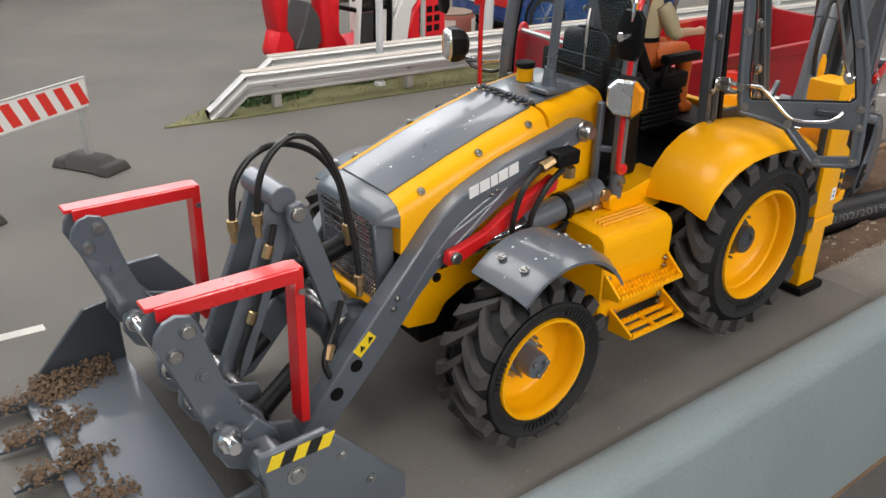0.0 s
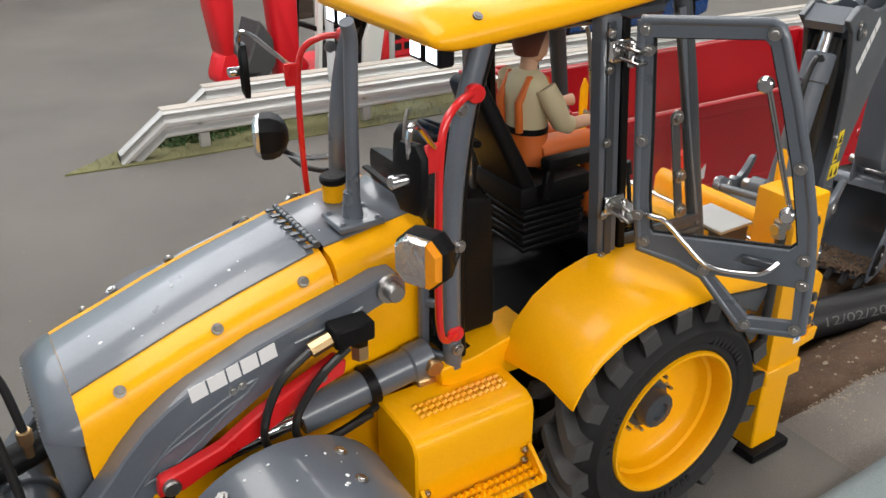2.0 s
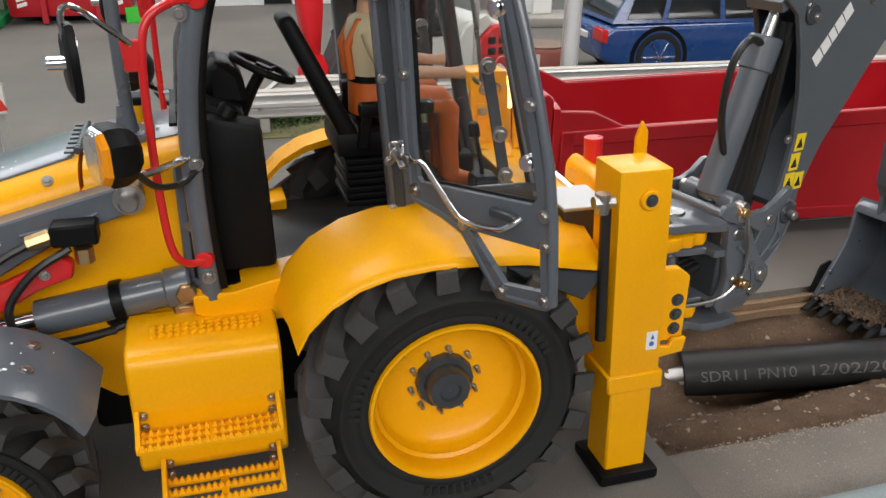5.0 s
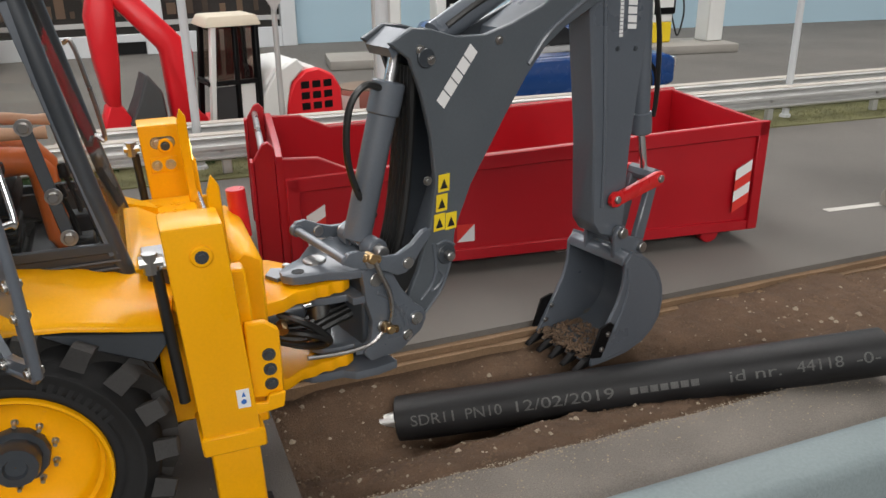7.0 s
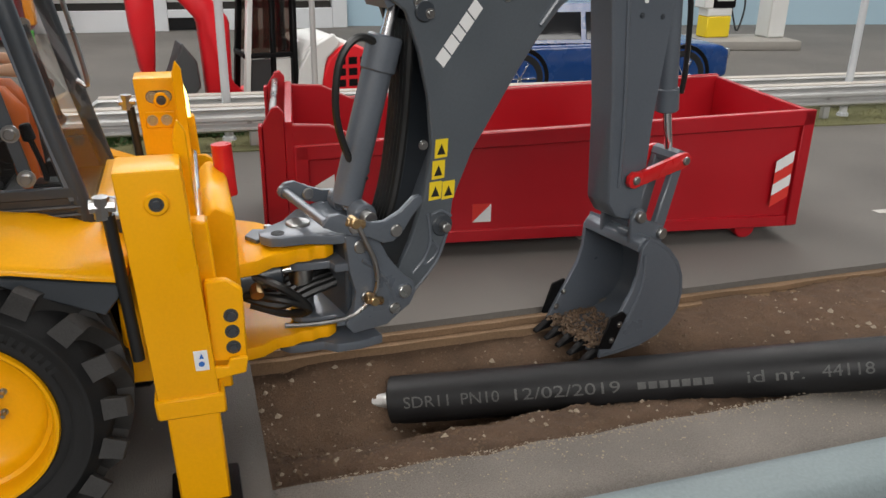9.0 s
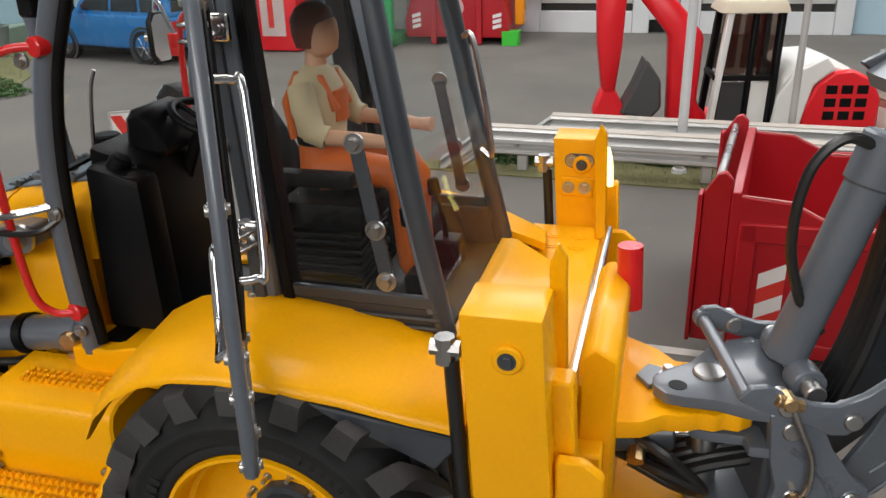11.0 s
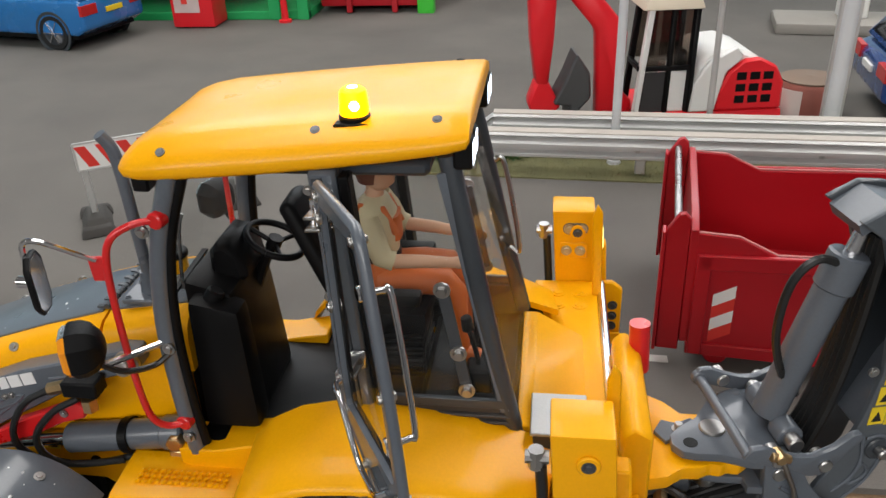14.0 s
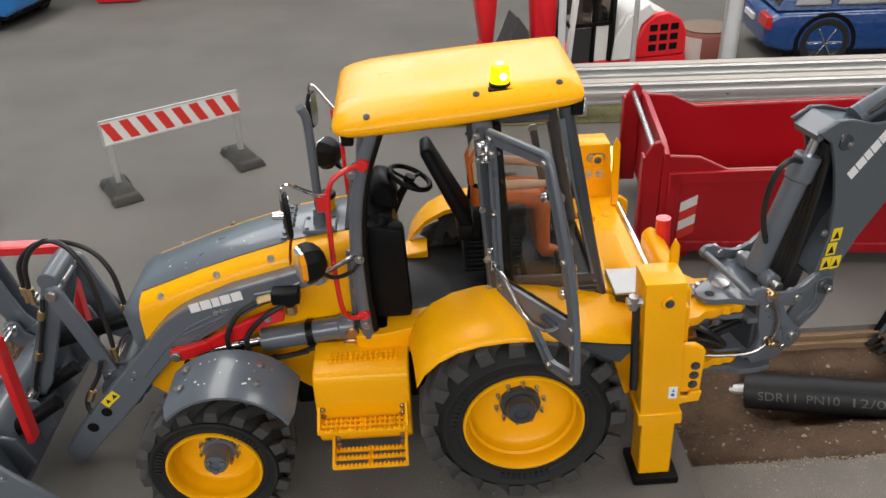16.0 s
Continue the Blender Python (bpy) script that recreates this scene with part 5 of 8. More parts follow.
    # work lamps on the roof edges
    for x, dirx in ((-7.5, -1), (3.1, 1)):
        for y in (-3.9, -2.95):
            bm = B()
            z = 19.1 if dirx < 0 else 20.05
            hexa(bm, [(x - 0.3, f(y - 0.42), z), (x + 0.3, f(y - 0.42), z), (x + 0.3, f(y + 0.42), z), (x - 0.3, f(y + 0.42), z), (x - 0.3, f(y - 0.42), z + 0.95), (x + 0.3, f(y - 0.42), z + 0.95), (x + 0.3, f(y + 0.42), z + 0.95), (x - 0.3, f(y + 0.42), z + 0.95)], 0.08)
            wl = part("work_lamp", bm, BLK, loader, "black work lamp with lit white lens")
            bm = B()
            xx = x + dirx * 0.24
            box(bm, min(xx, xx + dirx * 0.08), max(xx, xx + dirx * 0.08), f(y) - 0.3, f(y) + 0.3, z + 0.12, z + 0.83, 0.02)
            part("lens", bm, LENS, wl)

# glazing front and rear
bm = B()
bm.faces.new([bm.verts.new(p) for p in ((-7.72, YN + 0.5, 13.6), (-7.72, YF - 0.5, 13.6), (-6.5, YF - 0.6, 19.7), (-6.5, YN + 0.6, 19.7))])
part("windscreen", bm, GLS, loader).visible_shadow = False
bm = B()
bm.faces.new([bm.verts.new(p) for p in ((5.0, YN + 0.2, 10.4), (5.0, YF - 0.2, 10.4), (2.75, YF - 0.7, 20.2), (2.75, YN + 0.7, 20.2))])
part("rear_window", bm, GLS, loader).visible_shadow = False
bm = B()
tube(bm, [(4.2, 2.3, 14.0), (4.6, 2.3, 14.0), (4.0, 2.3, 17.6), (3.6, 2.3, 17.8)], 0.1, 7, 5)
part("wiper", bm, STL, loader)
bm = B()
tube(bm, [(-7.9, -2.2, 14.2), (-7.7, -2.0, 16.5), (-7.5, -1.9, 17.2)], 0.07, 6, 3)
part("wiper", bm, STL, loader)
bm = B()
bar(bm, (-8.0, -3.5, 14.3), (-8.0, 0.4, 14.5), 0.25, 0.12, 0.02)
part("wiper_linkage", bm, BLK, loader)

# floor, console, seat, wheel
bm = B()
box(bm, -7.4, 5.0, YN + 0.3, YF - 0.3, 8.0, 8.75, 0.05)
box(bm, 1.0, 4.9, YN + 0.35, YF - 0.35, 8.75, 10.2, 0.3)
part("cab_floor", bm, BLK, loader, "black ribbed rubber cab floor")
bm = B()
hexa(bm, [(-7.3, -3.2, 8.7), (-5.3, -3.2, 8.7), (-5.3, 1.4, 8.7), (-7.3, 1.4, 8.7), (-7.5, -3.0, 15.0), (-5.7, -3.0, 14.5), (-5.7, 1.2, 14.5), (-7.5, 1.2, 15.0)], 0.3, 2)
hexa(bm, [(-7.2, -3.9, 9.0), (-5.0, -3.9, 9.0), (-5.0, -2.6, 9.0), (-7.2, -2.6, 9.0), (-7.1, -3.8, 14.6), (-5.2, -3.8, 14.2), (-5.2, -2.6, 14.2), (-7.1, -2.6, 14.6)], 0.3, 2)
rod(bm, (-6.4, -3.2, 14.3), (-6.1, -3.1, 14.75), 0.34, n=18, bevel=0.08)
prism(bm, [(-6.9, 14.5), (-5.4, 14.3), (-5.6, 15.5), (-6.2, 16.0), (-6.8, 15.8)], -1.9, 0.6, 0.25)
part("console", bm, BLK, loader, "black dashboard console")
bm = B()
tube(bm, [(-6.0, -0.2, 12.8), (-5.3, -0.2, 14.4), (-4.8, -0.2, 15.25)], 0.22, 8, 4)
part("steering_column", bm, BLK, loader)
bm = B()
cw_, uw = Vector((-4.75, -0.2, 15.35)), Vector((0.42, 0, 0.9)).normalized()
_, ua, ub = frame_of(uw)
ringp = [cw_ + 1.15 * (math.cos(k * math.tau / 28) * ua + math.sin(k * math.tau / 28) * ub) for k in range(29)]
tube(bm, ringp, 0.14, 8, 1)
for k in range(3):
    a = k * math.tau / 3 + 0.5
    rod(bm, cw_ - uw * 0.15, cw_ + 1.1 * (math.cos(a) * ua + math.sin(a) * ub), 0.1, n=8)
rod(bm, cw_ - uw * 0.3, cw_ + uw * 0.1, 0.3, n=12)
part("steering_wheel", bm, BLK, loader, "", 60)
seat = new("seat")
seat.parent = loader
seat.location = (0, 0.003, 0.002)
seat.empty_display_size = 0.01
bm = B()
for k in range(7):
    w = 1.45 - 0.06 * (k % 2)
    box(bm, -0.6 - w, -0.2 + w * 0.9, C - w, C + w, 9.9 + 0.28 * k, 10.14 + 0.28 * k, 0.06)
part("bellows", bm, BLK, seat)
bm = B()
box(bm, -2.4, 1.3, C - 1.6, C + 1.6, 11.9, 12.9, 0.3, 2)
part("cushion", bm, BLK, seat)
bm = B()
hexa(bm, [(-2.2, C - 1.5, 12.6), (-1.4, C - 1.6, 12.6), (-1.4, C + 1.6, 12.6), (-2.2, C + 1.5, 12.6), (-4.25, C - 1.0, 16.9), (-3.7, C - 1.0, 17.15), (-3.7, C + 1.0, 17.15), (-4.25, C + 1.0, 16.9)], 0.3, 3)
part("backrest", bm, BLK, seat)
for y in (C - 1.95, C + 1.95):
    bm = B()
    box(bm, -1.6, 1.2, y - 0.3, y + 0.3, 13.6, 14.1, 0.15, 2)
    bar(bm, (-1.3, y, 13.7), (-1.5, y, 12.4), 0.3, 0.4, 0.05)
    part("armrest", bm, BLK, seat)
for y in (C - 1.6, C + 1.4):
    bm = B()
    tube(bm, [(3.3, y, 10.2), (3.2, y, 11.6), (2.9, y, 12.8)], 0.1, 7, 3)
    rod(bm, (2.9, y, 12.7), (2.8, y, 13.3), 0.24, 0.2, 10, 0.05)
    box(bm, 2.8, 3.8, y - 0.5, y + 0.5, 10.1, 11.2, 0.1)
    part("control_lever", bm, BLK, loader)

# yellow floor frame, rear mudguards, tank and steps
for side in (0, 1):
    f = flip(side)
    bm = B()
    prism(bm, [(-8.0, 8.7), (-8.0, 8.0), (-6.8, 7.5), (-4.0, 7.4), (-4.0, 9.2), (-5.2, 9.0), (-6.6, 8.7)], f(-4.9), f(-3.2), 0.06)
    part("sill", bm, YEL, loader)
    inner = [(-5.3, 8.4), (-4.85, 9.5), (-4.0, 10.4), (-2.9, 11.0), (-1.6, 11.32), (-0.3, 11.36), (1.2, 11.2), (3.0, 10.95), (5.0, 10.4), (6.3, 10.0)]
    outer = [(-4.95, 8.3), (-4.55, 9.05), (-3.85, 9.75), (-2.9, 10.3), (-1.8, 10.62), (-0.45, 10.75), (1.1, 10.68), (2.8, 10.45), (4.6, 9.95), (5.95, 9.55)]
    wide = (0, 0, 0, 0, 0, 0, 0.05, 0.2, 0.5, 0.85)
    bm = B()
    st = []
    for (a, b), (c, d), g in zip(inner, outer, wide):
        m_ = ((a * 0.35 + c * 0.65), b * 0.35 + d * 0.65 + 0.22 - 0.15 * g)
        n_ = ((a * 0.12 + c * 0.88), b * 0.12 + d * 0.88 + 0.16 - 0.12 * g)
        st.append([Vector((a, f(-4.75), b)), Vector((m_[0], f(-7.0 + g * 0.8), m_[1])), Vector((n_[0], f(-7.8 + g), n_[1])), Vector((c, f(-8.2 + g), d - 0.04)), Vector((c, f(-8.38 + g), d - 0.18)), Vector((c, f(-8.4 + g), d - 0.34)), Vector((c, f(-8.2 + g), d - 0.38)), Vector((m_[0], f(-7.0 + g * 0.8), m_[1] - 0.25)), Vector((a, f(-4.75), b - 0.3))])
    loft(bm, st)
    part("rear_mudguard", bm, YEL, loader, "yellow arched rear mudguard", 50)
    bm = B()
    hexa(bm, [(2.6, f(-8.2), 9.7), (5.2, f(-7.7), 8.2), (5.4, f(-4.9), 8.3), (2.4, f(-4.9), 10.0), (2.0, f(-8.3), 10.15), (5.95, f(-7.62), 9.14), (6.1, f(-4.9), 9.2), (2.4, f(-4.9), 10.2)], 0.05)
    part("mudguard_flap", bm, GRYD, loader)
    bm = B()
    prism(bm, [(-4.2, 7.95), (-6.4, 7.8), (-6.75, 7.6), (-6.9, 7.2), (-6.95, 3.6), (-6.7, 3.2), (-4.2, 3.0)] if side == 0 else [(f(-4.2), 7.95), (f(-6.4), 7.8), (f(-6.75), 7.6), (f(-6.9), 7.2), (f(-6.95), 3.6), (f(-6.7), 3.2), (f(-4.2), 3.0)], -10.25, -5.35, 0.08, "x")
    tank = part("side_tank", bm, YEL, loader, "yellow side tank with a grip tread", 35)
    for k in range(3):
        bm = B()
        for i in range(14):
            x, y = -9.4 + 0.26 * i, -5.3 - 0.27 * k
            rod(bm, (x, f(y), 7.86), (x + 0.12, f(y - 0.05), 8.0), 0.11, 0.06, 6)
        part("grip_row", bm, YEL, tank)
    for z, y0, y1, xa, xb in ((5.0, -7.0, -8.0, -10.1, -5.6), (3.0, -7.05, -8.5, -9.5, -5.7)):
        bm = B()
        for x in (xa, xb):
            prism(bm, [(f(y0), z + 0.9), (f(y0), z - 0.3), (f(y1), z - 0.15), (f(y1), z + 0.1)], x - 0.08, x + 0.08, 0.02, "x")
        bar(bm, ((xa + xb) / 2, f(y0), z), ((xa + xb) / 2, f(y1), z), 0.25, 0.12, 0.02)
        stp = part("step", bm, YEL, tank, "yellow serrated boarding step")
        for y in (y0 - 0.25, (y0 + y1) / 2 - 0.1, y1):
            bm = B()
            bar(bm, (xa, f(y), z), (xb, f(y), z), 0.16, 0.16, 0)
            n = 18
            for i in range(n):
                x = xa + (xb - xa) * (i + 0.5) / n
                hexa(bm, [(x - 0.1, f(y) - 0.11, z + 0.05), (x + 0.1, f(y) - 0.11, z + 0.05), (x + 0.1, f(y) + 0.11, z + 0.05), (x - 0.1, f(y) + 0.11, z + 0.05), (x - 0.03, f(y) - 0.05, z + 0.22), (x + 0.03, f(y) - 0.05, z + 0.22), (x + 0.03, f(y) + 0.05, z + 0.22), (x - 0.03, f(y) + 0.05, z + 0.22)])
            part("step_bar", bm, YEL, stp)
        studs("step_bolt", [((x, f(y0) - (0.02 if side == 0 else -0.02), z + dz), (0, -1 if side == 0 else 1, 0)) for x in (xa + 0.2, xb - 0.2) for dz in (0.65, 0.2)], 0.1, 0.12, STL, stp)

# open door
hinge = Vector((-0.98, -5.9, 0))
dd = Vector((math.cos(radians(-60.5)), math.sin(radians(-60.5)), 0))


def dpt(s, z, o=0.0):
    return hinge + dd * s + Vector((0, 0, z)) + o * Vector((dd.y, -dd.x, 0))


door = new("door")
door.parent = loader
door.empty_display_size = 0.01
outline = [(-0.2, 20.1), (3.7, 20.42), (3.95, 20.3), (4.12, 19.98), (4.82, 18.1), (5.47, 16.2), (5.95, 14.5), (6.2, 13.0), (6.32, 11.6), (6.4, 10.4), (6.2, 10.28), (4.47, 10.02), (2.92, 11.7), (2.0, 12.0), (0.63, 12.2), (0.35, 14.0), (0.1, 16.8)]
pane_line = [(0.22, 19.62), (3.55, 19.93), (3.78, 19.75), (4.45, 17.95), (5.08, 16.05), (5.52, 14.4), (5.72, 13.55), (5.5, 13.3), (1.05, 12.85), (0.9, 13.0), (0.72, 14.1), (0.5, 16.8)]
low_line = [(3.2, 11.85), (5.92, 12.05), (6.05, 10.72), (4.65, 10.48)]
nrm = Vector((dd.y, -dd.x, 0))


def plate(loops, o0, o1):
    """A flat plate in the door's plane: the first loop is its edge, the others are openings."""
    bm = B()
    for ln in loops:
        v = [bm.verts.new(dpt(s, z, o0)) for s, z in ln]
        for a, b in zip(v, v[1:] + v[:1]):
            bm.edges.new((a, b))
    bmesh.ops.triangle_fill(bm, edges=bm.edges[:], use_beauty=True, use_dissolve=False)
    r = bmesh.ops.extrude_face_region(bm, geom=bm.faces[:])
    bmesh.ops.translate(bm, verts=[g for g in r["geom"] if isinstance(g, bmesh.types.BMVert)], vec=nrm * (o1 - o0))
    return bm


part("door_frame", plate([outline, pane_line, low_line], -0.12, 0.12), GRY, door, "grey metal frame of the open door", 30)
bm = B()
tube(bm, [dpt(s, z) for s, z in outline + outline[:1]], 0.17, 8, 1)
part("door_edge", bm, GRY, door, "", 50)
bm = B()
tube(bm, [dpt(s, z, -0.16) for s, z in pane_line + pane_line[:1]], 0.09, 6, 1)
part("door_seal", bm, BLK, door, "", 50)
for nm, ln in (("door_glass", pane_line), ("lower_glass", low_line)):
    bm = B()
    bm.faces.new([bm.verts.new(dpt(s, z)) for s, z in ln])
    part(nm, bm, GLS, door).visible_shadow = False
studs("door_bolt", [(dpt(s, z, o), tuple(nrm * o)) for s, z in ((0.0, 19.85), (3.82, 20.12), (0.3, 16.2), (0.8, 12.55), (5.3, 16.15), (6.0, 13.1), (6.12, 12.2), (6.2, 10.5), (4.6, 10.25), (2.95, 11.95), (0.15, 19.2), (0.45, 13.5)) for o in (0.14, -0.14)], 0.14, 0.12, STL, door)
bm = B()
tube(bm, [dpt(0.75, 13.66, 0.2), dpt(0.95, 13.68, 0.42), dpt(1.5, 13.6, 0.45), dpt(2.2, 13.0, 0.45), dpt(3.15, 12.3, 0.45), dpt(4.5, 12.36, 0.45), dpt(5.0, 12.6, 0.42), dpt(5.25, 12.85, 0.2)], 0.1, 8, 6)
part("door_handle", bm, CHR, door, "bent chrome grab bar", 60)
bm = B()
tube(bm, [dpt(3.8, 18.5, -0.1), dpt(3.75, 18.45, -0.6), dpt(3.85, 18.2, -0.8), dpt(5.05, 14.75, -0.8), dpt(5.2, 14.5, -0.6), dpt(5.2, 14.48, -0.1)], 0.1, 8, 4)
gr = part("inside_grab_rail", bm, CHR, door, "", 60)
for s_, z_ in ((3.8, 18.55), (5.2, 14.45)):
    bm = B()
    rod(bm, dpt(s_, z_, -0.2), dpt(s_, z_, -0.03), 0.26, n=20, bevel=0.05)
    rod(bm, dpt(s_, z_, 0.0), dpt(s_, z_, 0.16), 0.24, n=16, bevel=0.05)
    part("rail_knob", bm, CHR, gr)
bm = B()
box(bm, -0.5, 0.5, -0.2, 0.2, -0.14, 0.14, 0.05)
bmesh.ops.transform(bm, matrix=Matrix.Translation(dpt(4.6, 12.75, 0.15)) @ Matrix.Rotation(radians(-60.5), 4, "Z"), verts=bm.verts)
part("door_latch", bm, GRYD, door)
for z, xo in ((19.0, -0.62), (13.35, -0.2)):
    for zz in (z - 0.26, z + 0.14):
        bm = B()
        hexa(bm, [(xo - 0.9, -6.2, zz), (xo - 0.4, -6.15, zz), (xo - 0.2, -4.9, zz), (xo - 0.75, -4.9, zz), (xo - 0.9, -6.2, zz + 0.12), (xo - 0.4, -6.15, zz + 0.12), (xo - 0.2, -4.9, zz + 0.12), (xo - 0.75, -4.9, zz + 0.12)], 0.03)
        part("hinge_leaf", bm, STL, door)
    bm = B()
    rod(bm, (xo - 0.6, -5.6, z - 0.42), (xo - 0.6, -5.6, z + 0.42), 0.14, n=12, bevel=0.03)
    box(bm, xo - 1.0, xo - 0.1, -5.12, -4.9, z - 0.36, z + 0.36, 0.05)
    part("hinge_pin", bm, CHR, door)
    studs("hinge_bolt", [((xo - 0.75, -5.13, z), (0, -1, 0)), ((xo - 0.35, -5.13, z), (0, -1, 0))], 0.11, 0.1, STL, door)

# ---- rear frame and stabilisers ----
for side, y0, y1 in ((0, -8.0, -6.1), (1, 7.9, 9.7)):
    sb = new("stabiliser")
    sb.parent = loader
    sb.empty_display_size = 0.01
    bm = B()
    hexa(bm, [(6.45, y0, 4.3), (8.5, y0, 4.3), (8.5, y1, 4.3), (6.45, y1, 4.3), (5.95, y0, 13.0), (7.95, y0, 13.0), (7.95, y1, 13.0), (5.95, y1, 13.0)], 0.12, 2)
    part("outer_leg", bm, YEL, sb, "yellow square stabiliser leg")
    bm = B()
    hexa(bm, [(6.35, y0 - 0.1, 4.2), (8.65, y0 - 0.1, 4.2), (8.65, y1 + 0.1, 4.2), (6.35, y1 + 0.1, 4.2), (6.3, y0 - 0.1, 5.0), (8.6, y0 - 0.1, 5.0), (8.6, y1 + 0.1, 5.0), (6.3, y1 + 0.1, 5.0)], 0.08)
    part("collar", bm, YEL, sb)
    bm = B()
    hexa(bm, [(6.75, y0 + 0.15, 0.3), (8.5, y0 + 0.15, 0.3), (8.5, y1 - 0.15, 0.3), (6.75, y1 - 0.15, 0.3), (6.6, y0 + 0.15, 5.2), (8.35, y0 + 0.15, 5.2), (8.35, y1 - 0.15, 5.2), (6.6, y1 - 0.15, 5.2)], 0.08)
    part("inner_leg", bm, YEL, sb)
    bm = B()
    box(bm, 6.4, 8.9, y0 - 0.3, y1 + 0.3, 0.0, 0.5, 0.15, 2)
    part("foot_pad", bm, BLK, sb, "black rubber foot pad")
    bm = B()
    rod(bm, (7.15, y0 + 0.02, 11.95), (7.15, y0 - 0.15, 11.95), 0.38, n=18, bevel=0.05)
    part("boss", bm, YEL, sb)
    studs("boss_bolt", [((7.15, y0 - 0.12, 11.95), (0, -1, 0))], 0.16, 0.12, GRYD, sb)
    bm = B()
    rod(bm, (6.0, y0 + 0.3, 6.5), (5.7, y0 + 0.3, 11.6), 0.2, n=10)
    part("hydraulic_line", bm, HOSE, sb)
    bm = B()
    hexa(bm, [(8.1, y0 + 0.9, 4.6), (8.95, y0 + 0.9, 4.6), (8.95, y1 - 0.2, 4.6), (8.1, y1 - 0.2, 4.6), (8.0, y0 + 0.9, 10.9), (8.6, y0 + 0.9, 10.9), (8.6, y1 - 0.2, 10.9), (8.0, y1 - 0.2, 10.9)], 0.08)
    part("guide_rail", bm, YEL, sb)
    bm = B()
    prism(bm, [(8.3, 6.0), (9.5, 5.9), (9.5, 8.6), (9.0, 9.0), (8.3, 9.0)], y0 + 0.35, y0 + 0.7, 0.06)
    gp = part("clamp_plate", bm, YEL, sb)
    studs("clamp_bolt", [((9.05, y0 + 0.34, z), (0, -1, 0)) for z in (6.5, 7.1, 7.7)], 0.17, 0.14, GRYD, gp)
    bm = B()
    rod(bm, (5.55, y0 + 0.3, 11.5), (5.55, y0 + 0.3, 12.2), 0.26, n=8)
    rod(bm, (5.2, y0 + 0.3, 11.9), (5.95, y0 + 0.3, 11.9), 0.22, n=8)
    part("elbow_union", bm, STL, sb)
    bm = B()
    prism(bm, [(7.9, 5.4), (9.4, 5.6), (9.5, 6.2), (8.9, 6.2), (8.8, 5.9), (8.2, 6.0)], y0 + 0.05, y0 + 0.25, 0.04)
    part("lashing_eye", bm, YEL, sb)
    if side == 0:
        bm = B()
        hexa(bm, [(7.75, y0 - 0.03, 5.95), (8.2, y0 - 0.03, 5.95), (8.2, y0 - 0.002, 5.95), (7.75, y0 - 0.002, 5.95), (7.72, y0 - 0.03, 6.7), (8.17, y0 - 0.03, 6.7), (8.17, y0 - 0.002, 6.7), (7.72, y0 - 0.002, 6.7)])
        wl = part("label", bm, DECW, sb, "white sticker with blue symbol")
        bm = B()
        prism(bm, [(7.9, 6.4), (8.05, 6.4), (7.97, 6.6)], y0 - 0.045, y0 - 0.031, 0)
        rod(bm, (7.96, y0 - 0.045, 6.2), (7.96, y0 - 0.031, 6.2), 0.1, n=12)
        part("symbol", bm, mat("blue_print", (0.03, 0.15, 0.5), 0.5), wl)
    else:
        studs("leg_bolt", [((6.65, y0 - 0.12, 11.0), (0, -1, 0)), ((7.3, y0 - 0.12, 11.0), (0, -1, 0)), ((6.75, y0 - 0.03, 12.1), (0, -1, 0)), ((7.35, y0 - 0.03, 12.1), (0, -1, 0))], 0.18, 0.1, STL, sb)
        bm = B()
        box(bm, 6.35, 7.65, y0 - 0.12, y0 - 0.01, 10.6, 11.4, 0.04)
        part("joint_plate", bm, YEL, sb)
        bm = B()
        rod(bm, (6.75, y0 - 0.03, 12.1), (6.75, y0 + 0.05, 12.1), 0.3, n=16)
        rod(bm, (7.35, y0 - 0.03, 12.1), (7.35, y0 + 0.05, 12.1), 0.3, n=16)
        box(bm, 6.75, 7.35, y0 - 0.03, y0 + 0.05, 11.8, 12.4, 0)
        part("slot", bm, GRY, sb)
        bm = B()
        tube(bm, [(8.1, y0 + 0.3, 12.6), (8.25, y0 + 0.3, 12.0), (8.3, y0 + 0.3, 11.0)], 0.12, 8, 4)
        part("side_lamp", bm, LIME, sb)
bm = B()
box(bm, 5.2, 8.2, -6.05, 7.85, 8.7, 9.3, 0.08)
box(bm, 5.4, 7.9, -6.0, 7.85, 4.6, 8.7, 0.1)
part("rear_beam", bm, YEL, loader, "yellow cross beam carrying the stabilisers")
studs("beam_bolt", [((6.3, 5.5, 9.3), (0, 0, 1)), ((7.3, 5.5, 9.3), (0, 0, 1)), ((6.3, 6.6, 9.3), (0, 0, 1)), ((7.3, 6.6, 9.3), (0, 0, 1))], 0.24, 0.08, YEL, loader)
bm = B()
rod(bm, (8.35, -6, 9.3), (8.35, 7.6, 9.3), 0.2, n=12)
rod(bm, (8.45, -6, 5.2), (8.45, 7.6, 5.2), 0.2, n=12)
part("slide_rail", bm, CHR, loader, "bright steel slide rail")
bm = B()
prism(bm, [(4.8, 10.5), (5.4, 10.5), (7.4, 9.3), (5.2, 9.3)], -4.6, 3.0, 0.05)
part("rear_cowl", bm, YEL, loader)
bm = B()
box(bm, 5.4, 7.2, -5.2, -3.1, 9.3, 10.6, 0.06)
tb = part("toolbox", bm, mat("brown_grey_plastic", (0.045, 0.04, 0.038)), loader)
bm = B()
box(bm, 5.3, 7.3, -5.3, -3.0, 10.6, 10.75, 0.04)
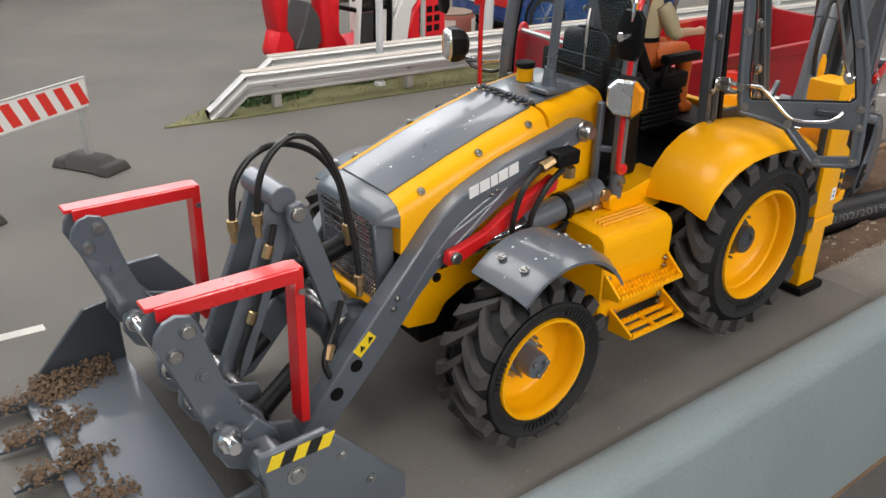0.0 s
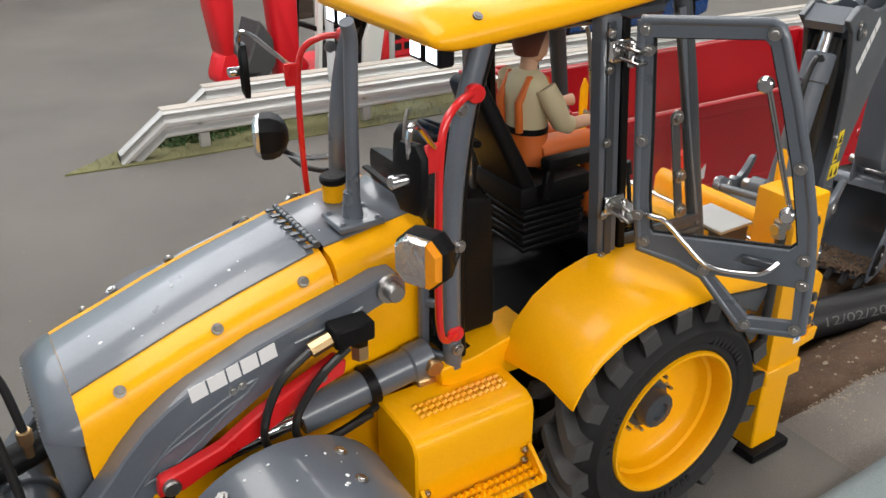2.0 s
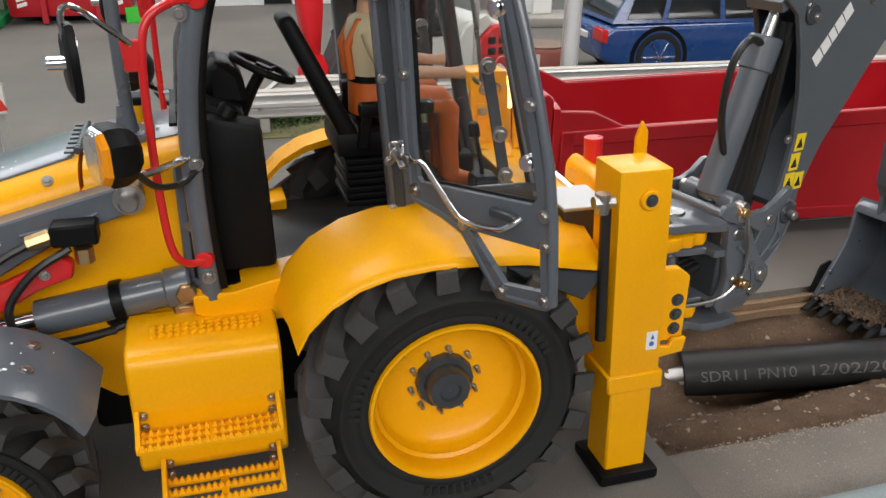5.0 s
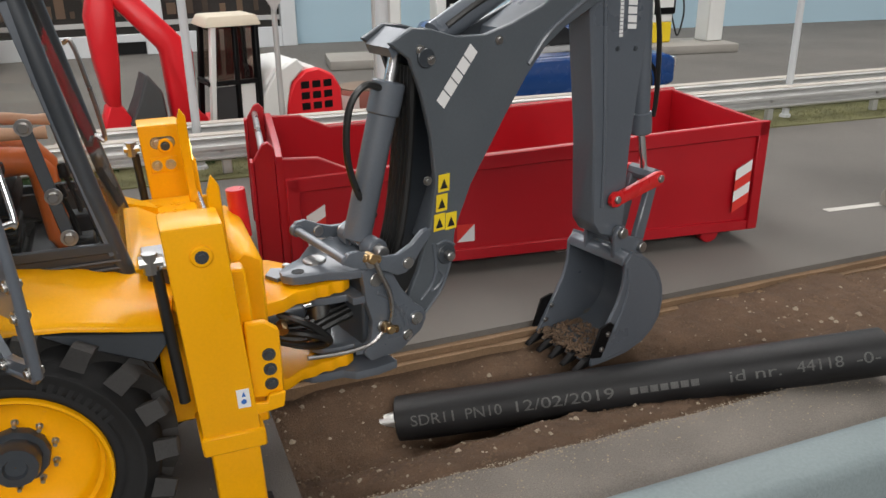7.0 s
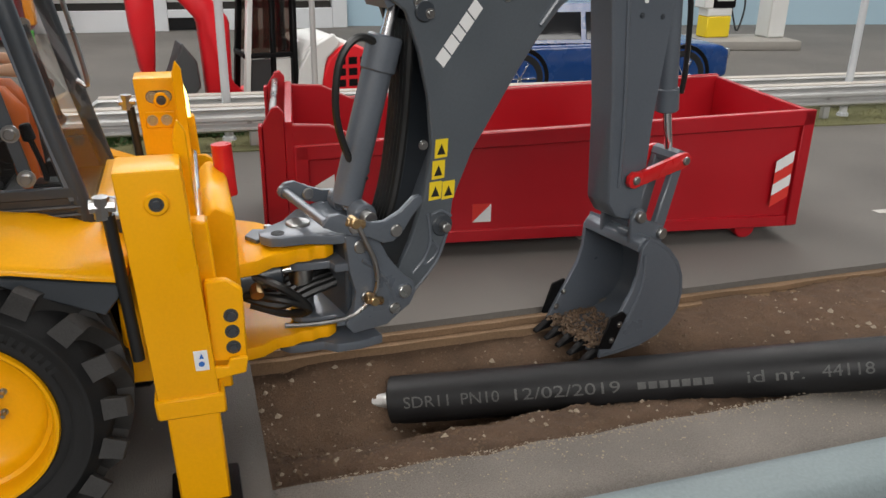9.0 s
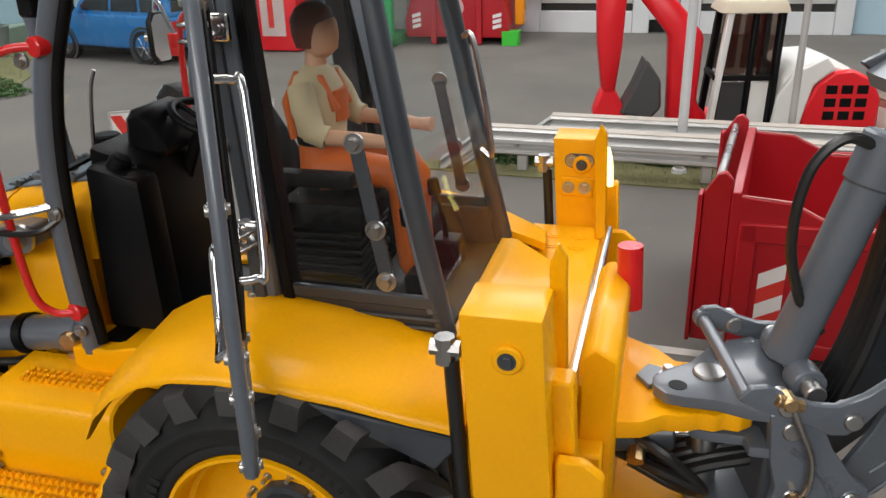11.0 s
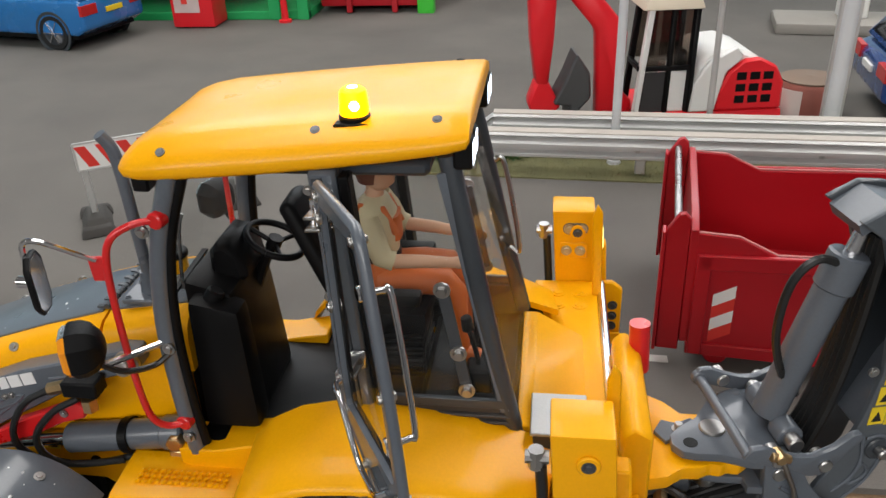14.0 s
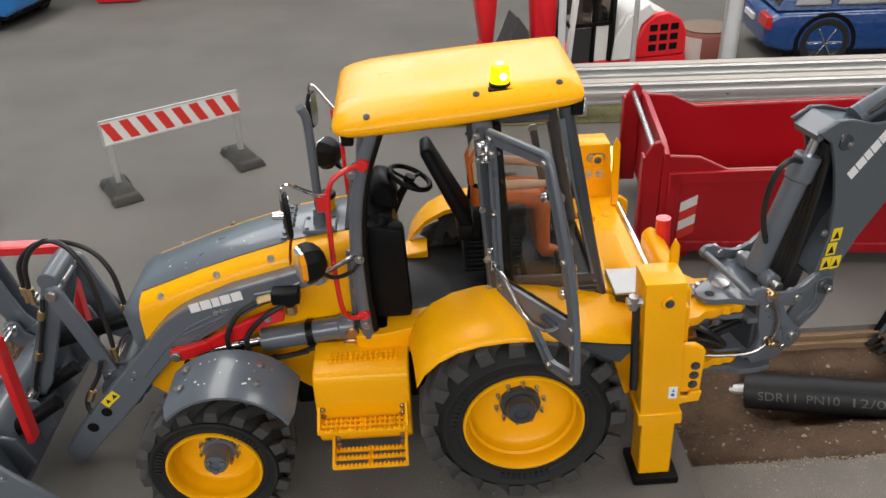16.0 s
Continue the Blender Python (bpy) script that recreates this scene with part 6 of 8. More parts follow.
part("toolbox_lid", bm, mat("aluminium", (0.5, 0.5, 0.49), 0.45, 0.7, var=0.1), tb, "plain aluminium box lid")
# rear lamp towers and red tube
for y in (-5.6, 6.6):
    bm = B()
    prism(bm, [(7.9, 9.3), (8.35, 9.3), (8.2, 13.6), (7.95, 14.0), (7.75, 13.4)], y - 0.12, y + 0.12, 0.05)
    part("guide_fin", bm, YEL, loader)
bm = B()
rod(bm, (9.6, 0.9, 9.2), (9.5, 0.95, 11.4), 0.42, n=16)
rod(bm, (9.5, 0.9, 9.3), (8.5, 0.5, 9.3), 0.2, n=8)
part("bucket_stop", bm, RED, loader, "short red steel tube")

# ---- swing bracket (yellow) ----
bm = B()
prism(bm, [(8.5, 4.0), (9.6, 4.2), (9.6, 10.2), (8.9, 10.6), (8.5, 10.2)], -4.6, 1.6, 0.12)
sbk = part("swing_frame", bm, YEL, loader, "yellow sliding swing frame")
for z0, z1 in ((7.55, 8.15), (4.0, 4.55)):
    bm = B()
    prism(bm, [(9.5, -4.4), (9.5, 0.9), (10.6, 0.2), (11.2, -0.5), (12.0, -0.5), (12.4, -0.9), (13.0, -0.9), (13.4, -1.4), (13.4, -2.9), (13.0, -3.3), (12.6, -3.25), (12.3, -3.45), (11.9, -3.4), (11.5, -3.65), (10.9, -3.7), (10.3, -4.2)], z0, z1, 0.12, "z", 2)
    part("swing_fork", bm, YEL, sbk)
bm = B()
prism(bm, [(10.0, -1.9), (10.35, -1.2), (10.9, -1.35), (11.5, -1.0), (11.9, -1.5), (11.6, -2.2), (11.0, -2.1), (10.4, -2.5)], 8.15, 8.33, 0.03, "z")
part("lock_plate", bm, GRY, sbk)
studs("lock_bolt", [((10.95, -1.75, 8.33), (0, 0, 1))], 0.18, 0.3, STL, sbk)
for y in (-3.3, 0.2):
    bm = B()
    rod(bm, (9.0, y, 7.0), (11.2, y * 0.8 - 0.3, 7.1), 0.6, n=16, bevel=0.08)
    sc = part("swing_cylinder", bm, GRYD, sbk)
    bm = B()
    rod(bm, (11.2, y * 0.8 - 0.3, 7.1), (14.2, y * 0.55 - 0.7, 7.3), 0.2, n=12)
    part("piston_rod", bm, CHR, sc)
    bm = B()
    rod(bm, (10.2, y - 0.7, 6.6), (10.2, y - 0.2, 6.9), 0.26, n=8)
    part("union", bm, BRS, sc)
bm = B()
box(bm, 8.2, 9.3, -5.4, -4.3, 4.4, 7.6, 0.08)
mb = part("mounting_bracket", bm, YEL, sbk)
studs("bracket_bolt", [((8.75, -5.42, 6.6), (0, -1, 0)), ((8.75, -5.42, 6.0), (0, -1, 0))], 0.16, 0.12, STL, mb)

# ---- boom, in its own frame: u along, v across, z up ----
TH = radians(13.5)
OB = Vector((18.35, -1.75, 0))


def bo(u, v, z):
    return OB + Vector((u * math.cos(TH) - v * math.sin(TH), u * math.sin(TH) + v * math.cos(TH), z))


def bprism(bm, pts, v0, v1, bevel=0.05, seg=1):
    t = bmesh.new()
    a = [t.verts.new(bo(u, v0, z)) for u, z in pts]
    b = [t.verts.new(bo(u, v1, z)) for u, z in pts]
    t.faces.new(a)
    t.faces.new(b)
    for i in range(len(pts)):
        j = (i + 1) % len(pts)
        t.faces.new((a[i], a[j], b[j], b[i]))
    bmesh.ops.recalc_face_normals(t, faces=t.faces)
    return join(bm, t, bevel, seg)


def bdisc(bm, u, z, v0, v1, r, n=16, bevel=0.04):
    return rod(bm, bo(u, v0, z), bo(u, v1, z), r, n=n, bevel=bevel)


post = new("swing_post")
post.parent = loader
post.empty_display_size = 0.01
CHEEK = [(-5.0, 8.6), (-4.2, 8.75), (-3.5, 8.2), (-3.1, 7.4), (-2.4, 6.45), (-1.95, 6.1), (-1.8, 5.6), (-2.1, 5.05), (-2.7, 4.7), (-3.2, 4.35), (-4.75, 4.3), (-5.1, 4.8), (-4.7, 5.4), (-4.6, 6.2), (-4.85, 7.1)]
WISH = [(-6.05, 9.35), (-5.75, 9.7), (-5.3, 9.72), (-4.7, 9.4), (-4.0, 9.15), (-3.4, 9.1), (-2.7, 9.4), (-2.1, 9.9), (-1.8, 9.95), (-1.72, 9.65), (-2.3, 9.0), (-2.65, 8.5), (-3.05, 8.2), (-3.5, 8.2), (-4.1, 8.55), (-4.8, 8.75), (-5.6, 9.05)]
for sd, v0, v1, w0, w1 in ((0, -0.95, -0.55, -1.3, -1.0), (1, 3.0, 3.4, 3.45, 3.75)):
    bm = B()
    bprism(bm, CHEEK, v0, v1, 0.1, 2)
    ck = part("side_plate", bm, GRY, post, "grey cast side plate of the swing post")
    vo = v0 - 0.08 if sd == 0 else v1 - 0.1
    for u, z, r in ((-2.4, 5.75, 0.36), (-2.85, 5.05, 0.26), (-4.35, 8.1, 0.3), (-4.1, 5.85, 0.28)):
        bm = B()
        bdisc(bm, u, z, vo, vo + 0.18, r)
        part("boss", bm, GRY if r > 0.3 else STL, ck)
    bm = B()
    tube(bm, [bo(-4.3, v0 if sd == 0 else v1, 7.5), bo(-3.7, v0 if sd == 0 else v1, 7.0), bo(-3.1, v0 if sd == 0 else v1, 6.2), bo(-2.9, v0 if sd == 0 else v1, 5.5)], 0.1, 6, 4)
    part("cast_ridge", bm, GRY, ck)
    bm = B()
    bprism(bm, WISH, w0, w1, 0.07, 2)
    part("tie_arm", bm, GRY, post, "grey curved tie arm beside the boom foot")
    for u, z, v_ in ((-2.95, 8.65, w0), (-4.75, 9.1, w0)):
        bm = B()
        bdisc(bm, u, z, v_ - 0.1, v_ + 0.75, 0.26)
        part("arm_pin", bm, STL, post)
bm = B()
bprism(bm, [(-4.9, 4.35), (-3.5, 4.35), (-3.3, 6.4), (-3.6, 8.4), (-4.8, 8.4)], -0.55, 3.0, 0.1)
part("casting", bm, GRYD, post)
for z0, z1, u0 in ((8.3, 8.68, -7.9), (7.1, 7.45, -7.0), (4.7, 5.0, -6.8), (3.5, 3.9, -7.4)):
    bm = B()
    t = bmesh.new()
    pl = [(u0, 0.6), (u0 + 0.25, 0.15), (u0 + 0.7, -0.05), (u0 + 1.6, -0.25), (-5.4, -0.75), (-4.4, -0.95), (-3.4, -0.9), (-3.4, 3.3), (-4.6, 3.35), (-5.6, 2.9), (u0 + 1.4, 1.9), (u0 + 0.6, 1.5), (u0 + 0.1, 1.1)]
    a = [t.verts.new(bo(u, v, z0)) for u, v in pl]
    b = [t.verts.new(bo(u, v, z1)) for u, v in pl]
    t.faces.new(a)
    t.faces.new(b)
    for i in range(len(pl)):
        j = (i + 1) % len(pl)
        t.faces.new((a[i], a[j], b[j], b[i]))
    bmesh.ops.recalc_face_normals(t, faces=t.faces)
    join(bm, t, 0.08, 2)
    part("fork_plate", bm, GRY, post)
# uncut eye, its shaded inside painted as a black disc
bm = B()
rod(bm, bo(-7.2, 0.55, 8.6), bo(-7.2, 0.55, 8.7), 0.27, n=18)
part("eye_hole", bm, BLK, post)
bm = B()
rod(bm, bo(-6.1, 1.2, 3.6), bo(-6.1, 1.2, 8.78), 0.5, n=22, bevel=0.05)
part("king_pin", bm, STL, post)
bm = B()
rod(bm, bo(-5.85, -1.2, 9.4), bo(-5.75, 3.6, 9.3), 0.2, n=12, bevel=0.04)
rod(bm, bo(-5.75, 3.4, 9.3), bo(-5.75, 3.75, 9.3), 0.3, n=12, bevel=0.05)
part("cross_bar", bm, GRY, post)
bm = B()
tube(bm, [bo(-4.65, -1.45, 9.15), bo(-4.3, -1.35, 8.4), bo(-3.85, -1.2, 7.4), bo(-3.75, -1.15, 6.5), bo(-3.95, -1.1, 5.9), bo(-4.7, -0.9, 5.15), bo(-5.9, -0.6, 4.95), bo(-7.4, -0.2, 5.0)], 0.1, 8, 6)
part("steel_line", bm, STL, post, "bent bright steel hydraulic line")
for u, z in ((-4.75, 9.3), (-4.0, 5.85)):
    bm = B()
    bdisc(bm, u, z, -1.55, -0.95, 0.22, 8)
    rod(bm, bo(u - 0.35, -1.35, z + 0.1), bo(u + 0.4, -1.3, z - 0.15), 0.18, n=8, bevel=0.03)
    part("union", bm, BRS, post)
for o in (0.2, 2.2):
    bm = B()
    bdisc(bm, -3.7, 9.0, o - 0.3, o + 0.5, 0.5)
    part("cylinder_eye", bm, GRY, post)
bm = B()
bdisc(bm, -3.7, 9.0, -0.6, 3.1, 0.3)
part("pivot_pin", bm, STL, post)
bm = B()
bdisc(bm, -2.4, 5.75, -1.1, 3.55, 0.3)
part("pivot_pin", bm, STL, post)
for k in range(5):
    bm = B()
    o = 0.32 * k
    tube(bm, [(9.2, -2.4 + o, 6.2), (11.0, -2.9 + o, 5.6 + 0.1 * k), tuple(bo(-6.0, 0.5 + o * 0.8, 5.9 + 0.12 * k)), tuple(bo(-3.4, 0.6 + o, 6.6)), tuple(bo(-2.2, 0.6 + o * 0.9, 9.0)), tuple(bo(-1.5, 0.7 + o * 0.9, 12.5)), tuple(bo(-1.2, 0.7 + o * 0.9, 16.5))], 0.2, 8, 6)
    part("hose", bm, HOSE, post)
for k in range(2):
    bm = B()
    tube(bm, [(9.6, -3.3, 6.4 + k), (11.2, -4.0, 6.3 + 0.5 * k), (12.2, -3.6, 5.6), (11.4, -3.0, 5.2), (10.0, -2.6, 5.6)], 0.17, 8, 6)
    part("hose", bm, HOSE, post)

boom = new("boom")
boom.parent = loader
boom.empty_display_size = 0.01
BOOM = [(-2.7, 17.6), (-1.6, 18.15), (-0.7, 18.05), (0.6, 17.65), (2.2, 17.6), (3.6, 17.95), (5.4, 18.6), (8.2, 20.2), (11.0, 21.9), (12.6, 22.0), (12.9, 20.9), (10.5, 19.4), (8.2, 18.2), (6.9, 17.6), (5.7, 16.8), (4.6, 15.6), (3.5, 14.1), (1.4, 11.0), (0.5, 9.0), (0.38, 8.0), (0.05, 6.7), (-0.4, 6.0), (-1.4, 5.0), (-2.0, 4.7), (-2.6, 5.0), (-2.5, 5.7), (-1.6, 7.4), (-0.9, 9.4), (-0.55, 11.4), (-0.75, 13.5), (-1.2, 15.4), (-1.75, 16.9)]
# near plate in boom grey, far plate in a darker grey
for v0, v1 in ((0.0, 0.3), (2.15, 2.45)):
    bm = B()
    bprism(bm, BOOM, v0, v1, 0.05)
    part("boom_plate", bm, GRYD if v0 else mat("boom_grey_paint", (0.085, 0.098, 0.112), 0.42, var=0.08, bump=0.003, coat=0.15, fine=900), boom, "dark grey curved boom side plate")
bm = B()
bprism(bm, [(3.6, 17.7), (8.2, 20.0), (11, 21.7), (12.0, 21.0), (8.1, 18.3), (5.6, 16.9), (3.4, 14.2), (1.3, 11.1), (-0.2, 8.0), (-0.5, 8.4), (0.6, 11.0), (2.6, 14.2)], 0.3, 2.15, 0.0)
bprism(bm, [(-2.6, 17.4), (-1.6, 18.05), (0.5, 17.55), (0.5, 17.2), (-1.6, 17.4), (-2.4, 17.0)], 0.3, 2.15, 0)
part("boom_web", bm, GRY, boom)
bm = B()
rod(bm, bo(0.3, 1.2, 17.6), bo(7.0, 1.2, 20.9), 0.6, n=18)
bc2 = part("stick_cylinder", bm, GRY, boom)
bm = B()
tube(bm, [bo(0.6, 0.7, 18.0), bo(2.5, 0.6, 19.0), bo(5.0, 0.6, 19.8)], 0.14, 8, 4)
part("hose", bm, HOSE, bc2)
bm = B()
rod(bm, bo(-4.0, 1.2, 9.2), bo(-2.35, 1.2, 14.9), 0.62, n=20, bevel=0.05)
rod(bm, bo(-2.45, 1.2, 14.5), bo(-2.05, 1.2, 15.9), 0.72, n=20, bevel=0.08)
cy = part("boom_cylinder", bm, GRY, boom, "smooth grey hydraulic boom cylinder", 40)
bm = B()
rod(bm, bo(-2.05, 1.2, 15.8), bo(-1.5, 1.2, 17.6), 0.28, n=14)
part("piston_rod", bm, CHR, cy)
bm = B()
tube(bm, [bo(-2.4, 0.9, 15.6), bo(-3.4, 0.9, 15.9), bo(-4.2, 0.9, 15.0), bo(-4.4, 0.9, 13.0), bo(-3.9, 0.9, 11.2), bo(-3.2, 0.9, 10.2)], 0.16, 8, 6)
part("hose", bm, HOSE, cy)
bm = B()
bdisc(bm, -1.0, 16.9, -0.14, 0.0, 0.42)
part("boss", bm, GRYD, boom)
studs("boom_bolt", [(bo(-1.25, -0.02, 17.25), tuple(bo(0, -1, 0) - bo(0, 0, 0))), (bo(-0.8, -0.14, 16.8), tuple(bo(0, -1, 0) - bo(0, 0, 0))), (bo(2.9, -0.02, 17.3), tuple(bo(0, -1, 0) - bo(0, 0, 0))), (bo(-1.0, -0.02, 11.6), tuple(bo(0, -1, 0) - bo(0, 0, 0)))], 0.14, 0.1, STL, boom)
bm = B()
tube(bm, [bo(4.6, -0.02, 16.1), bo(5.8, -0.02, 17.4), bo(7.6, -0.02, 18.5), bo(9.5, -0.02, 19.5)], 0.12, 7, 4)
part("cast_ridge", bm, GRY, boom)
face = Matrix(((math.cos(TH), 0, math.sin(TH), 0), (math.sin(TH), 0, -math.cos(TH), 0), (0, 1, 0, 0), (0, 0, 0, 1)))


def on_boom(u, z, turn, v=-0.015):
    return Matrix.Translation(bo(u, v, z) * S) @ face @ pose(0, 0, 0, 0, 0, turn)


bm = B()
bdisc(bm, -0.05, 7.95, -0.1, 0.0, 0.5, 20, 0.05)
fb = part("foot_boss", bm, GRYD, boom)
bm = B()
bdisc(bm, -0.05, 7.95, -0.5, -0.08, 0.22, 14, 0.05)
part("foot_pin", bm, STL, fb)
for pts in ([(-0.75, 8.6), (-0.62, 7.4), (-0.9, 6.6), (-1.5, 6.0)], [(0.3, 7.9), (-0.1, 6.75), (-0.5, 6.1), (-1.4, 5.2)], [(-0.6, 8.5), (-0.1, 8.6), (0.4, 8.3)], [(-0.55, 7.3), (-0.25, 6.9), (-0.5, 6.5), (-0.95, 6.35), (-0.55, 7.3)]):
    bm = B()
    tube(bm, [bo(u, -0.02, z) for u, z in pts], 0.08, 6, 4)
    part("cast_ridge", bm, GRY, boom)
letter_blocks("lettering", (0.54, 0.56, 0.4, 0.54, 0.56), 0.54, on_boom(0.6, 15.95, 51), DECW, boom)
for u, z in ((-0.15, 11.35), (-0.28, 10.45), (-0.42, 9.55), (0.22, 9.5)):
    bm = B()
    bprism(bm, [(u - 0.3, z - 0.4), (u + 0.3, z - 0.38), (u + 0.34, z + 0.4), (u - 0.26, z + 0.4)], -0.03, -0.002, 0)
    lb = part("warning_label", bm, DECY, boom)
    bm = B()
    bprism(bm, [(u - 0.2, z - 0.25), (u + 0.2, z - 0.25), (u + 0.02, z + 0.2)], -0.045, -0.031, 0)
    part("symbol", bm, DECB, lb)

# stick
U0 = 11.1
stick = new("stick")
stick.parent = loader
stick.empty_display_size = 0.01
bm = B()
bprism(bm, [(U0 - 0.8, 6.4), (U0 + 0.3, 6.0), (U0 + 1.0, 6.5), (U0 + 1.15, 11.0), (U0 + 1.7, 16.0), (U0 + 2.0, 19.5), (U0 + 1.6, 23.0), (U0 - 2.0, 23.2), (U0 - 2.6, 20.5), (U0 - 2.2, 17.0), (U0 - 1.6, 12.0), (U0 - 1.35, 7.2)], 0.35, 2.0, 0.1)
part("stick_beam", bm, GRY, stick, "grey tapered box-section stick")
bm = B()
tube(bm, [bo(U0 - 0.75, 0.34, 8.0), bo(U0 - 0.9, 0.34, 12.0), bo(U0 - 1.3, 0.34, 17.0), bo(U0 - 1.6, 0.34, 21.0)], 0.12, 6, 3)
part("edge_bead", bm, GRY, stick)
letter_blocks("lettering", (0.4, 0.34, 0.34, 0.24), 0.62, on_boom(U0 + 0.55, 17.9, -88, 0.335), DECW, stick)
letter_blocks("lettering", (0.16,) * 10, 0.24, on_boom(U0 - 0.2, 17.7, -88, 0.335), DECW, stick)
studs("stick_bolt", [(bo(U0 + a, 0.34, b), tuple(bo(0, -1, 0) - bo(0, 0, 0))) for a, b in ((-0.35, 16.2), (0.95, 16.1), (1.1, 19.0), (-0.5, 19.2))], 0.09, 0.06, GRYD, stick)
bm = B()
rod(bm, bo(U0 + 2.2, 1.2, 18.6), bo(U0 + 2.75, 1.2, 11.9), 0.5, n=18, bevel=0.05)
rod(bm, bo(U0 + 2.72, 1.2, 12.5), bo(U0 + 2.85, 1.2, 11.3), 0.6, n=18, bevel=0.06)
bcyl = part("bucket_cylinder", bm, GRY, stick)
bm = B()
rod(bm, bo(U0 + 2.85, 1.2, 11.4), bo(U0 + 3.35, 1.2, 9.0), 0.22, n=14)
part("piston_rod", bm, CHR, bcyl)
bm = B()
rod(bm, bo(U0 + 3.35, 0.3, 8.95), bo(U0 + 3.35, 2.1, 8.95), 0.42, n=8, bevel=0.05)
part("rod_eye", bm, GRY, bcyl)
bm = B()
tube(bm, [bo(U0 + 2.3, 0.5, 19.0), bo(U0 + 3.0, 0.6, 16.5), bo(U0 + 3.4, 0.8, 13.5), bo(U0 + 3.4, 0.9, 12.2)], 0.14, 8, 5)
part("hose", bm, HOSE, bcyl)
for v0, v1 in ((-0.05, 0.25), (2.1, 2.4)):
    bm = B()
    bprism(bm, [(U0 - 0.45, 8.2), (U0 - 0.4, 8.55), (U0 - 0.1, 8.75), (U0 + 0.3, 8.7), (U0 + 3.1, 9.3), (U0 + 3.5, 9.3), (U0 + 3.75, 9.0), (U0 + 3.65, 8.65), (U0 + 3.3, 8.5), (U0 + 0.4, 8.0), (U0 + 0.0, 7.9), (U0 - 0.3, 7.98)], v0, v1, 0.06, 2)
    lk = part("red_link", bm, RED, stick, "bright red guide link")
    for u, z in ((U0 + 0.0, 8.33), (U0 + 3.33, 8.9)):
        bm = B()
        bdisc(bm, u, z, v0 - 0.12, v1 + 0.1, 0.24, 6)
        part("link_pin", bm, STL, lk)
    bm = B()
    bprism(bm, [(U0 + 3.0, 9.0), (U0 + 3.65, 8.95), (U0 + 2.75, 5.4), (U0 + 2.4, 4.95), (U0 + 1.9, 5.1), (U0 + 1.95, 5.5)], v0 + 0.32 if v0 < 1 else v0 - 0.4, v1 + 0.4 if v0 < 1 else v1 - 0.32, 0.06)
    part("push_link", bm, GRY, stick)

# digging bucket
dig = new("digging_bucket")
dig.parent = loader
dig.empty_display_size = 0.01
VB0, VB1 = -0.9, 3.7
BK = [(U0 + 0.5, 5.35), (U0 + 1.2, 5.05), (U0 + 2.0, 4.45), (U0 + 2.7, 3.65), (U0 + 3.1, 2.8), (U0 + 3.25, 1.9), (U0 + 3.1, 1.0), (U0 + 2.6, 0.3), (U0 + 1.8, -0.2), (U0 + 0.6, -0.5), (U0 - 0.8, -0.55), (U0 - 2.1, -0.5)]
bm = B()
sec = []
for i, (u, z) in enumerate(BK):
    q = Vector((BK[max(i - 1, 0)][0] - BK[min(i + 1, len(BK) - 1)][0], BK[max(i - 1, 0)][1] - BK[min(i + 1, len(BK) - 1)][1])).normalized() * 0.16
    sec.append([bo(u, VB0, z), bo(u, VB1, z), bo(u + q.y, VB1, z - q.x), bo(u + q.y, VB0, z - q.x)])
loft(bm, sec)
part("shell", bm, GRY, dig, "grey curved bucket shell dusted with soil", 60)
for v in (VB0, VB1 - 0.22):
    bm = B()
    bprism(bm, BK + [(U0 - 2.05, -0.25), (U0 - 1.5, 0.7), (U0 - 0.8, 1.8), (U0 - 0.25, 2.7), (U0 + 0.05, 3.6), (U0 + 0.1, 4.9)], v, v + 0.22, 0.03)
    sp = part("cheek", bm, GRY, dig)
    bm = B()
    vv = v - 0.16 if v < 0 else v + 0.24
    bprism(bm, [(U0 - 2.3, -0.05), (U0 - 1.5, -0.25), (U0 - 0.6, 1.5), (U0 - 0.9, 1.75), (U0 - 1.7, 1.6)], vv, vv + 0.14, 0.03)
    part("side_cutter", bm, BLK, sp)
    studs("cutter_bolt", [(bo(u, v - 0.17 if v < 0 else v - 0.01, z), tuple(bo(0, -1, 0) - bo(0, 0, 0))) for u, z in ((U0 - 1.55, 0.3), (U0 - 1.1, 1.1))], 0.11, 0.08, STL, sp)
    bm = B()
    tube(bm, [bo(u, v if v < 0 else v + 0.22, z) for u, z in ((U0 + 0.3, 4.6), (U0 + 0.4, 3.4), (U0 + 0.1, 2.2), (U0 - 0.5, 1.0))], 0.09, 6, 4)
    part("cheek_ridge", bm, GRY, sp)
bm = B()
bprism(bm, [(U0 + 0.0, 4.7), (U0 + 0.9, 4.7), (U0 + 1.2, 5.0), (U0 + 0.5, 5.4), (U0 + 0.1, 5.2)], VB0 + 0.2, VB1 - 0.2, 0.06)
part("top_bar", bm, GRY, dig)
for v in (0.1, 2.2):
    bm = B()
    bprism(bm, [(U0 + 0.05, 4.9), (U0 + 0.0, 6.2), (U0 + 0.3, 6.75), (U0 + 0.75, 6.7), (U0 + 1.2, 6.0), (U0 + 2.3, 5.6), (U0 + 2.55, 5.1), (U0 + 2.2, 4.4), (U0 + 1.4, 4.7)], v - 0.15, v + 0.15, 0.06)
    part("ear", bm, GRY, dig)
for u, z in ((U0 + 0.5, 6.35), (U0 + 2.1, 5.2)):
    bm = B()
    bdisc(bm, u, z, -0.3, 2.7, 0.3)
    part("pivot_pin", bm, STL, dig)
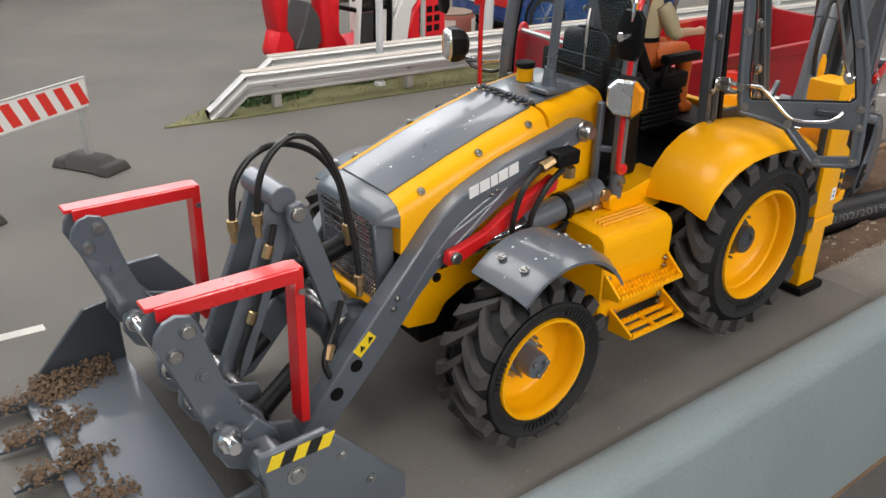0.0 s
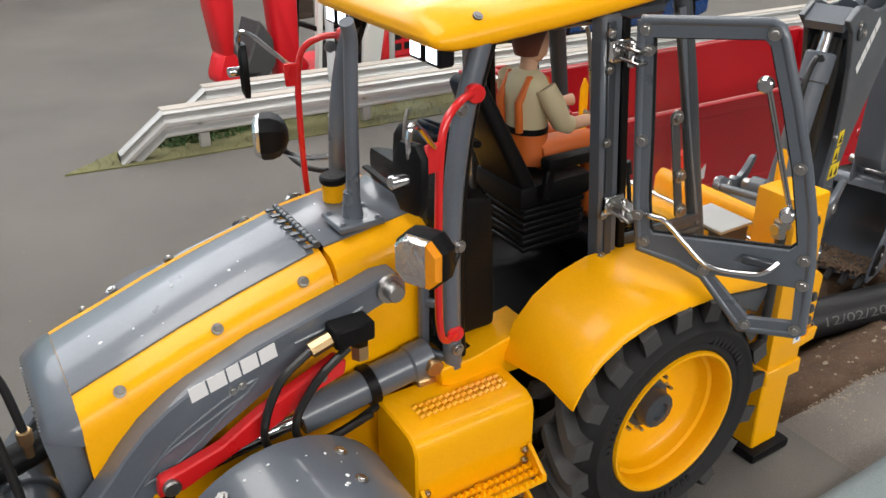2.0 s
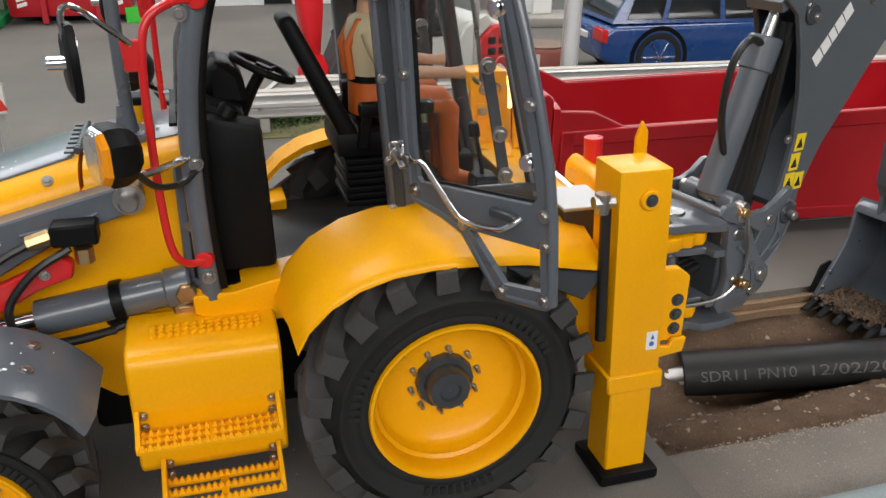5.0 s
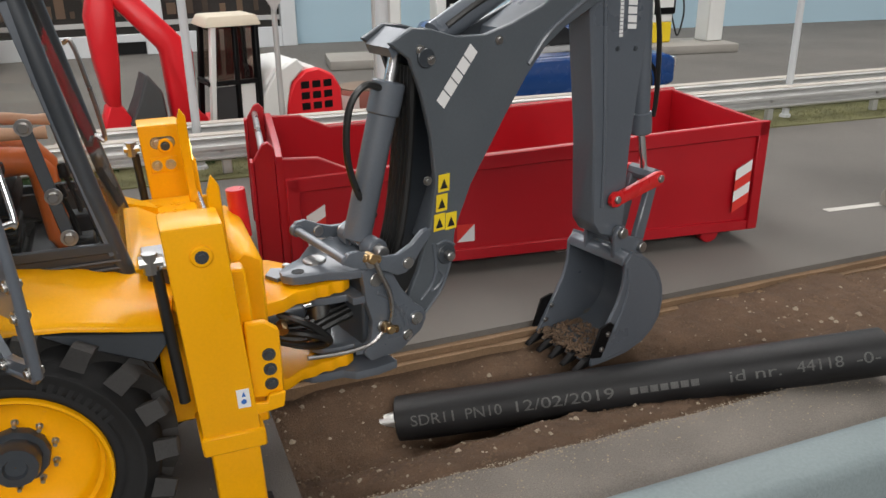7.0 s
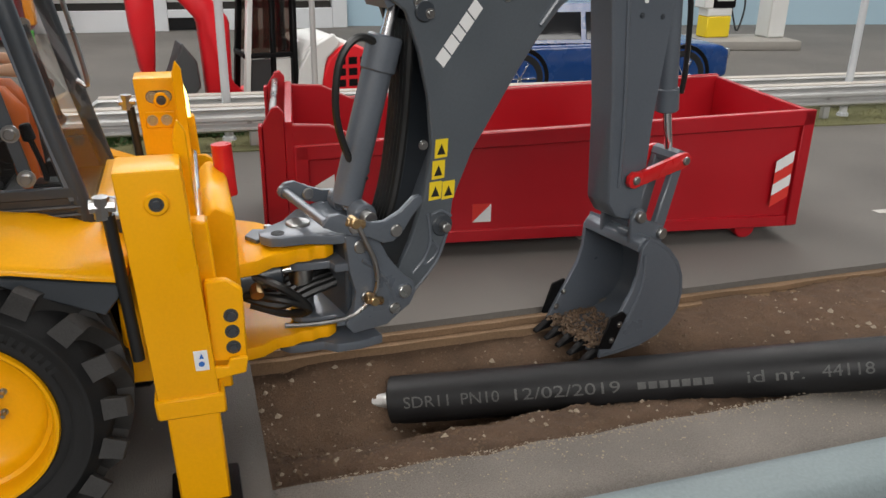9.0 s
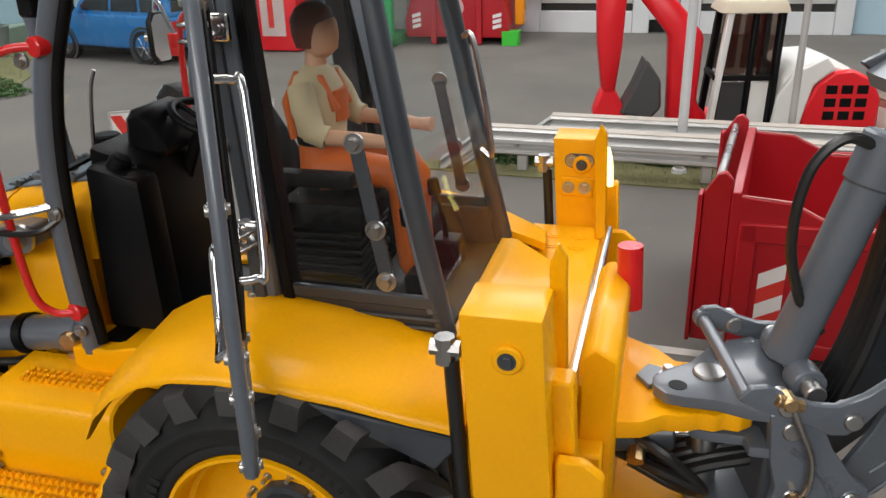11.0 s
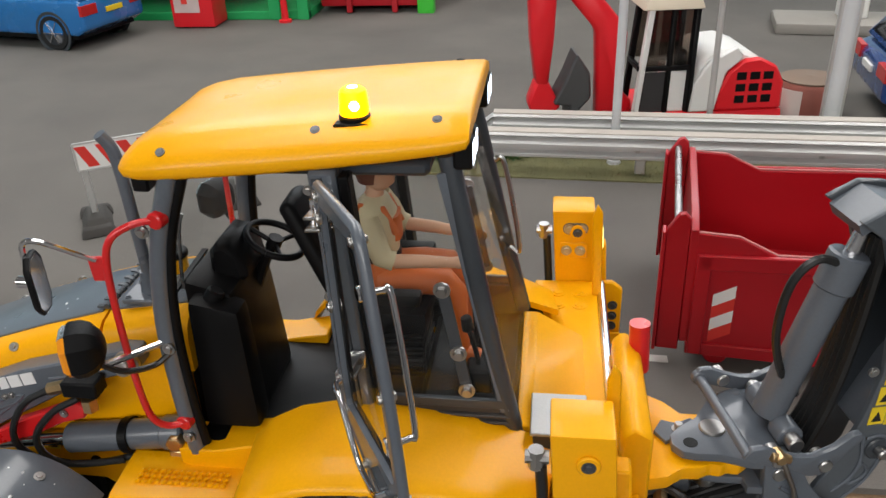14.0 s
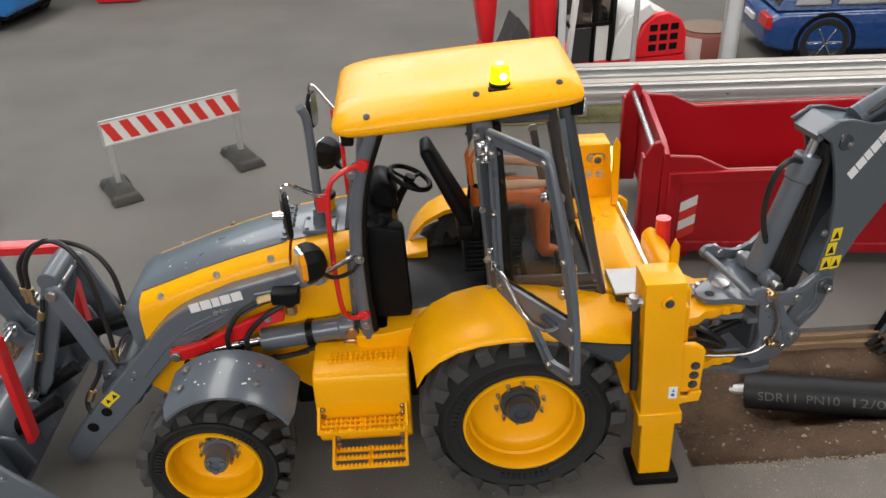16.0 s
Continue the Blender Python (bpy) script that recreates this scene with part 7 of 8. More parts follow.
for k in range(5):
    v = VB0 + 0.35 + k * (VB1 - VB0 - 0.7) / 4
    bm = B()
    bprism(bm, [(U0 - 1.2, -0.35), (U0 - 2.1, -0.2), (U0 - 2.5, -0.42), (U0 - 3.05, -0.75), (U0 - 3.1, -0.88), (U0 - 2.1, -0.72), (U0 - 1.2, -0.6)], v - 0.2, v + 0.2, 0.05)
    part("tooth", bm, BLK, dig)


def in_dig(rnd):
    u, v = U0 - 2.3 + 3.4 * rnd.random() ** 1.4, VB0 + 0.3 + (VB1 - VB0 - 0.6) * rnd.random()
    p = bo(u, v, -0.42 + 0.5 * rnd.random() * (1 - (u - U0 + 2.3) / 5))
    return p.x, p.y, p.z


crumbs("soil_in_bucket", 1400, in_dig, 0.08, SOIL2, "loose brown soil lying in the digging bucket", 12)

# ---- doll at the rear controls: one plain mesh ----
bm = B()
mats = []


def blob(shape, material):
    t = bmesh.new()
    shape(t)
    me = bpy.data.meshes.new("t")
    t.to_mesh(me)
    t.free()
    n0 = len(bm.faces)
    bm.from_mesh(me)
    bpy.data.meshes.remove(me)
    bm.faces.ensure_lookup_table()
    if material not in mats:
        mats.append(material)
    for fc in bm.faces[n0:]:
        fc.material_index = mats.index(material)


def limb(pts, rs, material, n=12):
    def shape(t):
        q = [Vector(p) for p in pts]
        rings, u = [], None
        for i, p in enumerate(q):
            d = (q[min(i + 1, len(q) - 1)] - q[max(i - 1, 0)]).normalized()
            u = frame_of(d)[1] if u is None else (u - d * u.dot(d)).normalized()
            w = d.cross(u)
            rings.append([t.verts.new(p + rs[i] * (math.cos(k * math.tau / n) * u + math.sin(k * math.tau / n) * w)) for k in range(n)])
        for a, b in zip(rings, rings[1:]):
            for i in range(n):
                t.faces.new((a[i], a[(i + 1) % n], b[(i + 1) % n], b[i]))
        t.faces.new(rings[0][::-1])
        t.faces.new(rings[-1])
    blob(shape, material)


DX = 0.2


def body_ring(x, z, rx, ry, n=18):
    return [Vector((DX + x + rx * math.cos(k * math.tau / n), C + ry * math.sin(k * math.tau / n), z)) for k in range(n)]


blob(lambda t: loft(t, [body_ring(-0.95, 13.0, 0.9, 1.15), body_ring(-1.0, 13.9, 0.85, 1.0), body_ring(-1.05, 14.3, 0.8, 0.95)]), ORNG)
blob(lambda t: loft(t, [body_ring(-1.05, 14.3, 0.78, 0.93), body_ring(-1.05, 15.2, 0.85, 1.1), body_ring(-1.1, 16.0, 0.8, 1.25), body_ring(-1.15, 16.5, 0.6, 1.0), body_ring(-1.1, 16.75, 0.36, 0.45)]), SHIRT)
blob(lambda t: loft(t, [body_ring(-1.05, 14.25, 0.84, 0.99), body_ring(-1.05, 14.5, 0.84, 0.99)]), BLK)
for s in (-1, 1):
    limb([(DX - 1.8, C + 0.55 * s, 14.4), (DX - 1.95, C + 0.6 * s, 15.6), (DX - 1.5, C + 0.62 * s, 16.5), (DX - 0.7, C + 0.62 * s, 16.4), (DX - 0.25, C + 0.55 * s, 15.4)], [0.16] * 5, ORNG, 8)
    limb([(DX - 1.15, C + 1.2 * s, 16.25), (DX - 0.9, C + 1.5 * s, 15.6), (DX - 0.6, C + 1.65 * s, 14.9), (DX - 0.2, C + 1.6 * s, 14.75)], [0.42, 0.46, 0.42, 0.38], SHIRT)
    limb([(DX - 0.2, C + 1.6 * s, 14.75), (DX + 0.9, C + 1.45 * s, 14.7), (DX + 1.9, C + 1.3 * s, 14.6), (DX + 2.4, C + 1.25 * s, 14.6)], [0.27, 0.25, 0.2, 0.26], SKIN)
    limb([(DX - 0.9, C + 0.55 * s, 13.35), (DX + 0.6, C + 0.7 * s, 13.5), (DX + 1.6, C + 0.75 * s, 13.45), (DX + 1.95, C + 0.75 * s, 13.0), (DX + 2.0, C + 0.75 * s, 11.6), (DX + 2.1, C + 0.75 * s, 10.3)], [0.68, 0.6, 0.55, 0.5, 0.42, 0.4], ORNG)
    limb([(DX + 2.1, C + 0.75 * s, 10.45), (DX + 2.2, C + 0.75 * s, 10.2), (DX + 2.9, C + 0.8 * s, 10.05)], [0.42, 0.42, 0.32], ORNG)
blob(lambda t: loft(t, [body_ring(-0.3, 15.0, 0.18, 0.5), body_ring(-0.3, 16.0, 0.14, 0.55)]), ORNG)
limb([(DX - 1.1, C, 16.6), (DX - 1.05, C, 17.2)], [0.36, 0.34], SKIN)
blob(lambda t: loft(t, [body_ring(-0.95, 17.0, 0.35, 0.3), body_ring(-0.85, 17.25, 0.55, 0.45), body_ring(-0.9, 17.7, 0.66, 0.53), body_ring(-0.95, 18.1, 0.66, 0.54), body_ring(-1.0, 18.4, 0.45, 0.4)]), SKIN)
blob(lambda t: loft(t, [body_ring(-1.2, 17.3, 0.48, 0.5), body_ring(-1.2, 17.7, 0.6, 0.6), body_ring(-1.1, 18.15, 0.72, 0.62), body_ring(-1.05, 18.5, 0.58, 0.5), body_ring(-1.05, 18.7, 0.25, 0.22)]), HAIR)
bm.normal_update()
me = finish(bm, "doll", 70)
doll = new("doll", me)
doll.location = (0.001, 0.007, 0.004)
for m_ in mats:
    me.materials.append(m_)
tagged(doll, "plastic driver doll in orange overalls sitting on the seat", "doll")

# ---- things round the machine ----
# black pipe lying in the trench
A0, A1 = Vector((17.0, 2.3, -3.15)), Vector((40.1, -7.9, 1.32))
ax = (A1 - A0).normalized()
pipe = root("water_pipe", A0.x, A0.y, "black plastic water pipe with printed text lying in the trench", "pipe", z=A0.z)
L = (A1 - A0).length
bm = B()
d, u, w = frame_of(ax)
n = 40
prof = [(1.0, 0.1), (1.0, 0.0), (1.18, 0.0), (1.25, 0.06), (1.25, L - 0.06), (1.18, L), (1.0, L), (1.0, L - 0.1)]
rings = [[bm.verts.new(d * o + r * (math.cos(k * math.tau / n) * u + math.sin(k * math.tau / n) * w)) for k in range(n)] for r, o in prof]
for a, b in zip(rings, rings[1:]):
    for i in range(n):
        bm.faces.new((a[i], a[(i + 1) % n], b[(i + 1) % n], b[i]))
bm.faces.new(rings[0])
bm.faces.new(rings[-1])
part("pipe_wall", bm, PIPEM, pipe, "black polyethylene pipe wall", 40)
bm = B()
rod(bm, d * -1.15, d * (L + 1.1), 0.45, n=24, bevel=0.05)
part("inner_pipe", bm, mat("aluminium_tube", (0.62, 0.62, 0.61), 0.38, 0.85, var=0.1), pipe, "silver metal tube inside the pipe")
# printed text, wrapped round the pipe
def wrapped(text, size, s0, s1):
    txt = words("printed_text", text, size, Matrix.Identity(4), mat("white_print", (0.085, 0.085, 0.083), 0.6, var=0.5, scale=900), pipe, 0.004, 1.0, 0.0)
    tb = bmesh.new()
    tb.from_mesh(txt.data)
    bmesh.ops.triangulate(tb, faces=tb.faces[:])
    for _ in range(4):
        bmesh.ops.subdivide_edges(tb, edges=[e for e in tb.edges if e.calc_length() > 0.14 * S], cuts=1)
        bmesh.ops.triangulate(tb, faces=tb.faces[:])
    tb.to_mesh(txt.data)
    tb.free()
    co = [v.co for v in txt.data.vertices]
    x0, x1 = min(c.x for c in co), max(c.x for c in co)
    for v in txt.data.vertices:
        s = s0 + (v.co.x - x0) / (x1 - x0) * (s1 - s0)
        an = radians(21) + v.co.y / S / 1.25
        r = 1.258 + (v.co.z / S)
        v.co = (ax * s + (side * math.cos(an) + upv * math.sin(an)) * r) * S


side = ax.cross(Vector((0, 0, 1))).normalized()
upv = side.cross(ax).normalized()
PRINT = (("SDR11", 0.035, 0.125), ("PN10", 0.15, 0.225), ("12/02/2019", 0.255, 0.455), ("id", 0.685, 0.715), ("nr.", 0.735, 0.785), ("44118", 0.815, 0.905), ("-0-", 0.93, 0.975))
for text, q0, q1 in PRINT:
    wrapped(text, 0.82, L * q0, L * q1)
# plain blocks in place of the maker's name
bm = B()
for k in range(7):
    s0 = L * 0.487 + 0.52 * k
    q = [bm.verts.new(ax * s + (side * math.cos(radians(an)) + upv * math.sin(radians(an))) * 1.256) for s, an in ((s0, 13), (s0 + 0.4, 13), (s0 + 0.4, 21), (s0 + 0.4, 29), (s0, 29), (s0, 21))]
    bm.faces.new((q[0], q[1], q[2], q[5]))
    bm.faces.new((q[5], q[2], q[3], q[4]))
part("printed_blocks", bm, MATS["white_print"], pipe)

# warning barrier
def barrier():
    p0, p1 = Vector((-32.3, 31.0, 0)), Vector((-21.9, 37.2, 0))
    rt = root("road_barrier", p0.x, p0.y, "red and white striped road barrier on black rubber feet", "road barrier")
    e = (p1 - p0)
    ln = e.length
    e.normalize()
    nrm = Vector((-e.y, e.x, 0))

    def q(s, z, o=0.0):
        return e * s + nrm * o + Vector((0, 0, z))

    for s in (0, ln):
        bm = B()
        bar(bm, q(s, 0.6), q(s, 7.2), 0.5, 0.5, 0.06, tuple(e))
        part("post", bm, ZINC, rt)
        bm = B()
        c = [q(s - 1.3, 0, -2.6), q(s + 1.3, 0, -2.6), q(s + 1.3, 0, 2.6), q(s - 1.3, 0, 2.6), q(s - 0.7, 1.2, -1.6), q(s + 0.7, 1.2, -1.6), q(s + 0.7, 1.2, 1.6), q(s - 0.7, 1.2, 1.6)]
        hexa(bm, c, 0.15)
        for o in (-2.2, 2.2):
            hexa(bm, [q(s - 1.4, 0, o - 0.7), q(s + 1.4, 0, o - 0.7), q(s + 1.4, 0, o + 0.7), q(s - 1.4, 0, o + 0.7), q(s - 1.1, 0.75, o - 0.5), q(s + 1.1, 0.75, o - 0.5), q(s + 1.1, 0.75, o + 0.5), q(s - 1.1, 0.75, o + 0.5)], 0.1)
        part("rubber_foot", bm, mat("dusty_rubber", (0.05, 0.047, 0.043), 0.8, var=0.3, bump=0.03), rt, "dusty black rubber foot")
    bm = B()
    hexa(bm, [q(-0.4, 5.1, -0.4), q(ln + 0.4, 5.1, -0.4), q(ln + 0.4, 5.1, -0.26), q(-0.4, 5.1, -0.26), q(-0.4, 7.3, -0.4), q(ln + 0.4, 7.3, -0.4), q(ln + 0.4, 7.3, -0.26), q(-0.4, 7.3, -0.26)], 0.02)
    bd = part("board", bm, WHT, rt)
    k = 0
    s = -0.3
    while s < ln - 0.6:
        bm = B()
        w_ = 0.85
        hexa(bm, [q(s + 0.75, 5.3, -0.43), q(s + 0.75 + w_, 5.3, -0.43), q(s + 0.75 + w_, 5.3, -0.405), q(s + 0.75, 5.3, -0.405), q(s - 0.1, 7.1, -0.43), q(s - 0.1 + w_, 7.1, -0.43), q(s - 0.1 + w_, 7.1, -0.405), q(s - 0.1, 7.1, -0.405)])
        part("stripe", bm, DECR, bd)
        s += 1.62
    bm = B()
    for z in (5.05, 7.35):
        bar(bm, q(-0.45, z, -0.33), q(ln + 0.45, z, -0.33), 0.22, 0.14, 0.02)
    for s in (-0.42, ln + 0.42):
        bar(bm, q(s, 5.05, -0.33), q(s, 7.35, -0.33), 0.2, 0.14, 0.02)
    part("board_frame", bm, ZINC, rt)


barrier()

# red roll-off container
ct = root("roll_off_container", 13.8, 14.2, "open red steel roll-off container with worn edges on the road", "container")
ct.rotation_euler = (0, 0, radians(-7.2))
LC, WC, HB, HT = 33.8, 13.0, 1.7, 8.95


def cpart(nm, build, material=CRED, lab=""):
    bm = B()
    build(bm)
    return part(nm, bm, material, ct, lab)


cpart("floor_plate", lambda b: box(b, 0.2, LC, 0.2, WC - 0.2, HB - 0.3, HB + 0.2, 0.05))
for y0 in (0.0, WC - 0.4):
    o = -0.32 if y0 == 0 else 0.4
    cpart("side_wall", lambda b: prism(b, [(0.2, HB - 0.4), (LC, HB - 0.4), (LC, HT), (4.6, HT - 1.2), (2.4, HT - 0.2), (0.2, HT - 0.1)], y0, y0 + 0.4, 0.04), CRED, "red container side wall")
    cpart("top_rail", lambda b: prism(b, [(0.4, HT - 2.2), (LC + 0.1, HT - 0.9), (LC + 0.1, HT + 0.12), (4.5, HT - 1.1), (0.4, HT - 1.3)], y0 + o, y0 + o + 0.32, 0.06))
    cpart("worn_edge", lambda b: prism(b, [(4.6, HT - 1.18), (LC, HT + 0.02), (LC, HT + 0.07), (4.5, HT - 1.12), (2.4, HT - 0.14), (0.25, HT - 0.05), (0.25, HT - 0.1), (2.4, HT - 0.19)], y0 + 0.1, y0 + 0.3, 0), mat("worn_red_edge", (0.5, 0.16, 0.15), 0.6, var=0.5, scale=500), "pale worn upper edge")
    cpart("bottom_rail", lambda b: box(b, 0.2, LC, y0 + o * 0.6, y0 + o * 0.6 + 0.3, HB - 0.7, HB + 0.1, 0.06))
    for x in (0.3, LC - 0.7):
        cpart("corner_post", lambda b: box(b, x, x + 0.8, y0 + o, y0 + o + 0.4, HB - 0.6, HT + 0.1 if x > 9 else HT - 1.3, 0.06))
cpart("end_wall", lambda b: box(b, LC - 0.35, LC, 0.4, WC - 0.4, HB, HT, 0.04))
cpart("head_wall", lambda b: prism(b, [(0.0, HB), (0.0, HT + 0.1), (2.0, HT + 0.4), (WC - 2.0, HT + 0.4), (WC, HT + 0.1), (WC, HB)], -0.2, 0.25, 0.05, "x"))
for y in (0.35, WC - 0.6):
    cpart("head_rib", lambda b: prism(b, [(-1.5, HB - 0.7), (-0.21, HB - 0.7), (-0.21, HT + 0.6), (-0.55, HT + 1.0), (-0.9, HT + 0.9), (-1.5, HT - 0.1)], y - 0.22, y + 0.22, 0.05))
    cpart("rib_flange", lambda b: box(b, -1.72, -1.51, y - 0.5, y + 0.5, HB - 0.7, HT - 0.1, 0.04))
cpart("hook_bar", lambda b: rod(b, (-0.9, 0.6, HT + 0.3), (-0.9, WC - 0.85, HT + 0.3), 0.22, n=12), STL)
for x in (2.0, LC - 3.2):
    for y in (0.5, WC - 1.8):
        cpart("roller", lambda b: rod(b, (x, y, 0.75), (x, y + 1.3, 0.75), 0.75, n=18, bevel=0.08))
        cpart("roller_bracket", lambda b: prism(b, [(x - 1.0, HB - 0.3), (x + 1.0, HB - 0.3), (x + 0.5, 0.6), (x - 0.5, 0.6)], y + 1.35, y + 1.6, 0.03))
cpart("skid", lambda b: (box(b, 0, LC - 4, 3.6, 4.4, 0.4, HB, 0.05), box(b, 0, LC - 4, WC - 4.4, WC - 3.6, 0.4, HB, 0.05)))


def chevron(x, z0, k, y, parent, h=0.8):
    bm = B()
    hexa(bm, [(x, y - 0.03, z0), (x + 1.2, y - 0.03, z0 + 0.7), (x + 1.2, y - 0.005, z0 + 0.7), (x, y - 0.005, z0), (x, y - 0.03, z0 + h), (x + 1.2, y - 0.03, z0 + 0.7 + h), (x + 1.2, y - 0.005, z0 + 0.7 + h), (x, y - 0.005, z0 + h)])
    part("reflector_stripe", bm, DECW if k % 2 else DECR, parent)


for k in range(4):
    chevron(LC - 2.2, 2.5 + 0.8 * k, k, -0.33, ct)
    chevron(1.4, 1.9 + 0.8 * k, k, -0.02, ct)
bm = B()
box(bm, 11.2, 12.4, -0.04, -0.005, 2.3, 3.5, 0)
lab = part("reflector", bm, DECR, ct)
bm = B()
prism(bm, [(11.2, 2.3), (12.4, 2.3), (12.4, 3.5)], -0.06, -0.045, 0)
part("reflector_half", bm, DECW, lab)


# model cars
def car(name, x, y, turn, ln, wd, ht, paint, label, boxy):
    rt = root(name, x, y, label, "car", "parked model cars")
    rt.rotation_euler = (0, 0, radians(turn))
    h, w = ht, wd / 2
    belt = 0.56 * h
    prof = [(-0.5, 0.24), (-0.5, 0.50), (-0.47, 0.56), (-0.20, 0.60), (-0.02, 0.60), (0.46, 0.58), (0.5, 0.50), (0.5, 0.24), (0.42, 0.17), (-0.42, 0.17)] if not boxy else [(-0.5, 0.26), (-0.5, 0.52), (-0.47, 0.58), (-0.22, 0.6), (0.0, 0.6), (0.49, 0.6), (0.5, 0.5), (0.5, 0.26), (0.44, 0.18), (-0.42, 0.18)]
    bm = B()
    rw = (0.105 * ln) * 0.86
    pts = []
    for a, b in prof:
        pts.append((a * ln, b * h))
    prism(bm, pts, -w, w, 0.02 * ln, "y", 3)
    part("body", bm, paint, rt, "", 50)
    top = [(-0.27, 0.6), (-0.13, 0.93), (-0.02, 0.99), (0.28, 0.97), (0.40, 0.90), (0.47, 0.6)] if not boxy else [(-0.22, 0.6), (-0.11, 0.94), (0.0, 1.0), (0.40, 1.0), (0.46, 0.95), (0.49, 0.6)]
    bm = B()
    a = [Vector((p * ln, -w * (0.96 if q < 0.7 else 0.80), q * h)) for p, q in top]
    b = [Vector((p.x, -p.y, p.z)) for p in a]
    loft(bm, [a, b])
    join_me = part("cabin", bm, paint, rt, "", 50)
    ins = 0.15
    for s in (-1, 1):
        for u0, u1 in ((-0.2, 0.05), (0.07, 0.27), (0.29, 0.42)):
            def pt(u_, f_):
                xb, xt = u_, max(-0.11, min(0.40, u_ * 0.86 + 0.01))
                xx = xb + (xt - xb) * f_
                ww = w * (0.965 + (0.81 - 0.965) * f_)
                return Vector((xx * ln, s * (ww + 0.05), (0.61 + 0.34 * f_) * h))
            bm = B()
            c = [pt(u0, 0.08), pt(u1, 0.08), pt(u1, 0.85), pt(u0 if u0 > -0.1 else -0.06, 0.85)]
            hexa(bm, [c[0], c[1], c[1] + Vector((0, -s * 0.1, 0)), c[0] + Vector((0, -s * 0.1, 0)), c[3], c[2], c[2] + Vector((0, -s * 0.1, 0)), c[3] + Vector((0, -s * 0.1, 0))], 0.02)
            part("side_window", bm, CARG, rt)
    for (p0, p1), nm in (((top[0], top[1]), "windscreen"), ((top[-1], top[-2]), "rear_window")):
        bm = B()
        o = -0.06 if nm == "windscreen" else 0.06
        q0, q1 = (Vector((p0[0] * ln, 0, p0[1] * h)), Vector((p1[0] * ln, 0, p1[1] * h)))
        a0, a1 = q0.lerp(q1, 0.12), q0.lerp(q1, 0.88)
        hexa(bm, [a0 + Vector((o, -w * 0.88, 0)), a0 + Vector((o, w * 0.88, 0)), a0 + Vector((0, w * 0.88, 0)), a0 + Vector((0, -w * 0.88, 0)), a1 + Vector((o, -w * 0.74, 0)), a1 + Vector((o, w * 0.74, 0)), a1 + Vector((0, w * 0.74, 0)), a1 + Vector((0, -w * 0.74, 0))], 0.02)
        part(nm, bm, CARG, rt)
    for xx in (-0.32, 0.29):
        for s in (-1, 1):
            wv = new("wheel")
            wv.parent = rt
            wv.empty_display_size = 0.01
            c = (xx * ln, s * (w + 0.06), rw * 0.98)
            bm = B()
            lathe(bm, [(rw * 0.68, 0.1), (rw * 0.75, 0.0), (rw * 0.95, 0.05), (rw, 0.3), (rw, 1.6), (rw * 0.7, 1.8)], c, 28, "y", -s)
            part("tyre", bm, RUB, wv)
            bm = B()
            lathe(bm, [(rw * 0.69, 0.05), (rw * 0.62, 0.3), (rw * 0.1, 0.25), (0.02, 0.2)], c, 28, "y", -s)
            part("rim", bm, GRYD, wv)
            for k in range(6):
                bm = B()
                an = k * math.tau / 6
                bar(bm, (c[0], c[1] - s * 0.1, c[2]), (c[0] + rw * 0.66 * math.cos(an), c[1] - s * 0.08, c[2] + rw * 0.66 * math.sin(an)), 0.12, rw * 0.2, 0.02, (0, 1, 0))
                part("spoke", bm, CHR, wv)
            bm = B()
            lathe(bm, [(rw * 1.02, 0.02), (rw * 1.18, -0.02), (rw * 1.2, 0.15), (rw * 1.02, 0.4)], c, 28, "y", -s)
            part("wheel_arch", bm, GRYD if boxy else BLK, wv)
    for s in (-1, 1):
        bm = B()
        box(bm, 0.485 * ln, 0.505 * ln, s * w * 0.78 - 0.12 * wd, s * w * 0.78 + 0.12 * wd, 0.42 * h, 0.54 * h, 0.05)
        part("tail_lamp", bm, mat("tail_lamp_red", (0.55, 0.02, 0.02), 0.2, var=0.05, bump=0), rt)
        bm = B()
        box(bm, -0.505 * ln, -0.48 * ln, s * w * 0.76 - 0.1 * wd, s * w * 0.76 + 0.1 * wd, 0.42 * h, 0.52 * h, 0.05)
        part("head_lamp", bm, CHR, rt)
        bm = B()
        box(bm, -0.16 * ln, -0.12 * ln, s * w * 1.1 - 0.4, s * w * 1.1 + 0.4, 0.6 * h, 0.68 * h, 0.1)
        part("wing_mirror", bm, paint, rt)
    bm = B()
    box(bm, -0.43 * ln, 0.43 * ln, -w * 0.94, w * 0.94, 0.13 * h, 0.2 * h, 0.1)
    part("sill", bm, BLK, rt)
    bm = B()
    box(bm, 0.497 * ln, 0.508 * ln, -0.13 * wd, 0.13 * wd, 0.40 * h, 0.46 * h, 0.02)
    part("number_plate", bm, WHT if not boxy else DECY, rt)
    return rt


car("blue_estate_car", 56.0, 61.5, 175, 34, 13.5, 11.6, BLUE, "dark blue model off-road car parked behind the container", False)
car("light_blue_car", -77.0, 98.5, -12, 30, 14.0, 12.6, BLUE2, "light blue boxy model off-road car parked by the kiosk", True)

# toy excavator in the yard
tx = root("toy_excavator", 20.2, 60.5, "red and white plastic toy excavator standing in the yard", "toy excavator", z=-2.4)
tx.rotation_euler = (0, 0, radians(9))


def xp(nm, build, material, lab="", sharp=38):
    bm = B()
    build(bm)
    return part(nm, bm, material, tx, lab, sharp)


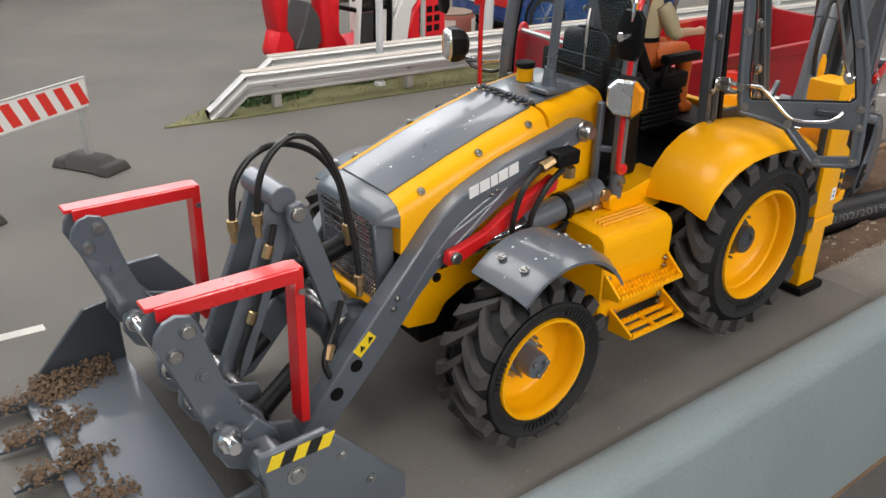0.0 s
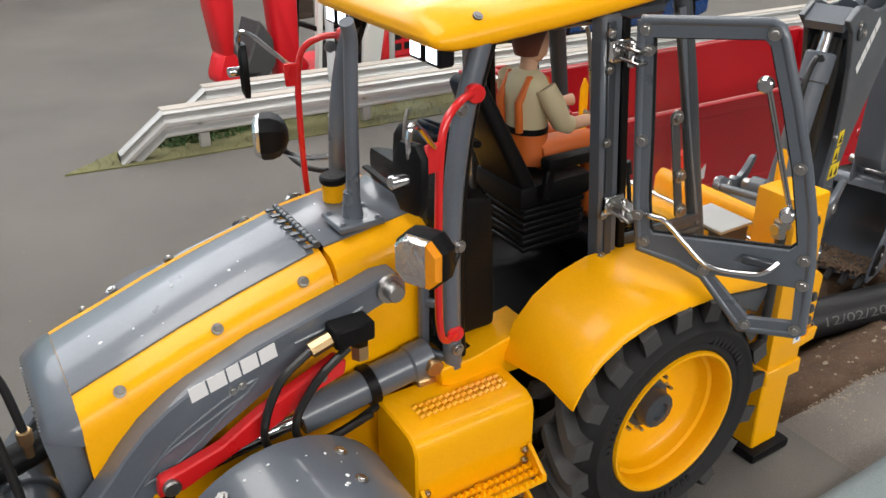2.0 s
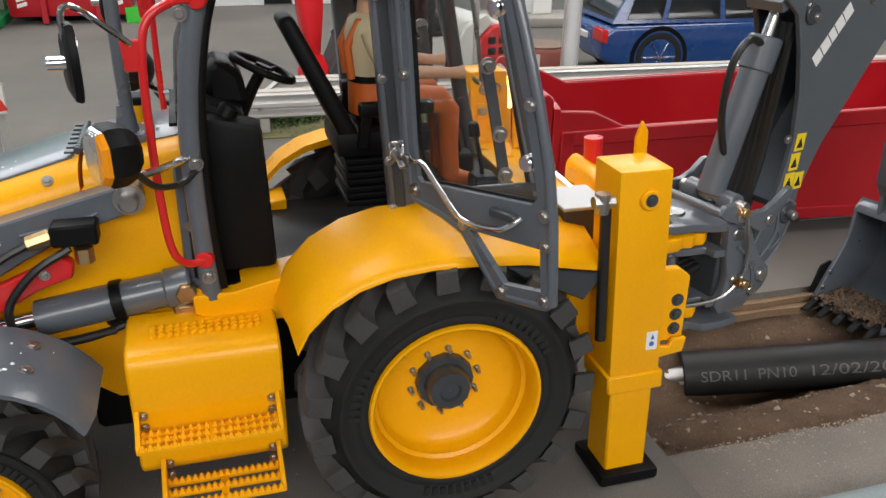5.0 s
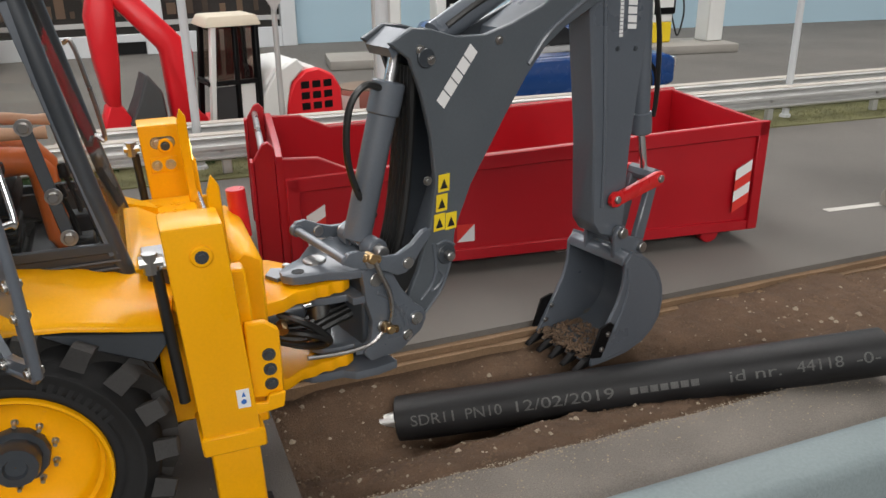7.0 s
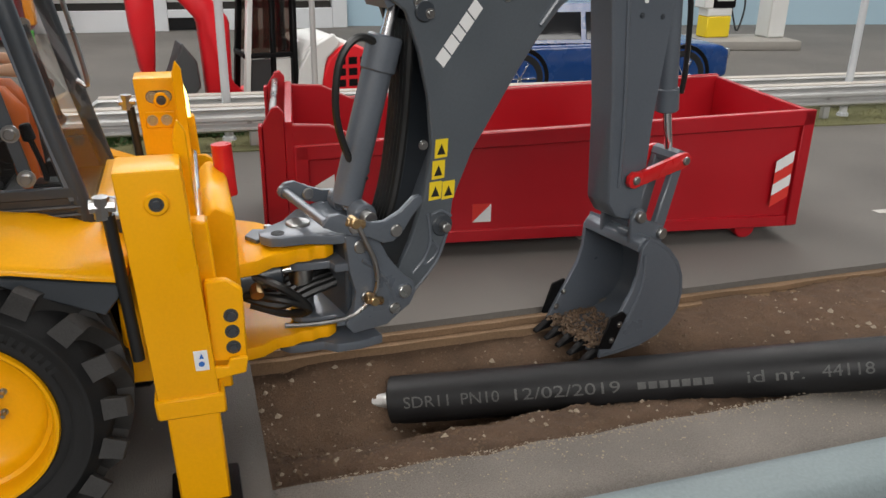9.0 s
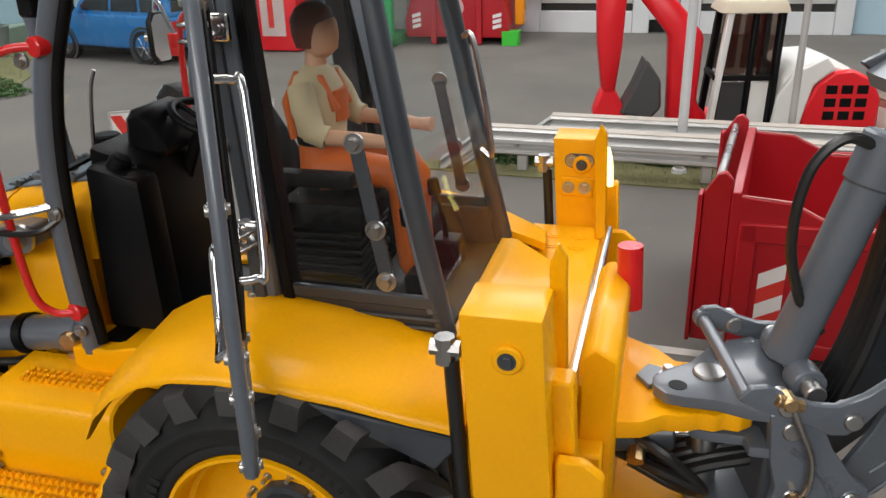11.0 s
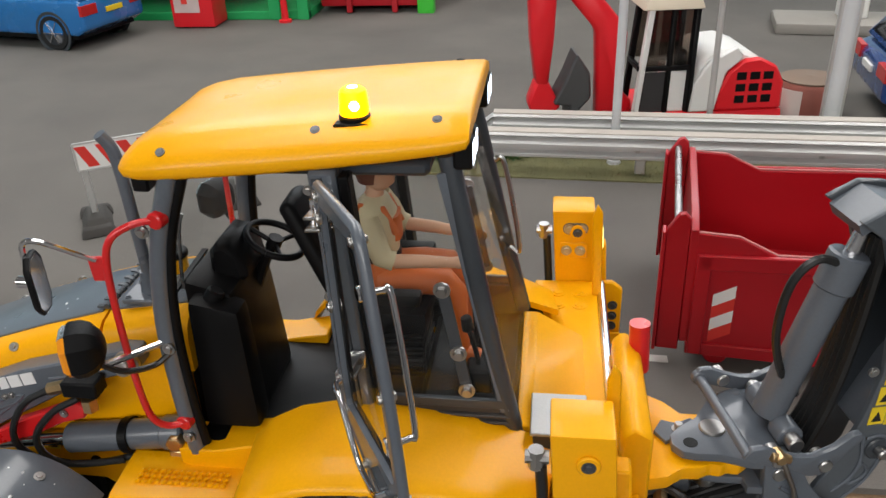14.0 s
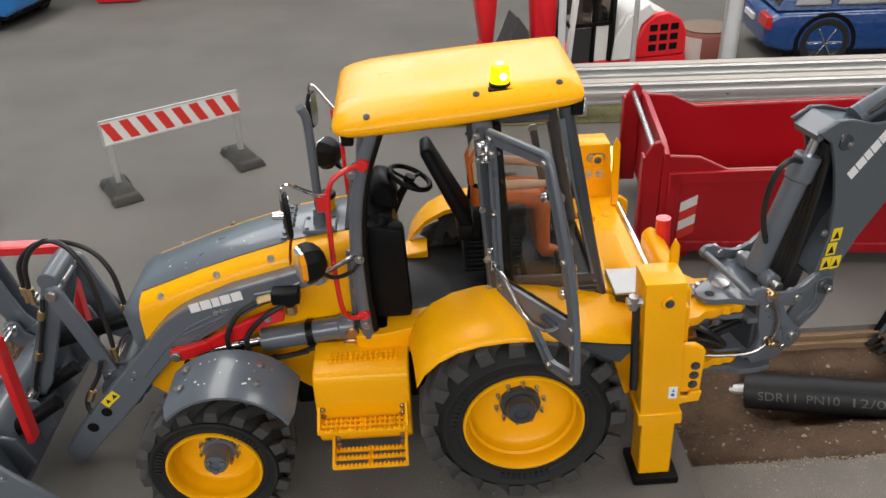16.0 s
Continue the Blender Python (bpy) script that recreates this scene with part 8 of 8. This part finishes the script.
xp("undercarriage", lambda b: (box(b, -7, 7, -5, -2.5, 2.4, 3.4, 0.4, 2), box(b, -7, 7, 2.5, 5, 2.4, 3.4, 0.4, 2)), BLK)
xp("deck", lambda b: box(b, -6.5, 8.6, -4.6, 4.6, 2.6, 4.4, 0.4, 2), TRED)
xp("rear_cover", lambda b: prism(b, [(1.5, 4.4), (8.4, 4.4), (8.3, 7.2), (7.4, 8.9), (5.6, 9.8), (4.0, 9.6), (2.6, 8.4), (1.8, 6.6)], -4.7, -3.9, 0.25), TRED)
for i in range(3):
    for j in range(3):
        xp("vent", lambda b: box(b, 3.4 + 1.35 * i, 4.4 + 1.35 * i, -4.76, -4.69, 5.2 + 1.2 * j, 6.0 + 1.2 * j, 0.05), BLK)
xp("engine_cover", lambda b: prism(b, [(-0.6, 4.4), (7.8, 4.4), (7.4, 7.5), (5.8, 9.7), (3.5, 10.6), (0.6, 10.4), (-0.6, 9.0)], -3.9, 4.5, 0.4), WHT)
xp("side_fender", lambda b: prism(b, [(-1.2, 4.4), (1.5, 4.4), (2.3, 8.4), (4.0, 9.9), (3.2, 11.0), (0.6, 9.6), (-0.8, 7.4)], -4.65, -3.9, 0.15), WHT)
for x, y in ((-6.2, -4.2), (-6.2, 0.4), (-1.3, -4.2), (-1.3, 0.4)):
    xp("cab_pillar", lambda b: bar(b, (x - (0.4 if x < -3 else 0), y, 4.4), (x + (0.6 if x < -3 else 0.2), y + 0.1, 15.0), 0.7, 0.6, 0.1), WHT if y < 0 and x < -3 else BLK)
xp("cab_mid_pillar", lambda b: bar(b, (-3.6, -4.2, 4.4), (-3.3, -4.1, 15.0), 0.5, 0.5, 0.08), BLK)
xp("cab_rail", lambda b: (bar(b, (-6.3, -4.2, 9.0), (-1.3, -4.2, 9.0), 0.5, 0.5, 0.08), bar(b, (-6.4, -4.2, 9.0), (-6.4, 0.4, 9.0), 0.5, 0.5, 0.08)), BLK)
xp("cab_side_panel", lambda b: prism(b, [(-6.2, 4.4), (-3.7, 4.4), (-3.7, 8.6), (-6.0, 8.6)], -4.15, -3.95, 0.1), mat("toy_dark_panel", (0.03, 0.03, 0.032), 0.5))
xp("cab_back_panel", lambda b: box(b, -3.3, -1.4, -4.1, 0.3, 4.4, 8.6, 0.1), WHT)
for y in (-4.1, 0.35):
    xp("cab_window", lambda b: prism(b, [(-6.0, 9.1), (-3.8, 9.1), (-3.6, 14.7), (-5.5, 14.7)], y, y + 0.06, 0), GLT)
    xp("cab_window", lambda b: prism(b, [(-3.3, 9.1), (-1.5, 9.1), (-1.3, 14.7), (-3.1, 14.7)], y, y + 0.06, 0), GLT)
xp("cab_roof", lambda b: hexa(b, [(-6.6, -4.7, 14.8), (-0.4, -4.7, 14.8), (-0.4, 1.0, 14.8), (-6.6, 1.0, 14.8), (-6.0, -4.2, 15.9), (-0.8, -4.2, 15.9), (-0.8, 0.6, 15.9), (-6.0, 0.6, 15.9)], 0.3, 2), mat("cream_plastic", (0.62, 0.54, 0.42), 0.5, var=0.05))
xp("cab_seat", lambda b: (box(b, -3.6, -1.4, -3.2, -0.6, 5.0, 7.0, 0.3), box(b, -2.0, -1.3, -3.2, -0.6, 7.0, 10.5, 0.3)), BLK)
xp("boom", lambda b: prism(b, [(-10.2, 3.4), (-7.0, 3.2), (-6.4, 5.0), (-7.6, 6.2), (-7.4, 12.6), (-9.2, 14.8), (-14.2, 20.2), (-15.6, 20.6), (-16.1, 19.4), (-15.2, 18.0), (-10.6, 12.6), (-10.4, 9.0)], -2.6, -0.4, 0.35), TRED, "red plastic excavator boom", 60)
xp("stick", lambda b: prism(b, [(-15.2, 20.8), (-16.4, 20.0), (-17.4, 16.4), (-17.2, 12.0), (-16.6, 7.4), (-15.4, 7.2), (-14.9, 11.8), (-14.7, 16.5), (-14.6, 19.4)], -2.9, -0.1, 0.3), TRED, "", 60)
xp("bucket_mount", lambda b: prism(b, [(-16.6, 7.6), (-15.3, 7.6), (-14.0, 5.0), (-14.6, 4.4), (-17.2, 4.6), (-17.4, 5.4)], -2.8, -0.2, 0.2), TRED)
xp("grab_bucket", lambda b: prism(b, [(-14.9, 5.4), (-13.6, 8.0), (-12.6, 10.6), (-11.2, 8.6), (-11.0, 6.0), (-12.4, 4.4), (-13.4, 3.6), (-13.2, 5.2)], -3.4, 0.4, 0.2), mat("toy_grey", (0.06, 0.062, 0.065), 0.5))

# red and white round drum
dr = root("round_planter", 32.8, 61.0, "round red and white painted drum with dusty brown top", "drum")
bm = B()
lathe(bm, [(0.02, 0.0), (3.4, 0.0), (3.5, 0.3), (3.4, 3.6), (3.1, 4.0), (0.02, 4.0)], (0, 0, 0), 32, "z")
part("drum_wall", bm, mat("drum_red", (0.24, 0.07, 0.05), 0.7, var=0.2), dr)
for k in (0, 2, 4, 6):
    bm = B()
    st = []
    for i in range(5):
        a = (k + i / 4) * math.tau / 8 + 0.35
        st.append([Vector((r * math.cos(a), r * math.sin(a), z)) for r, z in ((3.42, 0.35), (3.56, 0.35), (3.48, 3.5), (3.36, 3.5))])
    loft(bm, st)
    part("white_patch", bm, mat("drum_white", (0.55, 0.5, 0.46), 0.7, var=0.2), dr)
bm = B()
lathe(bm, [(0.02, 4.03), (3.0, 4.03), (3.05, 4.2), (0.6, 4.3), (0.02, 4.4)], (0, 0, 0), 32, "z")
part("drum_lid", bm, mat("drum_lid", (0.21, 0.15, 0.11), 0.8, var=0.2), dr)


# posts and poles
def pole(name, x, y, r, h, material, label, category, base=True):
    rt = root(name, x, y, label, category)
    bm = B()
    rod(bm, (0, 0, 0), (0, 0, h), r, r * 0.85, 16)
    part("shaft", bm, material, rt)
    if base:
        bm = B()
        rod(bm, (0, 0, 0), (0, 0, 0.5), r * 1.7, r * 1.4, 16, 0.05)
        part("collar", bm, material, rt)
    return rt


pole("street_pole", 11.8, 46.3, 0.42, 34, mat("white_pole", (0.62, 0.64, 0.66), 0.4, var=0.05), "slim white street pole behind the crash barrier", "pole")
sp = pole("sign_post", 21.0, 51.0, 0.32, 19, ZINC, "slim grey post with triangular sign seen from behind", "road sign")
bm = B()
prism(bm, [(-3.2, 19.5), (3.2, 19.5), (0, 14.0)], -0.5, -0.3, 0.05)
part("sign_plate", bm, ZINC, sp)
lp = pole("lamp_column", 33.0, 53.5, 0.8, 46, mat("white_pole", (0.62, 0.64, 0.66)), "broad white lamp column beside the crash barrier", "lamp column")
bm = B()
box(bm, -1.0, 1.0, -0.25, 0.25, 0, 46, 0.05)
part("flange", bm, ZINC, lp)
pole("street_pole", 79.5, 41.0, 0.42, 34, MATS["white_pole"], "slim white street pole behind the crash barrier", "pole")
pole("street_pole", 118, 36.5, 0.42, 34, MATS["white_pole"], "slim white street pole behind the crash barrier", "pole")


def block(x, y, turn, ln, h, d, label):
    rt = root("concrete_block", x, y, label, "concrete block", "concrete road blocks")
    rt.rotation_euler = (0, 0, radians(turn))
    bm = B()
    prism(bm, [(-d / 2, 0), (d / 2, 0), (d / 2 - 0.1, h * 0.2), (d * 0.28, h * 0.45), (d * 0.22, h), (-d * 0.22, h), (-d * 0.28, h * 0.45), (-d / 2 + 0.1, h * 0.2)], -ln / 2, ln / 2, 0.15, "x", 2)
    part("block", bm, CONC, rt)


block(-47.7, 21.7, 41, 14, 5.0, 3.6, "pale grey concrete road block")
block(67.5, 11.0, 8, 9, 5.6, 4.2, "pale grey concrete road block on the lane")
block(36, 47.0, -3, 7, 2.0, 2.2, "low white block under the crash barrier")

# petrol station island
isl = root("pump_island", 100, 93, "pale raised concrete pump island", "kerb island")
isl.rotation_euler = (0, 0, radians(-9))
bm = B()
box(bm, -62, 12, -5, 5, 0, 1.6, 0.4, 2)
part("kerb", bm, CONC, isl)


def pump(x, y):
    rt = root("fuel_pump", x, y, "white fuel pump with yellow foot and black display", "fuel pump", "fuel pumps", 1.6)
    for nm, a, mm in (("foot", (-2.4, 2.4, -1.6, 1.6, 0, 3.6), DECY), ("body", (-2.5, 2.5, -1.5, 1.5, 3.6, 5.0), WHT), ("head", (-1.4, 3.0, -1.6, 1.6, 5.0, 9.2), BLK), ("side_panel", (-3.4, -1.5, -1.6, 1.6, 5.0, 10.6), WHT), ("display", (-0.9, 2.4, -1.68, -1.605, 6.2, 8.0), WHT)):
        bm = B()
        box(bm, *a, 0.2 if nm != "display" else 0.02)
        part(nm, bm, mm, rt)
    bm = B()
    tube(bm, [(3.0, -0.5, 8), (4.6, -0.8, 8.4), (5.4, -0.8, 5), (4.6, -0.6, 1.0), (3.6, -0.4, 3.2), (3.0, -0.4, 5)], 0.16, 7, 6)
    part("hose", bm, HOSE, rt)


pump(98.5, 94.5)
pump(60.5, 100.5)
for x, y in ((109, 92.5), (49.5, 102)):
    rt = root("canopy_column", x, y, "square white canopy column on the island", "column", "", 1.6)
    bm = B()
    box(bm, -1.8, 1.8, -1.8, 1.8, 0, 48, 0.2)
    part("column_shaft", bm, WHT, rt)

# white building with dark windows
bld = root("shop_building", 0, 132, "white model building with large dark shop windows", "building")
FR = mat("white_facade", (0.66, 0.68, 0.70), 0.55, var=0.05)
WIN = mat("dark_shop_glass", (0.03, 0.028, 0.026), 0.12, var=0.6, bump=0.0, scale=60)
bm = B()
box(bm, -18, 40, 1.2, 8, 0, 42, 0)
part("wall", bm, MATS["dark_car_glass"], bld)
bm = B()
for x0, x1 in ((-18, -13.6), (3.2, 6.2), (11.4, 15.0), (37, 40)):
    bm = B()
    box(bm, x0, x1, -0.6, 1.2, 0, 42, 0.1)
    part("facade_pillar", bm, FR, bld)
for z0, z1 in ((0.0, 3.8), (22, 26), (38, 42)):
    for x0, x1 in ((-13.6, 3.2), (6.2, 11.4), (15.0, 37)):
        bm = B()
        box(bm, x0, x1, -0.55, 1.2, z0 if not (x0 == 6.2 and z0 == 0) else 2.4, z1, 0.08)
        part("facade_panel", bm, FR, bld)
for x0, x1 in ((-13.5, 3.1), (6.3, 11.3), (15.1, 36.9)):
    wv = new("window")
    wv.parent = bld
    wv.empty_display_size = 0.01
    bm = B()
    box(bm, x0, x1, 0.5, 0.7, 3.8, 22, 0)
    part("pane", bm, WIN, wv)
    bm = B()
    bar(bm, (x0, 0.35, 5.6), (x1, 0.35, 5.6), 0.3, 0.9, 0.05)
    part("window_rail", bm, ZINC, wv)
    rnd = random.Random(int(x0 * 7))
    for k in range(7):
        bm = B()
        xx = x0 + 0.8 + (x1 - x0 - 2.4) * k / 6
        box(bm, xx, xx + 0.8 + rnd.random(), 0.38, 0.48, 7.0, 8.2 + 2.5 * rnd.random(), 0.05)
        part("shelf_item", bm, mat("goods_brown", (0.10, 0.06, 0.035), 0.6, island=0.6), wv)

# green kiosk
kk = root("green_kiosk", -64, 118, "bright green framed kiosk with large windows", "kiosk")
bm = B()
box(bm, -24.5, 28.5, -7.6, 8, 0, 1.4, 0.1)
box(bm, -25, 29, -8, 8, 19, 24, 0.2)
for x in (-24.8, -7.5, 7.5, 21.5, 26.5):
    box(bm, x, x + 2.0, -7.9, -6.3, 0, 19, 0.1)
for x in (-24.8, 26.5):
    box(bm, x, x + 1.8, 6.3, 7.9, 0, 19, 0.1)
part("kiosk_frame", bm, GREEN, kk)
bm = B()
box(bm, -23.5, 27.5, 4.0, 5.0, 1.5, 19, 0)
part("back_wall", bm, mat("kiosk_inside", (0.38, 0.36, 0.33), 0.8, var=0.3, scale=20), kk)
for x0, x1 in ((-22.8, -7.6), (-5.5, 7.4), (9.5, 21.4)):
    wv = new("window")
    wv.parent = kk
    wv.empty_display_size = 0.01
    bm = B()
    v = [bm.verts.new(p) for p in ((x0, -7.2, 1.4), (x1, -7.2, 1.4), (x1, -7.2, 19), (x0, -7.2, 19))]
    bm.faces.new(v)
    part("pane", bm, GLS, wv)
    bm = B()
    box(bm, x0 + 1, x1 - 1, -2, 2, 5.5, 7.5, 0.2)
    part("counter", bm, mat("kiosk_counter", (0.10, 0.13, 0.2), 0.6), wv)
    bm = B()
    box(bm, x0 + 1, x1 - 2, 0, 2, 7.6, 11.5, 0.3)
    part("machine", bm, mat("kiosk_goods", (0.12, 0.11, 0.10), 0.6), wv)

vm = root("vending_machine", -53.5, 107, "red vending machine with pale printed front", "vending machine")
bm = B()
box(bm, -3.6, 3.6, -3.0, 3.0, 0.2, 11.6, 0.3, 2)
part("case", bm, TRED, vm)
bm = B()
box(bm, -3.0, 1.4, -3.12, -3.02, 2.6, 11.0, 0.1)
fr = part("front_panel", bm, mat("pale_print", (0.62, 0.5, 0.48), 0.4, var=0.25, scale=200), vm)
bm = B()
box(bm, -1.6, -0.6, -3.16, -3.125, 4.0, 10.0, 0.05)
part("printed_bar", bm, DECR, fr)
cn = root("traffic_bollard", -39.2, 108.5, "small red plastic bollard", "bollard")
bm = B()
lathe(bm, [(0.02, 0), (1.1, 0), (1.1, 0.4), (0.6, 0.6), (0.5, 5.2), (0.4, 6.2), (0.02, 6.3)], (0, 0, 0), 20, "z")
part("cone_body", bm, TRED, cn)
gc = root("green_crate", -16.0, 115.5, "small bright green plastic crate", "crate")
bm = B()
box(bm, -1.4, 1.4, -1.2, 1.2, 0, 0.3, 0.05)
for q in ((-1.4, -1.2, -1.2, 1.2), (1.2, 1.4, -1.2, 1.2), (-1.2, 1.2, -1.2, -1.0), (-1.2, 1.2, 1.0, 1.2)):
    box(bm, *q, 0.3, 2.4, 0.05)
part("crate_body", bm, mat("lime_plastic", (0.05, 0.55, 0.04), 0.45, var=0.05), gc)

# red press container in front of the building
pc = root("waste_press_container", -25.5, 119, "closed red waste press container with white marks", "container")
SH = [(-9.0, 1.2), (9.0, 1.2), (9.2, 4.0), (7.6, 10.0), (5.0, 14.6), (-4.0, 14.6), (-7.4, 10.0), (-9.2, 4.0)]
bm = B()
prism(bm, SH, -4, 15, 0.3, "y", 2)
part("hull", bm, CRED, pc, "bright red steel hull")
for x in (-4.4, 3.6):
    bm = B()
    box(bm, x, x + 1.0, -4.7, -3.9, 0.2, 14.0, 0.1)
    part("rib", bm, CRED, pc)
for x in (-7.8, 6.4):
    for k in range(3):
        bm = B()
        hexa(bm, [(x, -4.06, 2.6 + k * 0.9), (x + 1.5, -4.06, 3.0 + k * 0.9), (x + 1.5, -4.02, 3.0 + k * 0.9), (x, -4.02, 2.6 + k * 0.9), (x, -4.06, 3.2 + k * 0.9), (x + 1.5, -4.06, 3.6 + k * 0.9), (x + 1.5, -4.02, 3.6 + k * 0.9), (x, -4.02, 3.2 + k * 0.9)])
        part("reflector_stripe", bm, DECW, pc)
bm = B()
rod(bm, (-0.3, -4.08, 6.2), (-0.3, -4.02, 6.2), 1.7, n=24)
em = part("round_emblem", bm, mat("pale_emblem", (0.6, 0.4, 0.4), 0.5), pc)
bm = B()
box(bm, -2.6, 2.2, -4.06, -4.02, 9.4, 10.3, 0.02)
part("printed_bar", bm, DECW, pc)
bm = B()
hexa(bm, [(9.0, 2, 8), (12.5, 2, 7), (12.5, 9, 7), (9.0, 9, 8), (7.0, 2, 14), (11.0, 2, 14.6), (11.0, 9, 14.6), (7.0, 9, 14)], 0.3)
part("filling_flap", bm, CRED, pc)
bm = B()
box(bm, 9.6, 11.2, -1, 1, 3, 8.5, 0.2)
part("control_box", bm, AMBL, pc)

# potted tree
pt_ = root("potted_tree", -101.5, 92.5, "clipped round tree in a mottled grey pot", "potted tree")
bm = B()
lathe(bm, [(0.02, 0), (2.2, 0), (3.0, 5.0), (3.2, 5.3), (2.7, 5.3), (2.6, 4.8), (0.02, 4.7)], (0, 0, 0), 24, "z")
part("pot", bm, mat("mottled_pot", (0.24, 0.27, 0.26), 0.7, var=0.5, scale=150), pt_)
bm = B()
tube(bm, [(0, 0, 4.5), (0.2, 0, 7), (0, 0.1, 9.5), (0.1, 0, 12)], 0.35, 8, 4)
for k in range(6):
    a = k * 1.05
    tube(bm, [(0, 0, 10), (1.2 * math.cos(a), 1.2 * math.sin(a), 12), (2.2 * math.cos(a), 2.2 * math.sin(a), 13.2)], 0.12, 5, 3)
part("trunk", bm, PLANK, pt_)
rnd = random.Random(21)
vs, fs = [], []
for _ in range(2600):
    d_ = Vector((rnd.gauss(0, 1), rnd.gauss(0, 1), rnd.gauss(0, 1))).normalized()
    c = Vector((0, 0, 13)) + d_ * (2.2 + 1.5 * rnd.random() ** 0.5 + 0.3 * rock(d_.x * 3, d_.y * 3 + d_.z * 5))
    e1 = Vector((rnd.gauss(0, 1), rnd.gauss(0, 1), rnd.gauss(0, 1))).normalized() * 0.42
    e2 = e1.cross(d_).normalized() * 0.2
    b = len(vs)
    vs += [tuple(S * (c - e1)), tuple(S * (c + e2)), tuple(S * (c + e1)), tuple(S * (c - e2))]
    fs.append((b, b + 1, b + 2, b + 3))
me = bpy.data.meshes.new("crown")
me.from_pydata(vs, [], fs)
me.materials.append(LEAF)
ob = new("crown", me)
ob.parent = pt_
